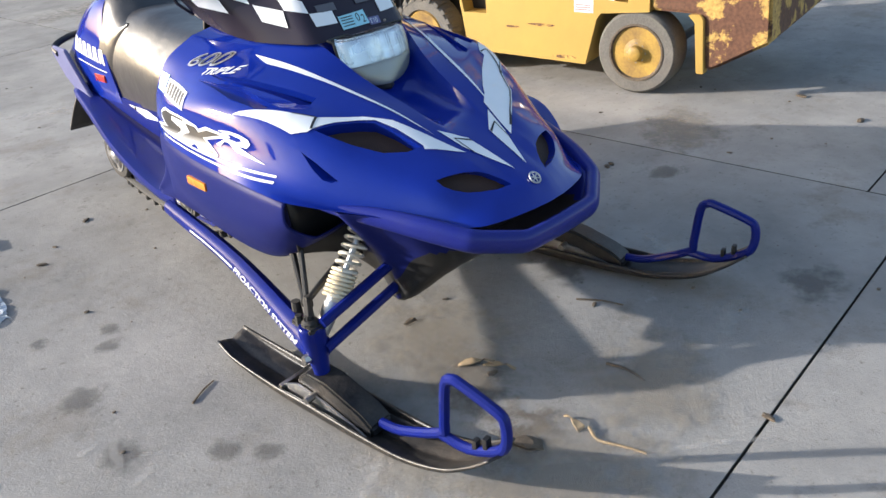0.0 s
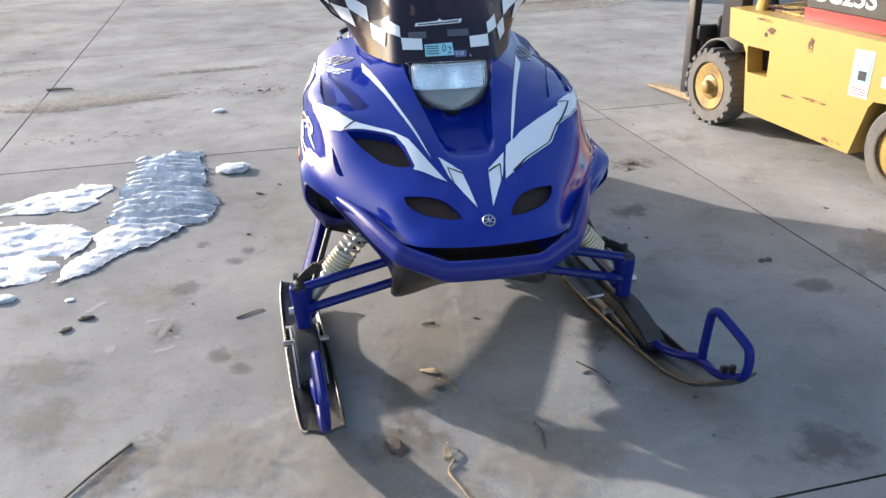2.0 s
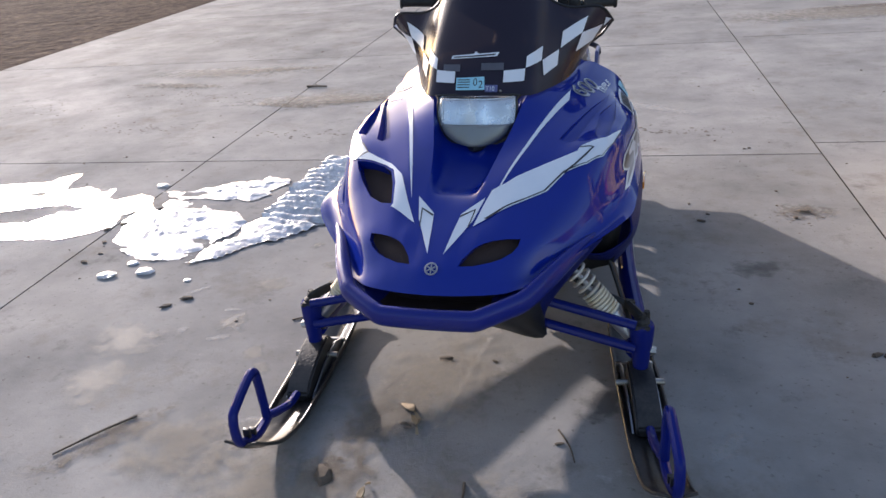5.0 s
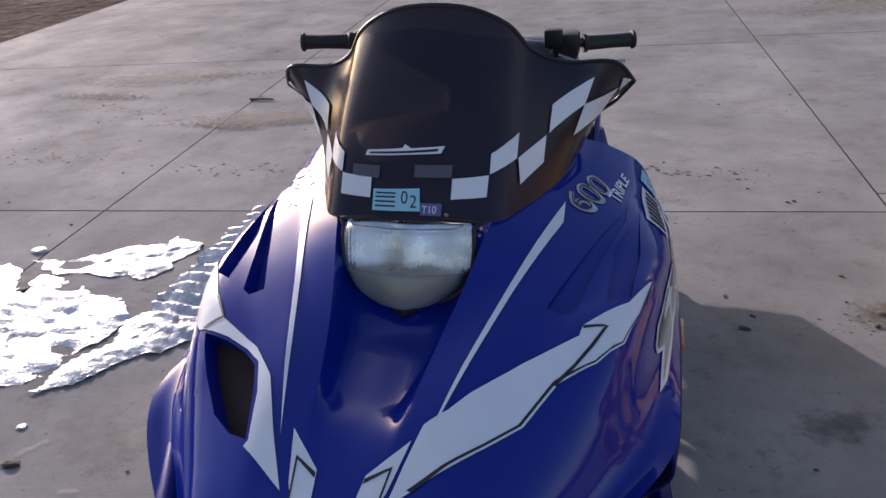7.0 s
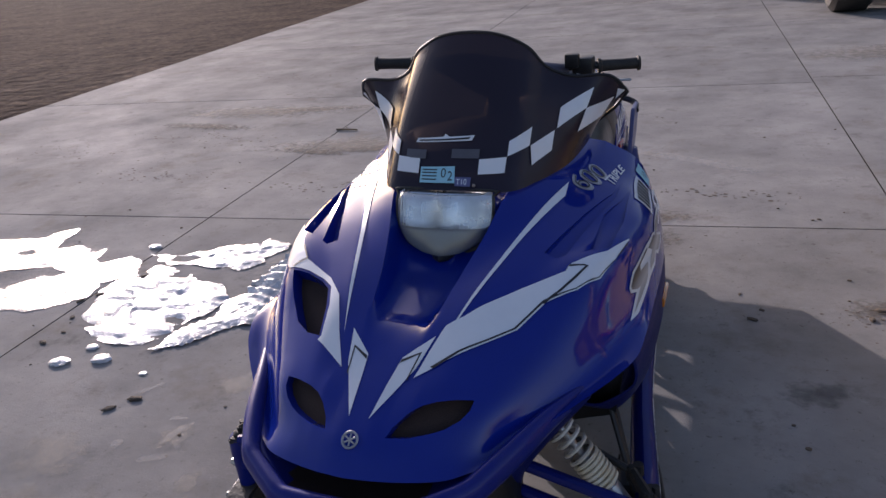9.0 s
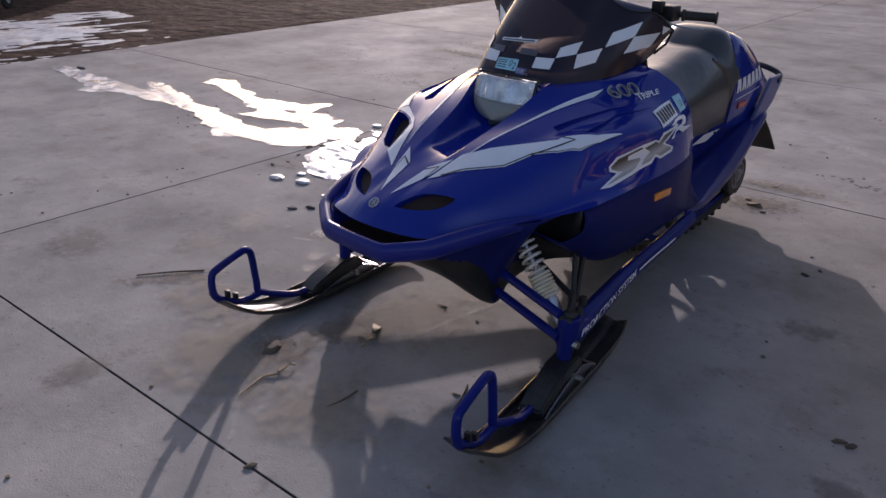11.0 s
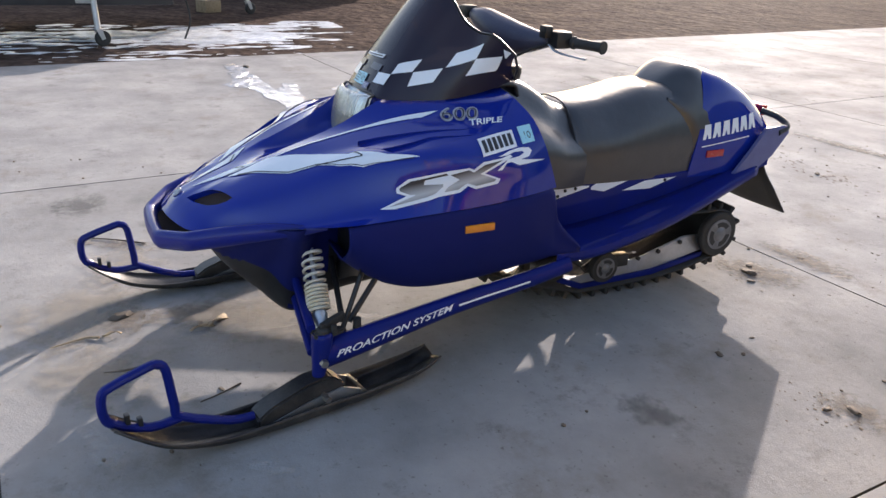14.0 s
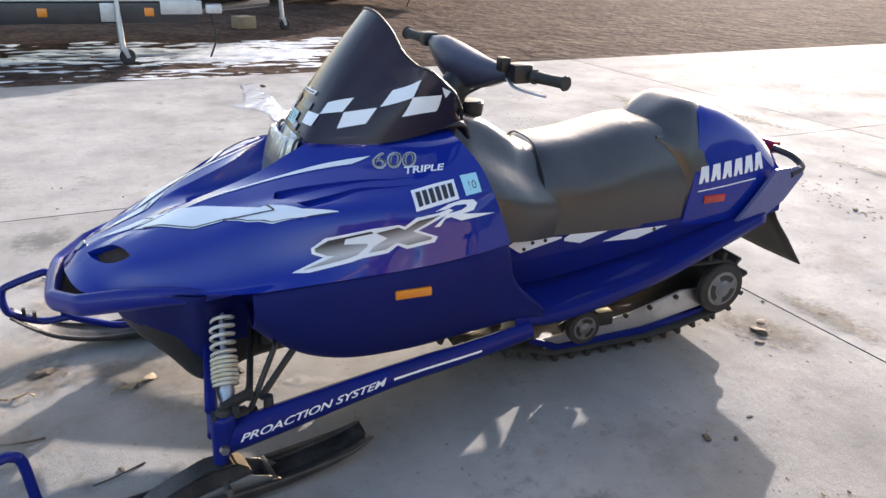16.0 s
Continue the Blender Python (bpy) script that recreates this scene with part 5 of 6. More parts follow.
lettering("permit_number", "2", (0.001, 0.852), (1, 0.02), 0.028, 0, "-y", windshield, M["ink"], lift=0.0045)
for z in (0.852, 0.859, 0.866, 0.872):
    decal("permit_bar", [[(-0.064, z), (-0.026, z + 0.0005), (-0.026, z + 0.003), (-0.064, z + 0.0025)]], "-y", windshield, M["ink"], label="dark bar", lift=0.0042)
decal("small_sticker", [[(0.022, 0.841), (0.060, 0.840), (0.060, 0.859), (0.020, 0.860)]], "-y", windshield, M["slate"], label="small blue-grey sticker", lift=0.0035)
lettering("small_number", "T10", (0.024, 0.844), (1, 0.0), 0.017, 0, "-y", windshield, M["white"], lift=0.0045)
decal("maker_script", [[(-0.092, 0.929), (-0.088, 0.938), (-0.020, 0.943), (-0.015, 0.949), (-0.004, 0.943), (0.058, 0.946), (0.052, 0.935), (-0.010, 0.933)]], "-y", windshield, M["white"], label="plain white slanted mark", lift=0.003)
decal("maker_script_core", [[(-0.084, 0.932), (-0.081, 0.935), (0.048, 0.942), (0.045, 0.938)]], "-y", windshield, M["ink"], label="dark core of the mark", lift=0.004)
bm = bmesh.new()
turned(bm, [(0, 0.004), (0.003, 0.004), (0.005, 0.002)], 10, Matrix.Translation((0.071, 0.595, 0.846)) @ Matrix.Rotation(radians(-90), 4, "Z"))
part("windshield_screw", bm, M["steel"], windshield, "small screw")

# ---- handlebar controls ----
bm = bmesh.new()
tube(bm, [(-0.20, 1.105, 1.042), (-0.12, 1.115, 1.025), (-0.02, 1.135, 0.99), (0.08, 1.165, 0.985), (0.17, 1.205, 0.992)], [0.020, 0.046, 0.062, 0.046, 0.020], 14, 5)
part("steering_pad", bm, M["pad"], SLED, "dark padded steering cover", 50)
bm = bmesh.new()
box(bm, 0.185, 0.245, 1.185, 1.245, 0.975, 1.03, 0.01)
box(bm, 0.17, 0.21, 1.16, 1.19, 1.005, 1.045, 0.006)
part("switch_block", bm, M["black"], bar, "black switch block")
bm = bmesh.new()
tube(bm, [(0.20, 1.185, 0.985), (0.25, 1.185, 0.968), (0.31, 1.215, 0.960), (0.345, 1.235, 0.957)], [0.006, 0.006, 0.005, 0.006], 8, 3, flat=0.6)
part("brake_lever", bm, M["alu"], bar, "silver brake lever")
bm = bmesh.new()
box(bm, -0.255, -0.205, 1.075, 1.125, 1.025, 1.07, 0.01)
part("throttle_block", bm, M["black"], bar, "black throttle block")
bm = bmesh.new()
tube(bm, [(-0.23, 1.12, 1.04), (-0.27, 1.15, 1.03), (-0.30, 1.15, 1.03)], 0.006, 8, 2)
part("throttle_lever", bm, M["black"], bar, "black thumb throttle")
bm = bmesh.new()
tube(bm, [(0.19, 1.19, 0.985), (0.14, 1.13, 0.955), (0.08, 1.06, 0.90)], 0.005, 6, 3)
part("brake_hose", bm, M["rubber"], bar, "thin black hose")

# dash behind the windshield
bm = bmesh.new()
loft(bm, [[(-0.24, 0.80, 0.845), (0, 0.74, 0.87), (0.24, 0.80, 0.845)], [(-0.25, 0.95, 0.87), (0, 0.92, 0.92), (0.25, 0.95, 0.87)], [(-0.24, 1.04, 0.87), (0, 1.05, 0.90), (0.24, 1.04, 0.87)], [(-0.24, 1.06, 0.83), (0, 1.08, 0.84), (0.24, 1.06, 0.83)]], 4, 4)
part("dash", bm, M["black"], SLED, "black dash panel", 50, 0.01)

# seat seam and strap
bm = bmesh.new()
rows = []
for k in range(25):
    a = math.pi * k / 24
    x = 0.207 * math.cos(a)
    z = 0.505 + 0.262 * (1 - (abs(x) / 0.21) ** 3.2) ** 0.9 if abs(x) < 0.2069 else 0.505
    rows.append((x, 1.345, z))
tube(bm, rows, 0.004, 6)
part("seat_seam", bm, M["vinyl"], seat, "raised seat seam")

# tail light and side plates
bm = bmesh.new()
box(bm, -0.09, 0.09, 2.338, 2.37, 0.645, 0.69, 0.008)
part("tail_light", bm, M["red"], SLED, "red tail light behind the seat")
for sgn in (1, -1):
    bm = bmesh.new()
    slab_poly(bm, [(2.03, 0.408), (2.075, 0.384), (2.28, 0.519), (2.352, 0.610), (2.335, 0.640), (2.22, 0.636), (2.154, 0.550)], sgn * 0.226, sgn * 0.242, "x", 0.004)
    part("tail_side_plate", bm, M["slate"], SLED, "blue-grey tail side plate")
    # rear suspension arms and rail bolts
    bm = bmesh.new()
    box(bm, sgn * 0.17 - 0.02, sgn * 0.17 + 0.02, 1.585, 1.65, 0.115, 0.165, 0.006)
    part("rail_block", bm, M["black"], SLED, "black rail bracket")
    for y, z in ((1.72, 0.125), (1.82, 0.140), (1.93, 0.165)):
        bm = bmesh.new()
        turned(bm, [(sgn * 0.158, 0.009), (sgn * 0.170, 0.009), (sgn * 0.172, 0.005)], 10, Matrix.Translation((0, y, z)))
        part("rail_bolt", bm, M["black"], SLED)
    # black sheet behind the shock
    bm = bmesh.new()
    loft(bm, [[(sgn * 0.225, 0.44, 0.27), (sgn * 0.25, 0.44, 0.52)], [(sgn * 0.30, 0.47, 0.31), (sgn * 0.33, 0.45, 0.53)], [(sgn * 0.42, 0.455, 0.36), (sgn * 0.45, 0.42, 0.535)]], 4, 3)
    part("wheel_well", bm, M["black"], SLED, "black plastic sheet behind the shock", 50, 0.004)
    # steering link and sway bar end
    bm = bmesh.new()
    tube(bm, [(sgn * 0.475, 0.37, 0.215), (sgn * 0.40, 0.47, 0.39)], 0.008, 8)
    part("sway_link", bm, M["black"], SLED)
    bm = bmesh.new()
    tube(bm, [(sgn * 0.475, 0.42, 0.19), (sgn * 0.475, 0.42, 0.255)], [0.016, 0.012], 10)
    box(bm, sgn * 0.475 - 0.03, sgn * 0.475 + 0.025, 0.315, 0.395, 0.196, 0.214, 0.006)
    part("arm_knuckle", bm, M["rubber"], SLED, "greasy black knuckle on the arm")

# the rear of the machine stands slightly askew of its nose
def askew(y):
    return -0.028 * max(0.0, y - 0.95) / 1.15


def below(ob):
    for c in ob.children:
        yield c
        yield from below(c)


bent = set()
for ob in below(SLED):
    if ob.name.startswith("lug"):
        ob.location.x += askew(ob.location.y)
    elif ob.data.name not in bent:
        bent.add(ob.data.name)
        for v in ob.data.vertices:
            v.co.x += askew(v.co.y)

# ---- forklift ----
# local axes: y towards the mast, x into the body; the near side is x = 0
FORK = thing("forklift", (1.96, 1.77, 0.0), "worn yellow forklift with dark engine cover parked on concrete", "forklift", world_parts=False, turn=10.0)
bm = bmesh.new()
slab_poly(bm, [(0.325, 0.150), (-0.42, 0.130), (-0.482, 0.370), (-0.505, 0.400), (-0.765, 0.420), (-0.765, 0.658), (0.545, 0.672), (0.525, 0.520), (0.405, 0.50), (0.375, 0.46)], 0.0, 1.05, "x")
opening(bm, [(0.368, 0.498), (0.342, 0.361), (0.189, 0.362), (0.195, 0.499)], "-x", (0.10, 0, 0))
opening(bm, [(-0.585, 0.522), (-0.583, 0.465), (-0.652, 0.461), (-0.654, 0.521)], "-x", (0.08, 0, 0))
fbody = part("body", bm, [M["yellow"], M["black"]], FORK, "yellow steel forklift body with a step hole", 30)
bm = bmesh.new()
slab_poly(bm, [(-0.768, 0.428), (-0.985, 0.420), (-1.055, 0.150), (-1.10, 0.165), (-1.35, 0.307), (-1.335, 0.52), (-1.36, 0.66), (-1.38, 0.98), (-0.70, 0.98), (-0.70, 0.668), (-0.768, 0.664)], 0.012, 1.04, "x", 0.014)
part("counterweight", bm, M["yellowrust"], FORK, "rust-brown counterweight with flaking yellow paint")
bm = bmesh.new()
slab_poly(bm, [(-0.960, 0.418), (-0.995, 0.385), (-1.018, 0.140), (-1.058, 0.140), (-1.040, 0.400), (-1.02, 0.424)], -0.006, 0.05, "x", 0.004)
part("wheel_guard", bm, M["yellow"], FORK, "yellow flange behind the rear wheel")
bm = bmesh.new()
slab_poly(bm, [(-0.527, 0.517), (-0.528, 0.472), (-0.578, 0.468), (-0.577, 0.520)], -0.003, 0.001, "x")
part("latch_plate", bm, M["white"], fbody, "worn pale plate beside the latch hole")
bm = bmesh.new()
slab_poly(bm, [(-0.70, 0.664), (0.11, 0.664), (0.112, 0.725), (-0.70, 0.725)], 0.10, 0.95, "x", 0.004)
part("red_band", bm, M["darkred"], FORK, "red band under the engine cover")
bm = bmesh.new()
slab_poly(bm, [(-0.70, 0.727), (0.112, 0.727), (0.118, 0.90), (-0.70, 0.90)], 0.108, 0.94, "x", 0.006)
cover = part("engine_cover", bm, M["black"], FORK, "dark engine cover with white lettering")
bm = bmesh.new()
slab_poly(bm, [(-0.70, 0.902), (0.12, 0.902), (0.13, 0.965), (-0.70, 0.965)], 0.10, 0.95, "x", 0.01)
part("cover_lid", bm, M["yellow"], FORK, "yellow engine cover lid")
lettering("model_lettering", "GC25S", (0.085, 0.765), (-1, 0.0), 0.12, 0, "-x", cover, M["white"], cover, label="white block lettering", width=0.40, bold=0.02)
bm = bmesh.new()
slab_poly(bm, [(-0.357, 0.400), (-0.353, 0.608), (-0.464, 0.612), (-0.464, 0.400)], -0.002, 0.001, "x")
stk = part("data_sticker", bm, M["white"], fbody, "white and blue data sticker")
bm = bmesh.new()
slab_poly(bm, [(-0.363, 0.470), (-0.361, 0.590), (-0.456, 0.593), (-0.456, 0.470)], -0.0045, -0.0015, "x")
part("sticker_panel", bm, M["cyan"], stk, "light blue sticker panel")
bm = bmesh.new()
slab_poly(bm, [(-0.395, 0.478), (-0.395, 0.520), (-0.440, 0.520), (-0.440, 0.478)], -0.006, -0.004, "x")
part("sticker_picture", bm, M["ink"], stk, "small dark picture on the sticker")
for k in range(3):
    bm = bmesh.new()
    slab_poly(bm, [(-0.365, 0.412 + k * 0.012), (-0.365, 0.416 + k * 0.012), (-0.45, 0.416 + k * 0.012), (-0.45, 0.412 + k * 0.012)], -0.0045, -0.0015, "x")
    part("sticker_bar", bm, M["darkred"], stk)
for y, z, a, b in ((0.20, 0.60, 0.05, 0.02), (-0.08, 0.575, 0.025, 0.05), (-0.18, 0.32, 0.12, 0.012), (0.02, 0.30, 0.06, 0.01), (-0.30, 0.16, 0.1, 0.012), (0.25, 0.645, 0.10, 0.01)):
    bm = bmesh.new()
    pts = [(y + a * math.cos(t) * (0.7 + 0.5 * noise.noise((y * 9 + t, z * 7, 1))), z + b * math.sin(t) * (0.7 + 0.5 * noise.noise((t, z * 11, 4)))) for t in [k * math.pi / 8 for k in range(16)]]
    slab_poly(bm, pts, -0.0015, 0.0005, "x")
    part("paint_chip", bm, M["yellowrust"], fbody, "rusty paint chip")
# black disc on the uncut panel, for the shade inside a bolt hole
bm = bmesh.new()
turned(bm, [(-0.002, 0.012), (0.003, 0.012)], 14, Matrix.Translation((0, 0.24, 0.575)))
part("bolt_hole", bm, M["black"], fbody)


def fork_wheel(y, r, w, x, lugs):
    bm = bmesh.new()
    turned(bm, [(0.06, r * 0.60), (0.03, r * 0.63), (0.0, r * 0.68), (0, r * 0.93), (0.012, r * 0.985), (0.03, r), (w - 0.03, r), (w - 0.012, r * 0.985), (w, r * 0.93), (w, r * 0.6)], 44, Matrix.Translation((x, y, r)), False)
    if lugs:
        lug_bm = bmesh.new()
        box(lug_bm, x - 0.004, x + w * 0.55, -0.016, 0.016, r * 0.90, r * 1.035, 0.003, None, 1)
        tread = bpy.data.meshes.new("tread_lug")
        lug_bm.to_mesh(tread)
        lug_bm.free()
        tread.materials.append(M["tyre"])
    t = part("wheel", bm, M["tyre"], FORK, "grey worn solid rubber tyre" if not lugs else "lugged black rubber tyre")
    for k in range(22 if lugs else 0):
        o = new("tread_lug", tread)
        o.parent = t
        o.matrix_basis = Matrix.Translation((0, y, r)) @ Matrix.Rotation(2 * math.pi * k / 22, 4, "X")
    bm = bmesh.new()
    turned(bm, [(0.010, r * 0.69), (0.006, r * 0.645), (0.045, r * 0.60), (0.055, r * 0.40), (0.035, r * 0.35), (0.020, r * 0.25)] if not lugs else [(0.02, r * 0.69), (0.012, r * 0.62), (0.006, r * 0.60), (0.012, r * 0.34), (0.03, r * 0.31), (0.03, r * 0.2)], 36, Matrix.Translation((x, y, r)))
    rim = part("hub", bm, M["hubyellow"], t, "yellow wheel hub, dirty")
    bm = bmesh.new()
    turned(bm, [(0.04, r * 0.36), (0.010, r * 0.32), (0.002, r * 0.19), (-0.026, r * 0.165), (-0.032, r * 0.12), (-0.033, r * 0.04)], 20, Matrix.Translation((x, y, r)))
    part("hub_cap", bm, M["hubyellow"], rim, "dirty yellow hub cap")
    if not lugs:
        bm = bmesh.new()
        turned(bm, [(0.004, r * 0.70), (-0.004, r * 0.685), (-0.004, r * 0.645), (0.006, r * 0.615), (0.040, r * 0.60)], 40, Matrix.Translation((x, y, r)), False)
        part("rim_ring", bm, M["leaf"], rim, "dark rusty rim ring")
    for k in range(8):
        a = 2 * math.pi * k / 8
        bm = bmesh.new()
        turned(bm, [(0.03, 0.007), (0.004, 0.007)], 6, Matrix.Translation((x, y + r * 0.22 * math.cos(a), r + r * 0.22 * math.sin(a))))
        part("wheel_nut", bm, M["steel"], rim)


fork_wheel(-0.70, 0.212, 0.17, 0.005, False)
fork_wheel(0.648, 0.212, 0.15, -0.005, True)
bm = bmesh.new()
box(bm, 0.2, 1.0, -0.75, 0.75, 0.14, 0.20, 0.01)
part("axle_frame", bm, M["black"], FORK, "dark axle frame")
bm = bmesh.new()
loft(bm, [[(0.02, 0.47 + 0.22 * math.cos(a), 0.24 + 0.25 * math.sin(a)) for a in (0.2, 0.7, 1.2, 1.7, 2.2)], [(0.22, 0.47 + 0.22 * math.cos(a), 0.24 + 0.25 * math.sin(a)) for a in (0.2, 0.7, 1.2, 1.7, 2.2)]], 2, 4)
for v in bm.verts:
    v.co.y += 0.15
part("fender", bm, M["tyre"], FORK, "grey front fender", 40, 0.01)
for x in (0.22, 0.72):
    bm = bmesh.new()
    vs = box(bm, x - 0.10, x - 0.05, -0.13, 0.03, 0.08, 2.25, 0.006)
    vs += box(bm, x - 0.045, x, -0.10, 0.05, 0.10, 2.2, 0.006)
    bmesh.ops.transform(bm, matrix=Matrix.Translation((0, 0.72, 0)) @ Matrix.Rotation(radians(-1), 4, "X"), verts=[v for v in vs if v.is_valid])
    part("mast_rail", bm, M["trailer"], FORK, "dark steel mast rail")
    bm = bmesh.new()
    tube(bm, [(x + 0.05, 0.52, 0.66), (x + 0.05, 0.70, 1.0)], 0.03, 10)
    part("tilt_cylinder", bm, M["black"], FORK, "black tilt cylinder")
for x in (0.10, 0.98):
    bm = bmesh.new()
    tube(bm, [(x, 0.42, 0.655), (x, 0.37, 1.0), (x, 0.27, 1.5), (x, 0.0, 1.98)], 0.035, 10, 3, flat=0.7)
    part("cab_pillar", bm, M["yellow"], FORK, "yellow cab pillar")
bm = bmesh.new()
tube(bm, [(0.10, 0.0, 1.98), (0.10, -0.9, 1.98), (0.98, -0.9, 1.98), (0.98, 0.0, 1.98), (0.10, 0.0, 1.98)], 0.03, 8)
part("overhead_guard", bm, M["yellow"], FORK, "yellow overhead guard")
for y, x in ((-0.9, 0.10), (-0.9, 0.98)):
    bm = bmesh.new()
    tube(bm, [(x, y, 0.97), (x, y, 1.98)], 0.03, 8)
    part("cab_pillar", bm, M["yellow"], FORK, "yellow cab pillar")
bm = bmesh.new()
box(bm, 0.25, 0.85, -0.75, -0.30, 1.0, 1.12, 0.04)
box(bm, 0.25, 0.85, -0.80, -0.70, 1.0, 1.5, 0.04)
part("operator_seat", bm, M["vinyl"], FORK, "black operator seat")
bm = bmesh.new()
box(bm, 0.12, 0.95, 0.06, 0.46, 0.668, 0.682, 0.004)
part("cab_floor", bm, M["yellowrust"], FORK, "dirty worn cab floor")
bm = bmesh.new()
box(bm, 0.45, 0.95, 0.16, 0.50, 0.685, 1.3, 0.03)
part("dash_panel", bm, M["black"], FORK, "dark cab front panel")
for x in (0.03, 0.93):
    bm = bmesh.new()
    box(bm, x, x + 0.05, 0.90, 0.96, 0.11, 0.79, 0.008)
    box(bm, x + 0.055, x + 0.09, 0.87, 0.92, 0.12, 0.52, 0.006)
    part("carriage_post", bm, M["trailer"], FORK, "dark steel carriage post")
bm = bmesh.new()
tube(bm, [(0.055, 0.93, 0.70), (0.055, 0.93, 0.79), (0.10, 0.93, 0.82), (0.90, 0.93, 0.82), (0.955, 0.93, 0.79), (0.955, 0.93, 0.70)], 0.014, 8, 2)
tube(bm, [(0.06, 0.93, 0.715), (0.95, 0.93, 0.715)], 0.012, 8)
for x in (0.28, 0.5, 0.72):
    tube(bm, [(x, 0.93, 0.715), (x, 0.93, 0.82)], 0.012, 8)
part("load_backrest", bm, M["black"], FORK, "black tubular load backrest")
for z in (0.15, 0.44):
    bm = bmesh.new()
    box(bm, 0.05, 0.96, 0.86, 0.90, z, z + 0.08, 0.008)
    part("carriage_bar", bm, M["black"], FORK, "black carriage bar")
bm = bmesh.new()
box(bm, 0.16, 0.9, 0.80, 0.855, 0.16, 0.58, 0.02)
part("lift_cylinder_guard", bm, M["black"], FORK, "black mast cover")
for x in (0.16, 0.74):
    bm = bmesh.new()
    slab_poly(bm, [(0.965, 0.02), (1.52, 0.012), (1.52, 0.022), (1.01, 0.065), (1.005, 0.5), (0.965, 0.5)], x, x + 0.1, "x", 0.004)
    part("fork_tine", bm, M["wood"], FORK, "worn tan steel fork tine")


# ---- snow and ice ----
def rugged(poly, amp, n=5, seed=0):
    """The outline with finer, uneven points between its corners."""
    out = []
    m = len(poly)
    for i in range(m):
        a, b = Vector(poly[i]), Vector(poly[(i + 1) % m])
        d = b - a
        side = Vector((-d.y, d.x)).normalized() if d.length else Vector((0, 0))
        for k in range(n):
            p = a + d * (k / n)
            j = noise.noise((p.x * 7 + seed, p.y * 7, seed * 1.7)) + 0.6 * noise.noise((p.x * 19, p.y * 19 + seed, seed))
            out.append(p + side * amp * j)
    return out


def snow_sheet(name, poly, height, ramp, mat, label, seed, ribs=False, step=0.045, amp=0.05, gaps=0.0):
    edge = rugged(poly, amp, 5, seed)
    bm = bmesh.new()
    bm.faces.new([bm.verts.new((p.x, p.y, 0)) for p in edge])
    sliced(bm, step)
    bmesh.ops.subdivide_edges(bm, edges=bm.edges[:], cuts=1, use_grid_fill=True)
    E2 = np.array([(p.x, p.y) for p in edge])
    for v in bm.verts:
        d = float(np.min(np.hypot(E2[:, 0] - v.co.x, E2[:, 1] - v.co.y)))
        f = 1 - math.exp(-d / ramp)
        n1 = 0.5 + 0.55 * noise.noise((v.co.x * 4, v.co.y * 6, seed)) + 0.30 * noise.noise((v.co.x * 9, v.co.y * 22, seed + 3))
        h = 0.15 + 0.36 * math.floor(n1 * 3.2) + 0.10 * noise.noise((v.co.x * 45, v.co.y * 45, seed))
        if ribs:
            calm = max(0.10, min(1.0, (v.co.y - 1.30) / 0.30))
            wave = math.sin(v.co.y * 87 + v.co.x * 9 + 1.6 * noise.noise((v.co.x * 4, v.co.y * 3, 2)))
            h = 0.55 + 0.42 * calm * wave * abs(wave) ** 0.3 + 0.35 * noise.noise((v.co.x * 9, v.co.y * 9, 5)) + 0.15 * noise.noise((v.co.x * 40, v.co.y * 40, 5))
            if d < 0.07 and calm > 0.5:
                h -= (0.07 - d) / 0.07 * (0.9 - 0.9 * wave)
        gap = gaps * (0.9 * noise.noise((v.co.x * 5 + seed, v.co.y * 9, 2.2)) + 0.5 * noise.noise((v.co.x * 11, v.co.y * 16, seed + 8)))
        v.co.z = 0.003 + height * f * (max(-0.3, h) if ribs else max(0.05, h)) + min(0.0, gap * height)
    bmesh.ops.recalc_face_normals(bm, faces=bm.faces)
    ob = part(name, bm, mat, None, "", 60)
    return tagged(ob, label, "snow", kind="stuff")


snow_sheet("snow_patch", [(-1.96, 1.11), (-2.02, 1.21), (-2.01, 1.29), (-2.05, 1.39), (-2.06, 1.49), (-2.09, 1.60), (-1.97, 1.55), (-2.0, 1.64), (-1.98, 1.71), (-1.78, 1.67), (-1.66, 1.60), (-1.50, 1.58), (-1.42, 1.45), (-1.42, 1.23), (-1.46, 1.12), (-1.52, 1.03), (-1.62, 0.98), (-1.78, 1.01)],
           0.020, 0.05, M["snow"], "bright patch of crusted melting snow on concrete", 1, step=0.024, amp=0.05, gaps=1.1)
snow_sheet("snow_patch", [(-2.13, 1.81), (-2.01, 1.75), (-1.95, 1.73), (-1.82, 1.74), (-1.70, 1.70), (-1.55, 1.72), (-1.46, 1.82), (-1.46, 2.02), (-1.60, 2.10), (-1.71, 2.02), (-1.90, 1.86), (-1.97, 1.82)],
           0.020, 0.05, M["snow"], "ragged strip of crusted melting snow on concrete", 5, step=0.024, amp=0.05, gaps=1.2)
snow_sheet("ice_ridge", [(-1.45, 0.97), (-1.33, 1.08), (-1.18, 1.2), (-1.02, 1.42), (-0.91, 1.46), (-0.93, 1.68), (-1.02, 2.1), (-1.06, 2.50), (-1.21, 2.5), (-1.36, 2.4), (-1.40, 2.1), (-1.39, 1.8), (-1.37, 1.5), (-1.38, 1.28), (-1.44, 1.1)],
           0.036, 0.045, M["greysnow"], "grey ice ridge printed with tread ribs", 4, True, step=0.020, amp=0.06)
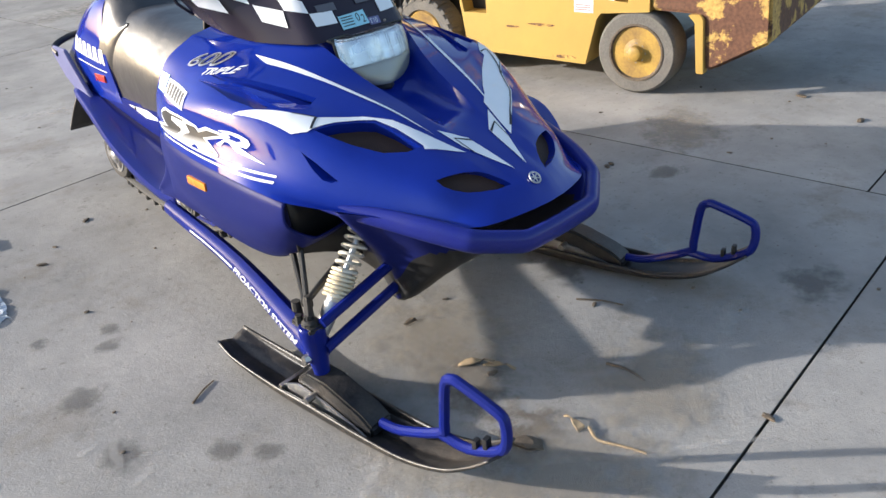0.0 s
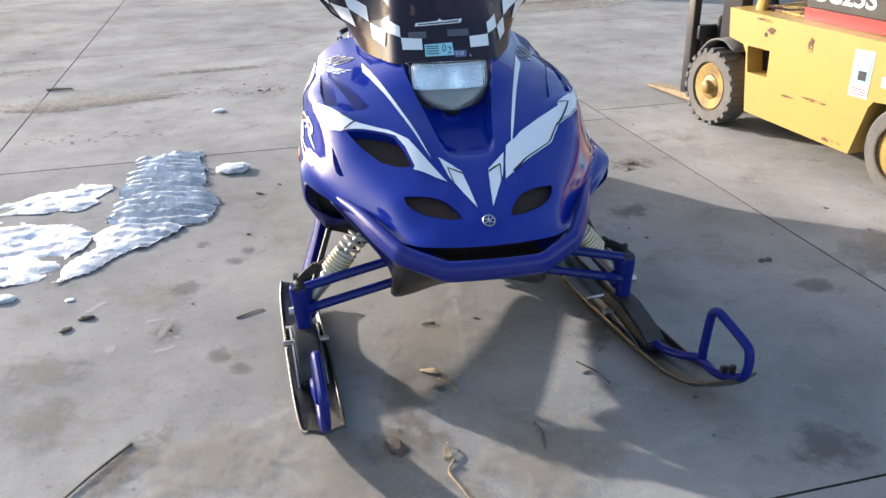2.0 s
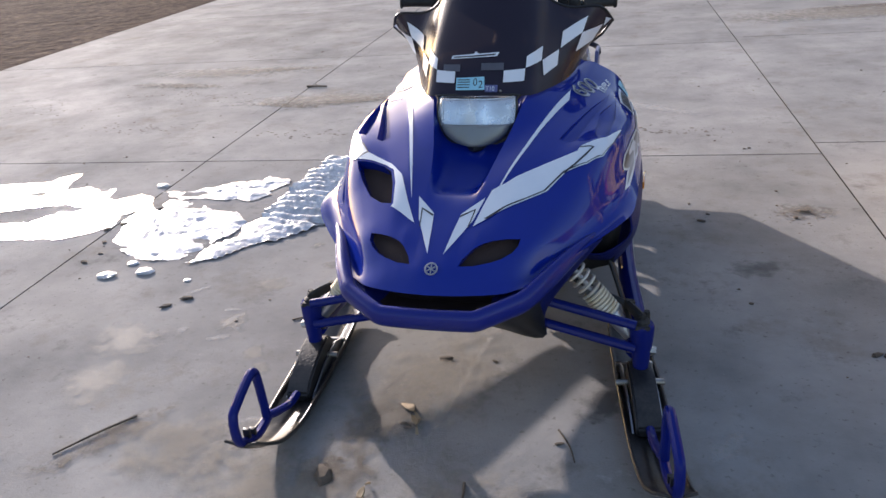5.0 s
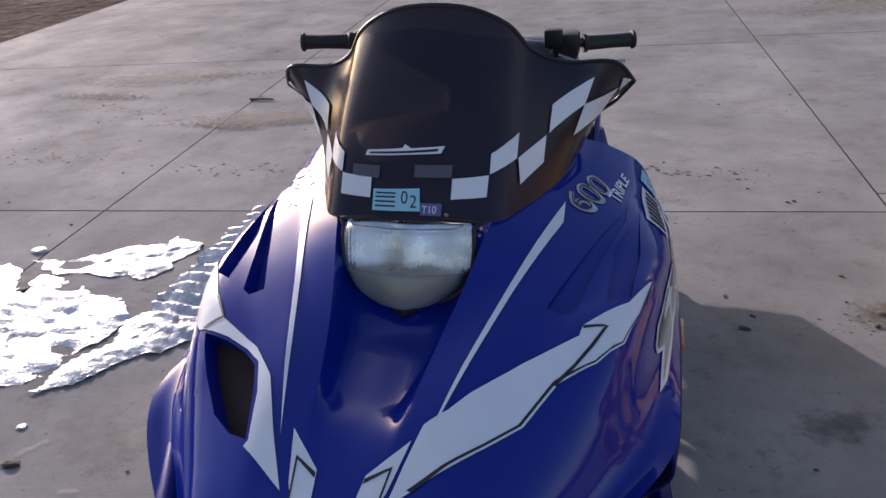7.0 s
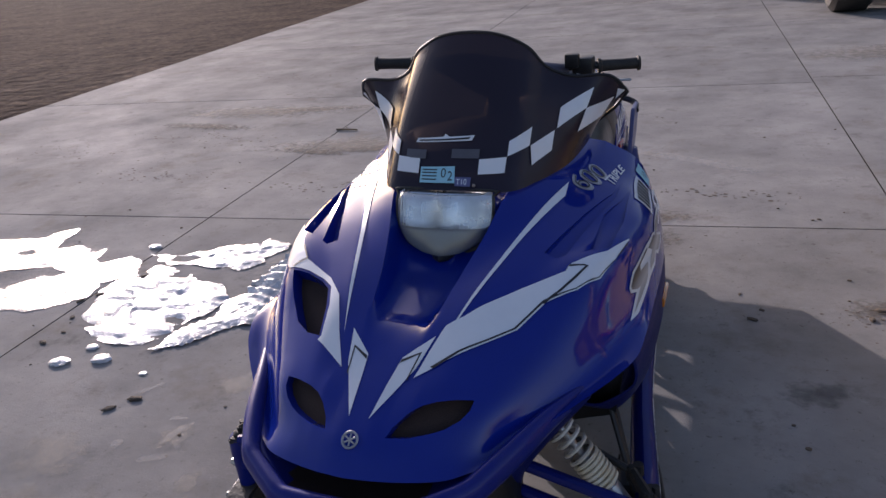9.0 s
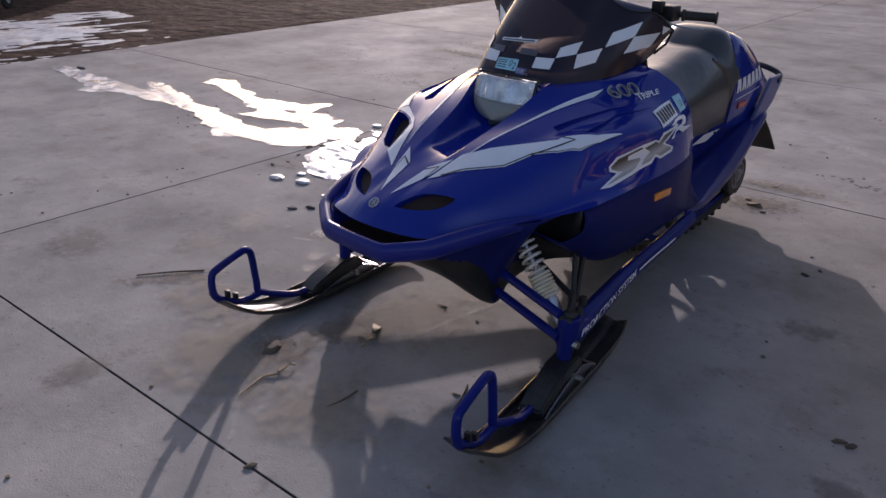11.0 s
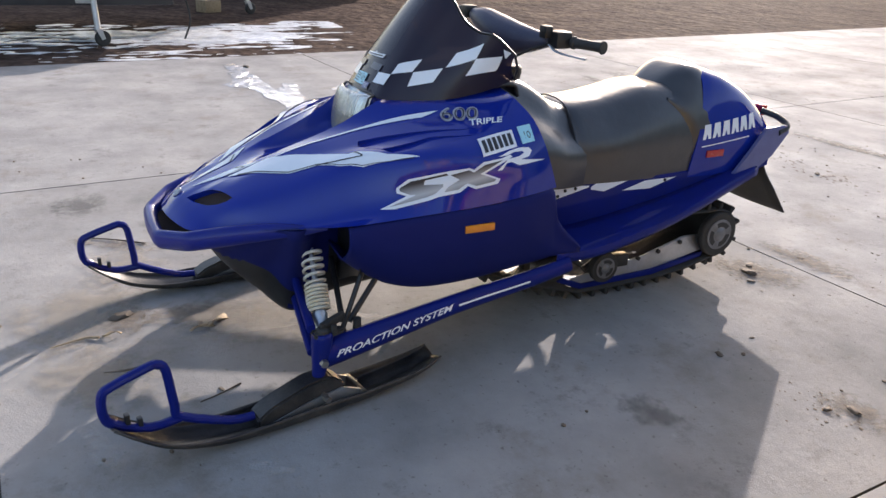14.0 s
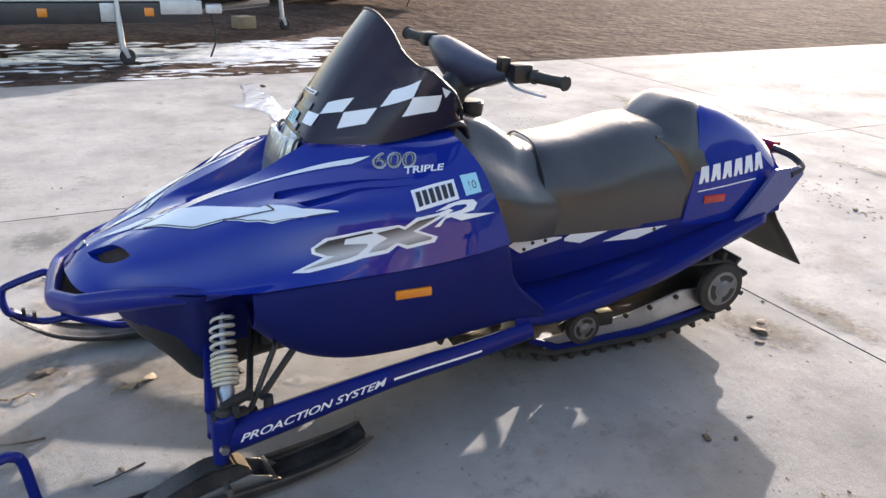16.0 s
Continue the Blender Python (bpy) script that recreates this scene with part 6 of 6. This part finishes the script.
SLUSH = [(-4.19, 1.93), (-4.0, 2.02), (-3.72, 1.86), (-3.55, 1.84), (-3.38, 1.81), (-3.04, 1.88), (-2.85, 2.06), (-2.73, 1.79), (-2.45, 1.83), (-2.35, 1.70), (-2.20, 1.80), (-2.12, 1.71), (-2.10, 1.62), (-2.0, 1.58), (-2.15, 1.47), (-2.11, 1.37), (-2.17, 1.29), (-2.24, 1.17),
         (-2.44, 1.12), (-2.58, 1.11), (-2.69, 1.02), (-2.79, 1.06), (-3.12, 1.16), (-3.55, 1.22), (-3.85, 1.17), (-4.30, 1.08), (-4.47, 0.93), (-4.70, 1.05), (-5.08, 1.09), (-5.49, 1.14), (-5.52, 1.23), (-4.55, 1.30), (-4.18, 1.30), (-4.45, 1.46),
         (-4.38, 1.54), (-3.84, 1.46), (-3.58, 1.36), (-3.35, 1.40), (-2.95, 1.33), (-2.75, 1.29), (-2.56, 1.31), (-2.54, 1.49), (-2.41, 1.53), (-2.57, 1.58), (-2.80, 1.48), (-3.05, 1.42), (-3.03, 1.54), (-3.42, 1.66), (-3.70, 1.74), (-4.11, 1.76)]
snow_sheet("slush_sheet", SLUSH, 0.007, 0.06, M["slush"], "thin forked sheet of wet white slush on concrete", 8, step=0.05, amp=0.05, gaps=1.25)


def chunk(name, at, size, mat, label, category, seed):
    bm = bmesh.new()
    bmesh.ops.create_icosphere(bm, subdivisions=2 if mat == M["leaf"] else 3, radius=1.0)
    for v in bm.verts:
        n1 = 1 + (0.5 if mat == M["leaf"] else 0.28) * noise.noise(v.co * 1.9 + Vector((seed, 0, 0))) + 0.15 * noise.noise(v.co * 5 + Vector((0, seed, 0)))
        v.co = Vector((v.co.x * n1 * size[0], v.co.y * n1 * size[1], max(-0.55, v.co.z) * n1 * size[2]))
    lo = min(v.co.z for v in bm.verts)
    for v in bm.verts:
        v.co.z -= lo
    ob = part(name, bm, mat, None, "", 14)
    ob.location = (at[0], at[1], 0.0)
    return tagged(ob, label, category)


for k, (x, y, s) in enumerate(((-0.865, 2.14, 0.072), (-1.04, 3.33, 0.036), (-2.17, 1.90, 0.03), (-1.70, 0.95, 0.022), (-1.59, 0.88, 0.034), (-1.35, 0.83, 0.014), (-1.745, 0.825, 0.034), (-0.96, 1.52, 0.03))):
    tagged(chunk("ice_chunk", (x, y), (s * 1.2, s * 0.95, s * 0.28), M["snow"], "small white lump of ice on concrete", "ice chunk", k * 3.1), group="ice chunks")

# remnants of snow on the dirt: a crust that shows only where it is thick enough
def remnants(x0, y0, wide, deep, nx, ny, seed, label):
    bm = bmesh.new()
    rows = []
    for i in range(nx + 1):
        x = x0 + wide * i / nx
        row = []
        for j in range(ny + 1):
            y = y0 + deep * j / ny
            h = 0.8 * noise.noise((x * 1.0, y * 0.55, seed)) + 0.9 * noise.noise((x * 7.5, y * 2.0, 1.1)) + 0.5 * noise.noise((x * 17, y * 7, 6.1))
            edge = min(1.0, 4 * i / nx, (nx - i) * 14 / nx, 6.5 * j / ny, 4.3 * (ny - j) / ny)
            if x > -6.6 and y > 1.0:
                edge -= (y - 1.0) * 0.6
            row.append((x, y, -0.045 + 0.022 * max(-0.6, min(0.9, h + 0.13 - 0.6 * (1 - edge)))))
        rows.append(row)
    grid(bm, rows)
    return tagged(part("snow_remnants", bm, M["snow"], None, "", 60), label, "snow", kind="stuff")


remnants(-9.3, -1.9, 3.25, 5.2, 100, 130, 3.3, "scattered streaks of leftover snow on the dirt")


# ---- stains, scuffs and litter on the slabs ----
def stain(name, at, size, turn, mat, label, z=0.0015):
    bm = bmesh.new()
    vs = [bm.verts.new((size[0] * math.cos(2 * math.pi * k / 24), size[1] * math.sin(2 * math.pi * k / 24), 0)) for k in range(24)]
    bm.faces.new(vs)
    ob = part(name, bm, mat)
    ob.matrix_basis = pose(at[0], at[1], z, 0, 0, turn)
    return tagged(ob, label, "stain", kind="stuff")


SPOTS = ((-0.95, 0.85, 0.09), (-0.98, 0.53, 0.08), (-0.79, 0.35, 0.06), (-0.72, 0.26, 0.05), (-0.78, 1.04, 0.06), (-0.93, 1.23, 0.05), (-0.74, 1.12, 0.05), (-1.31, 0.36, 0.16), (0.82, -0.40, 0.14), (0.42, 0.24, 0.12), (-1.25, 0.1, 0.15),
         (1.3, 0.4, 0.1), (0.9, 1.2, 0.12), (-0.6, -0.7, 0.12), (0.5, -0.9, 0.15), (-1.6, -0.3, 0.2))
for k, (x, y, s) in enumerate(SPOTS):
    stain("damp_stain", (x, y), (s * 1.15, s * 0.85), k * 47, M["stain"], "dark damp spot on the concrete", 0.0012 + 0.0001 * k)
for k, (x, y, a, b, r) in enumerate(((-0.98, 0.55, 0.10, 0.022, 75), (-0.97, 0.42, 0.07, 0.03, 20), (-1.14, 0.46, 0.06, 0.03, 120), (-1.03, 0.62, 0.05, 0.02, 10), (-0.92, 0.48, 0.05, 0.018, 140), (-0.02, 0.32, 0.4, 0.015, 84), (0.02, 0.62, 0.12, 0.05, 70), (-0.10, -0.45, 0.35, 0.018, -40),
                                     (-1.25, 0.75, 0.08, 0.02, 50), (-0.6, 0.0, 0.10, 0.03, 30), (0.5, -0.3, 0.14, 0.07, 15), (0.75, 0.1, 0.10, 0.05, 60), (2.2, 6.8, 1.2, 0.2, 20), (0.3, 3.6, 0.7, 0.1, -30))):
    stain("pale_scuff", (x, y), (a, b * 0.8), r, M["chalk"], "pale chalky scuff on the concrete", 0.0032 + 0.0001 * k)
for k, (x, y, a, b, r) in enumerate(((-1.75, 3.75, 0.42, 0.07, 12), (-2.2, 3.62, 0.30, 0.06, -8), (-2.9, 4.9, 0.5, 0.08, 10), (-3.6, 4.3, 0.5, 0.09, -5), (-1.2, 4.6, 0.5, 0.07, 8), (-0.2, 0.08, 0.26, 0.10, 70), (-0.27, -0.19, 0.12, 0.07, 10), (0.22, 2.32, 0.2, 0.12, 30), (1.14, 1.79, 0.12, 0.08, 0), (-1.0, -0.16, 0.2, 0.05, 60), (2.6, 7.4, 0.9, 0.12, 12), (0.2, 2.63, 0.25, 0.08, 5))):
    stain("silt_patch", (x, y), (a * 1.3, b * 1.3), r, M["silt"], "brown silt dried on the concrete", 0.0046 + 0.0001 * k)

for k, (x, y, a, b, r) in enumerate(((-0.12, 0.25, 0.40, 0.30, 60), (-0.35, -0.35, 0.40, 0.28, -20), (0.10, -0.30, 0.30, 0.22, 30), (-0.75, -0.15, 0.3, 0.2, 10), (1.75, 0.6, 0.4, 0.25, 40), (2.2, 7.0, 1.5, 0.5, 10), (-2.0, 3.8, 0.9, 0.25, 8), (-3.4, 4.8, 1.0, 0.3, 5))):
    stain("dust_film", (x, y), (a, b), r, M["dust"], "thin film of tan dust on the concrete", 0.0064 + 0.0001 * k)


def twig(pts, r, mat, label, name="twig"):
    bm = bmesh.new()
    tube(bm, [(x, y, z + r) for x, y, z in pts], [r * (1 - 0.5 * k / len(pts)) for k in range(len(pts))], 6, 3)
    return tagged(part(name, bm, mat), label, "twig", group="litter on the slabs")


twig([(-0.15, -0.28, 0.004), (-0.17, -0.32, 0.0), (-0.15, -0.38, 0.001), (-0.135, -0.43, 0.0)], 0.0045, M["wood"], "pale crooked twig lying on concrete")
twig([(-0.75, 0.58, 0), (-0.70, 0.61, 0.001), (-0.66, 0.625, 0)], 0.003, M["leaf"], "thin dark twig lying on concrete")
twig([(0.30, 0.10, 0), (0.34, 0.03, 0.002), (0.36, -0.03, 0)], 0.003, M["leaf"], "thin dark twig lying on concrete")
twig([(0.09, -0.16, 0), (0.10, -0.22, 0.002), (0.09, -0.28, 0)], 0.004, M["leaf"], "thin dark twig lying on concrete")
twig([(-2.324, 4.206, 0), (-2.23, 4.20, 0.002), (-2.145, 4.2, 0)], 0.009, M["leaf"], "dark straight stick lying on concrete", "stick")
twig([(-0.98, -0.05, 0), (-1.05, -0.15, 0.002), (-1.12, -0.26, 0)], 0.004, M["leaf"], "thin dark twig lying on concrete")


def bark(at, size, turn, label):
    bm = bmesh.new()
    loft(bm, [[(-size[0], -size[1] * w, 0.001 + 0.006 * w), (-size[0] * 0.3, -size[1] * w * 0.9, 0.010), (size[0] * 0.4, size[1] * w * 0.1, 0.012), (size[0], size[1] * w * 0.4, 0.002)] for w in (-1.0, -0.2, 0.5, 1.0)], 3, 3)
    ob = part("bark_piece", bm, M["wood"], None, "", 40, 0.004)
    ob.matrix_basis = pose(at[0], at[1], 0.004, 0, 0, turn)
    return tagged(ob, label, "bark", group="litter on the slabs")


bark((-0.135, 0.11), (0.05, 0.016), -50, "broken tan piece of bark on concrete")
bark((-0.105, 0.05), (0.045, 0.012), -70, "broken tan piece of bark on concrete")
bark((-0.16, -0.24), (0.03, 0.010), 80, "curled brown piece of bark on concrete")
for k, (x, y, s) in enumerate(((-0.11, 0.41, 0.026), (-0.29, -0.20, 0.045), (-0.45, 2.02, 0.022), (-0.72, 1.77, 0.02), (2.46, 0.37, 0.03), (2.27, 0.02, 0.03), (1.85, 0.66, 0.018), (1.21, 0.63, 0.02), (0.05, 0.42, 0.012), (0.16, -0.58, 0.02), (-1.26, 0.68, 0.03),
                               (-0.63, 1.88, 0.014), (-1.31, 0.61, 0.024), (-1.95, 0.94, 0.022), (-2.09, 1.29, 0.024), (-2.04, 1.36, 0.026), (-2.0, 1.15, 0.020), (-1.98, 1.57, 0.022), (0.71, 1.65, 0.022), (0.66, 1.85, 0.012), (0.21, 2.28, 0.04), (0.15, 2.34, 0.03), (0.28, 2.22, 0.02), (1.14, 1.79, 0.03), (1.10, 1.72, 0.02), (-5.31, 1.3, 0.05), (-0.8, 3.83, 0.03),
                               (0.17, 2.63, 0.018), (-0.14, 0.05, 0.02), (-0.3, -0.21, 0.02), (0.31, 0.04, 0.014), (0.74, 1.73, 0.014), (1.24, 0.63, 0.02), (-1.93, 1.03, 0.014), (1.62, 0.30, 0.014), (2.35, 0.85, 0.014), (1.75, 1.05, 0.012), (2.9, 8.2, 0.12))):
    ob = chunk("dirt_clod", (x, y), (s * 0.95, s * 0.5, s * 0.22), M["leaf"], "dark clod of dirt and leaf litter on concrete", "dirt clod", k * 2.3)
    tagged(ob, group="litter on the slabs")
    ob.rotation_euler.z = k * 1.9
# fine crumbs
bm = bmesh.new()
rng = random.Random(9)
for k in range(420):
    x, y = rng.uniform(-3.5, 2.6), rng.uniform(-1.2, 5.0)
    if noise.noise((x * 1.4, y * 1.4, 7.7)) < -0.05:
        continue
    s = rng.uniform(0.0025, 0.008)
    vs = bmesh.ops.create_icosphere(bm, subdivisions=1, radius=s)["verts"]
    for v in vs:
        v.co = Vector((v.co.x * 1.3 + x, v.co.y + y, v.co.z * 0.5 + s * 0.4))
for x0, y0, a, b in ((-2.3, 3.7, 0.45, 0.08), (-3.4, 4.0, 0.6, 0.10), (-1.2, 3.9, 0.4, 0.06), (-0.8, 3.83, 0.3, 0.06), (-3.2, 3.0, 0.5, 0.10), (-4.3, 3.5, 0.5, 0.12), (-1.7, 2.9, 0.3, 0.06), (-2.9, 5.6, 0.7, 0.12), (-4.0, 6.4, 0.7, 0.12), (0.6, 3.0, 0.3, 0.05), (1.1, 1.75, 0.12, 0.07), (0.2, 2.3, 0.16, 0.1)):
    for k in range(46):
        x, y = rng.gauss(x0, a * 0.6), rng.gauss(y0, b * 0.9)
        s = rng.uniform(0.002, 0.008) * (1.0 if y0 > 2.8 else 0.6)
        vs = bmesh.ops.create_icosphere(bm, subdivisions=1, radius=s)["verts"]
        for v in vs:
            v.co = Vector((v.co.x * 1.9 + x, v.co.y * rng.uniform(0.8, 1.2) + y, v.co.z * 0.22 + s * 0.2))
tagged(part("crumbs", bm, M["leaf"]), "fine crumbs of dirt scattered on the concrete", "debris", kind="stuff")


# ---- yard behind ----
def castor_jack(at, height, lean, label):
    t = thing("trailer_jack", (at[0], at[1], -0.045), label, "trailer jack", "trailer jacks", False, 20)
    bm = bmesh.new()
    tube(bm, [(0, 0, 0.20), (lean, 0, height)], 0.026, 12)
    tube(bm, [(0, 0, 0.17), (lean * 0.3, 0, 0.52)], 0.032, 12)
    part("jack_tube", bm, M["galv"], t, "galvanised jack tube")
    bm = bmesh.new()
    turned(bm, [(-0.026, 0.03), (-0.026, 0.076), (-0.018, 0.084), (0.018, 0.084), (0.026, 0.076), (0.026, 0.03)], 28, Matrix.Translation((0, 0.04, 0.084)))
    part("castor_wheel", bm, M["rubber"], t, "black castor wheel")
    bm = bmesh.new()
    slab_poly(bm, [(0.03, 0.19), (-0.04, 0.19), (0.02, 0.07), (0.06, 0.08)], -0.038, -0.031, "x")
    slab_poly(bm, [(0.03, 0.19), (-0.04, 0.19), (0.02, 0.07), (0.06, 0.08)], 0.031, 0.038, "x")
    part("castor_fork", bm, M["galv"], t, "galvanised castor fork")


castor_jack((-7.22, 0.10), 1.6, -0.12, "white-grey trailer jack with castor wheel on dirt")
castor_jack((-10.2, 2.36), 1.6, -0.10, "white-grey trailer jack with castor wheel on dirt")
castor_jack((-16.8, 6.4), 1.6, -0.05, "white-grey trailer jack with castor wheel on dirt")

bm = bmesh.new()
box(bm, -0.13, 0.13, -0.14, 0.14, 0, 0.18, 0.012)
blk = part("wood_block", bm, M["wood"])
blk.matrix_basis = pose(-10.55, 1.83, -0.045, 0, 0, 25)
tagged(blk, "squared tan timber block standing on dirt", "wood block")


def trailer(at, turn, size, colour, label, wheels, lamps, marks):
    L, W, H = size
    t = thing("trailer", (*at, -0.045), label, "trailer", "parked trailers", False, turn)
    bm = bmesh.new()
    box(bm, -L / 2, L / 2, -W / 2, W / 2, 0.62, H, 0.03)
    body = part("body", bm, colour, t, "dark enclosed trailer body")
    bm = bmesh.new()
    box(bm, -L / 2 - 0.02, L / 2 + 0.02, -W / 2 - 0.03, -W / 2, 0.42, 0.64, 0.01)
    part("skirt", bm, M["trailer"], t, "dark lower frame rail")
    bm = bmesh.new()
    box(bm, -L / 2, L / 2, -W / 2 - 0.045, -W / 2 - 0.005, 0.655, 0.672, 0.004)
    part("rub_strip", bm, M["galv"], t, "pale metal rub strip")
    bm = bmesh.new()
    box(bm, -L / 2, L / 2, -W / 2 + 0.02, W / 2, 0.48, 0.62, 0.01)
    part("chassis", bm, M["black"], t, "black chassis")
    for x in wheels:
        for y in (W / 2 - 0.65, W / 2 - 0.15):
            bm = bmesh.new()
            turned(bm, [(-0.1, 0.2), (-0.1, 0.30), (-0.07, 0.33), (0.07, 0.33), (0.1, 0.30), (0.1, 0.2)], 28, Matrix.Translation((x, y, 0.33)) @ Matrix.Rotation(radians(90), 4, "Z"))
            w = part("wheel", bm, M["rubber"], t, "black trailer tyre")
            bm = bmesh.new()
            turned(bm, [(-0.105, 0.2), (-0.09, 0.15), (0.09, 0.15), (0.105, 0.2)], 20, Matrix.Translation((x, y, 0.33)) @ Matrix.Rotation(radians(90), 4, "Z"))
            part("rim", bm, M["black"], w, "dark rim")
    for x in lamps:
        bm = bmesh.new()
        box(bm, x - 0.05, x + 0.05, -W / 2 - 0.05, -W / 2 - 0.03, 0.495, 0.585, 0.008)
        part("side_lamp", bm, M["orange"], t, "amber side lamp")
    bm = bmesh.new()
    tube(bm, [(L / 2, -0.8, 0.55), (L / 2 + 0.9, 0, 0.55), (L / 2, 0.8, 0.55)], 0.05, 8)
    part("drawbar", bm, M["trailer"], t, "dark steel drawbar")
    bm = bmesh.new()
    slab_poly(bm, [(L / 2, -W / 2 + 0.01), (L / 2 + 0.85, -W / 2 + 0.35), (L / 2 + 0.95, -W / 2 + 0.55), (L / 2 + 0.95, W / 2 - 0.55), (L / 2, W / 2 - 0.01)], 0.70, H - 0.01, "z", 0.02)
    part("nose", bm, colour, t, "dark tapered trailer nose")
    bm = bmesh.new()
    box(bm, L / 2 - 0.38, L / 2 + 0.06, -W / 2 - 0.06, -W / 2 - 0.032, 0.515, 0.66, 0.006)
    part("end_plate", bm, M["galv"], t, "pale metal plate at the trailer end")
    bm = bmesh.new()
    box(bm, L / 2 + 0.10, L / 2 + 0.28, -W / 2 - 0.04, -W / 2 + 0.15, 0.52, 0.62, 0.02)
    part("winch_bracket", bm, M["galv"], t, "pale metal bracket")
    bm = bmesh.new()
    tube(bm, [(L / 2 + 0.16, -W / 2 + 0.1, 0.50), (L / 2 + 0.20, -W / 2 + 0.06, 0.25), (L / 2 + 0.12, -W / 2 + 0.05, 0.03)], 0.012, 6, 3)
    part("hanging_cable", bm, M["rubber"], t, "thin black hanging cable")
    bm = bmesh.new()
    box(bm, L / 2 - 1.0, L / 2 - 0.80, -W / 2 - 0.06, -W / 2 - 0.035, 0.44, 0.64, 0.012)
    part("marker_plate", bm, M["galv"], t, "pale square plate")
    for x in marks:
        bm = bmesh.new()
        slab_poly(bm, [(x, 0.46), (x + 0.080, 0.46), (x + 0.075, 0.55), (x + 0.01, 0.55)] if x < 1.0 else [(x, 0.70), (x + 0.075, 0.70), (x + 0.07, 0.79), (x + 0.01, 0.79)], -W / 2 - 0.036, -W / 2 - 0.030, "y")
        part("maker_block", bm, M["white"], body, "plain white block")
    return t


trailer((-8.52, -1.55), 88, (5.0, 2.1, 0.98), M["trailer"], "dark enclosed trailer parked on the dirt yard", (-1.7, -0.95), (2.0, 0.93), [1.30 + 0.1 * k for k in range(6)] + [-0.06 + 0.1 * k for k in range(5)])
trailer((-15.6, 3.9), 62, (4.4, 2.2, 2.3), M["trailer"], "dark enclosed trailer parked farther back on dirt", (-0.5, 0.45), (-0.97, 1.3), [])


def machine(at, turn, colour, label, tyre_r, name, category):
    t = thing(name, (*at, 0.0), label, category, "parked machines", False, turn)
    bm = bmesh.new()
    box(bm, -0.75, 0.75, 0.3, 3.2, tyre_r * 0.9, tyre_r * 0.9 + 1.1, 0.08)
    part("body", bm, colour, t, "dark machine body")
    bm = bmesh.new()
    box(bm, -0.6, 0.6, 0.2, 1.6, tyre_r * 0.9 + 1.1, tyre_r * 0.9 + 2.0, 0.1)
    part("cab", bm, M["black"], t, "dark cab")
    for x, y, r in ((-0.8, 0.55, tyre_r), (0.8, 0.55, tyre_r), (-0.75, 2.7, tyre_r * 0.75), (0.75, 2.7, tyre_r * 0.75)):
        bm = bmesh.new()
        turned(bm, [(-0.22, r * 0.55), (-0.22, r * 0.9), (-0.17, r), (0.17, r), (0.22, r * 0.9), (0.22, r * 0.55)], 32, Matrix.Translation((x, y, r)))
        w = part("wheel", bm, M["rubber"], t, "large black tyre")
        bm = bmesh.new()
        turned(bm, [(-0.225, r * 0.56), (-0.15, r * 0.5), (0.15, r * 0.5), (0.225, r * 0.56)], 24, Matrix.Translation((x, y, r)))
        part("rim", bm, M["trailer"], w, "dark rim")
    bm = bmesh.new()
    box(bm, -0.7, 0.7, 0.1, 0.3, tyre_r * 0.5, tyre_r * 0.5 + 0.25, 0.02)
    part("rear_bumper", bm, M["black"], t, "black rear bumper")


machine((2.45, 9.2), 4, M["black"], "dark tractor with large black tyres", 0.62, "tractor", "tractor")
machine((4.3, 10.6), 10, M["trailer"], "dark utility truck parked on the slab", 0.45, "utility_truck", "truck")
machine((-1.3, 13.4), -6, M["darkred"], "dark red machine with black tyres parked far off", 0.45, "loader", "loader")

# shed wall beyond the slab
bm = bmesh.new()
box(bm, 4.5, 24, 16.5, 22, -0.05, 4.2)
M["siding"] = material("pale green siding", (0.42, 0.46, 0.40), 0.5, 0, 0, (0.34, 0.38, 0.33), 2, 0.6)
shed = part("shed", bm, M["siding"])
tagged(shed, "pale green ribbed metal shed beyond the slab", "shed")
rib_bm = bmesh.new()
box(rib_bm, -0.03, 0.03, -0.03, 0.0, 0.0, 4.2, 0.01)
rib_me = bpy.data.meshes.new("siding_rib")
rib_bm.to_mesh(rib_me)
rib_bm.free()
rib_me.materials.append(M["siding"])
for k in range(64):
    o = new("siding_rib", rib_me)
    o.parent = shed
    o.location = (4.65 + 0.3 * k, 16.5, -0.04)
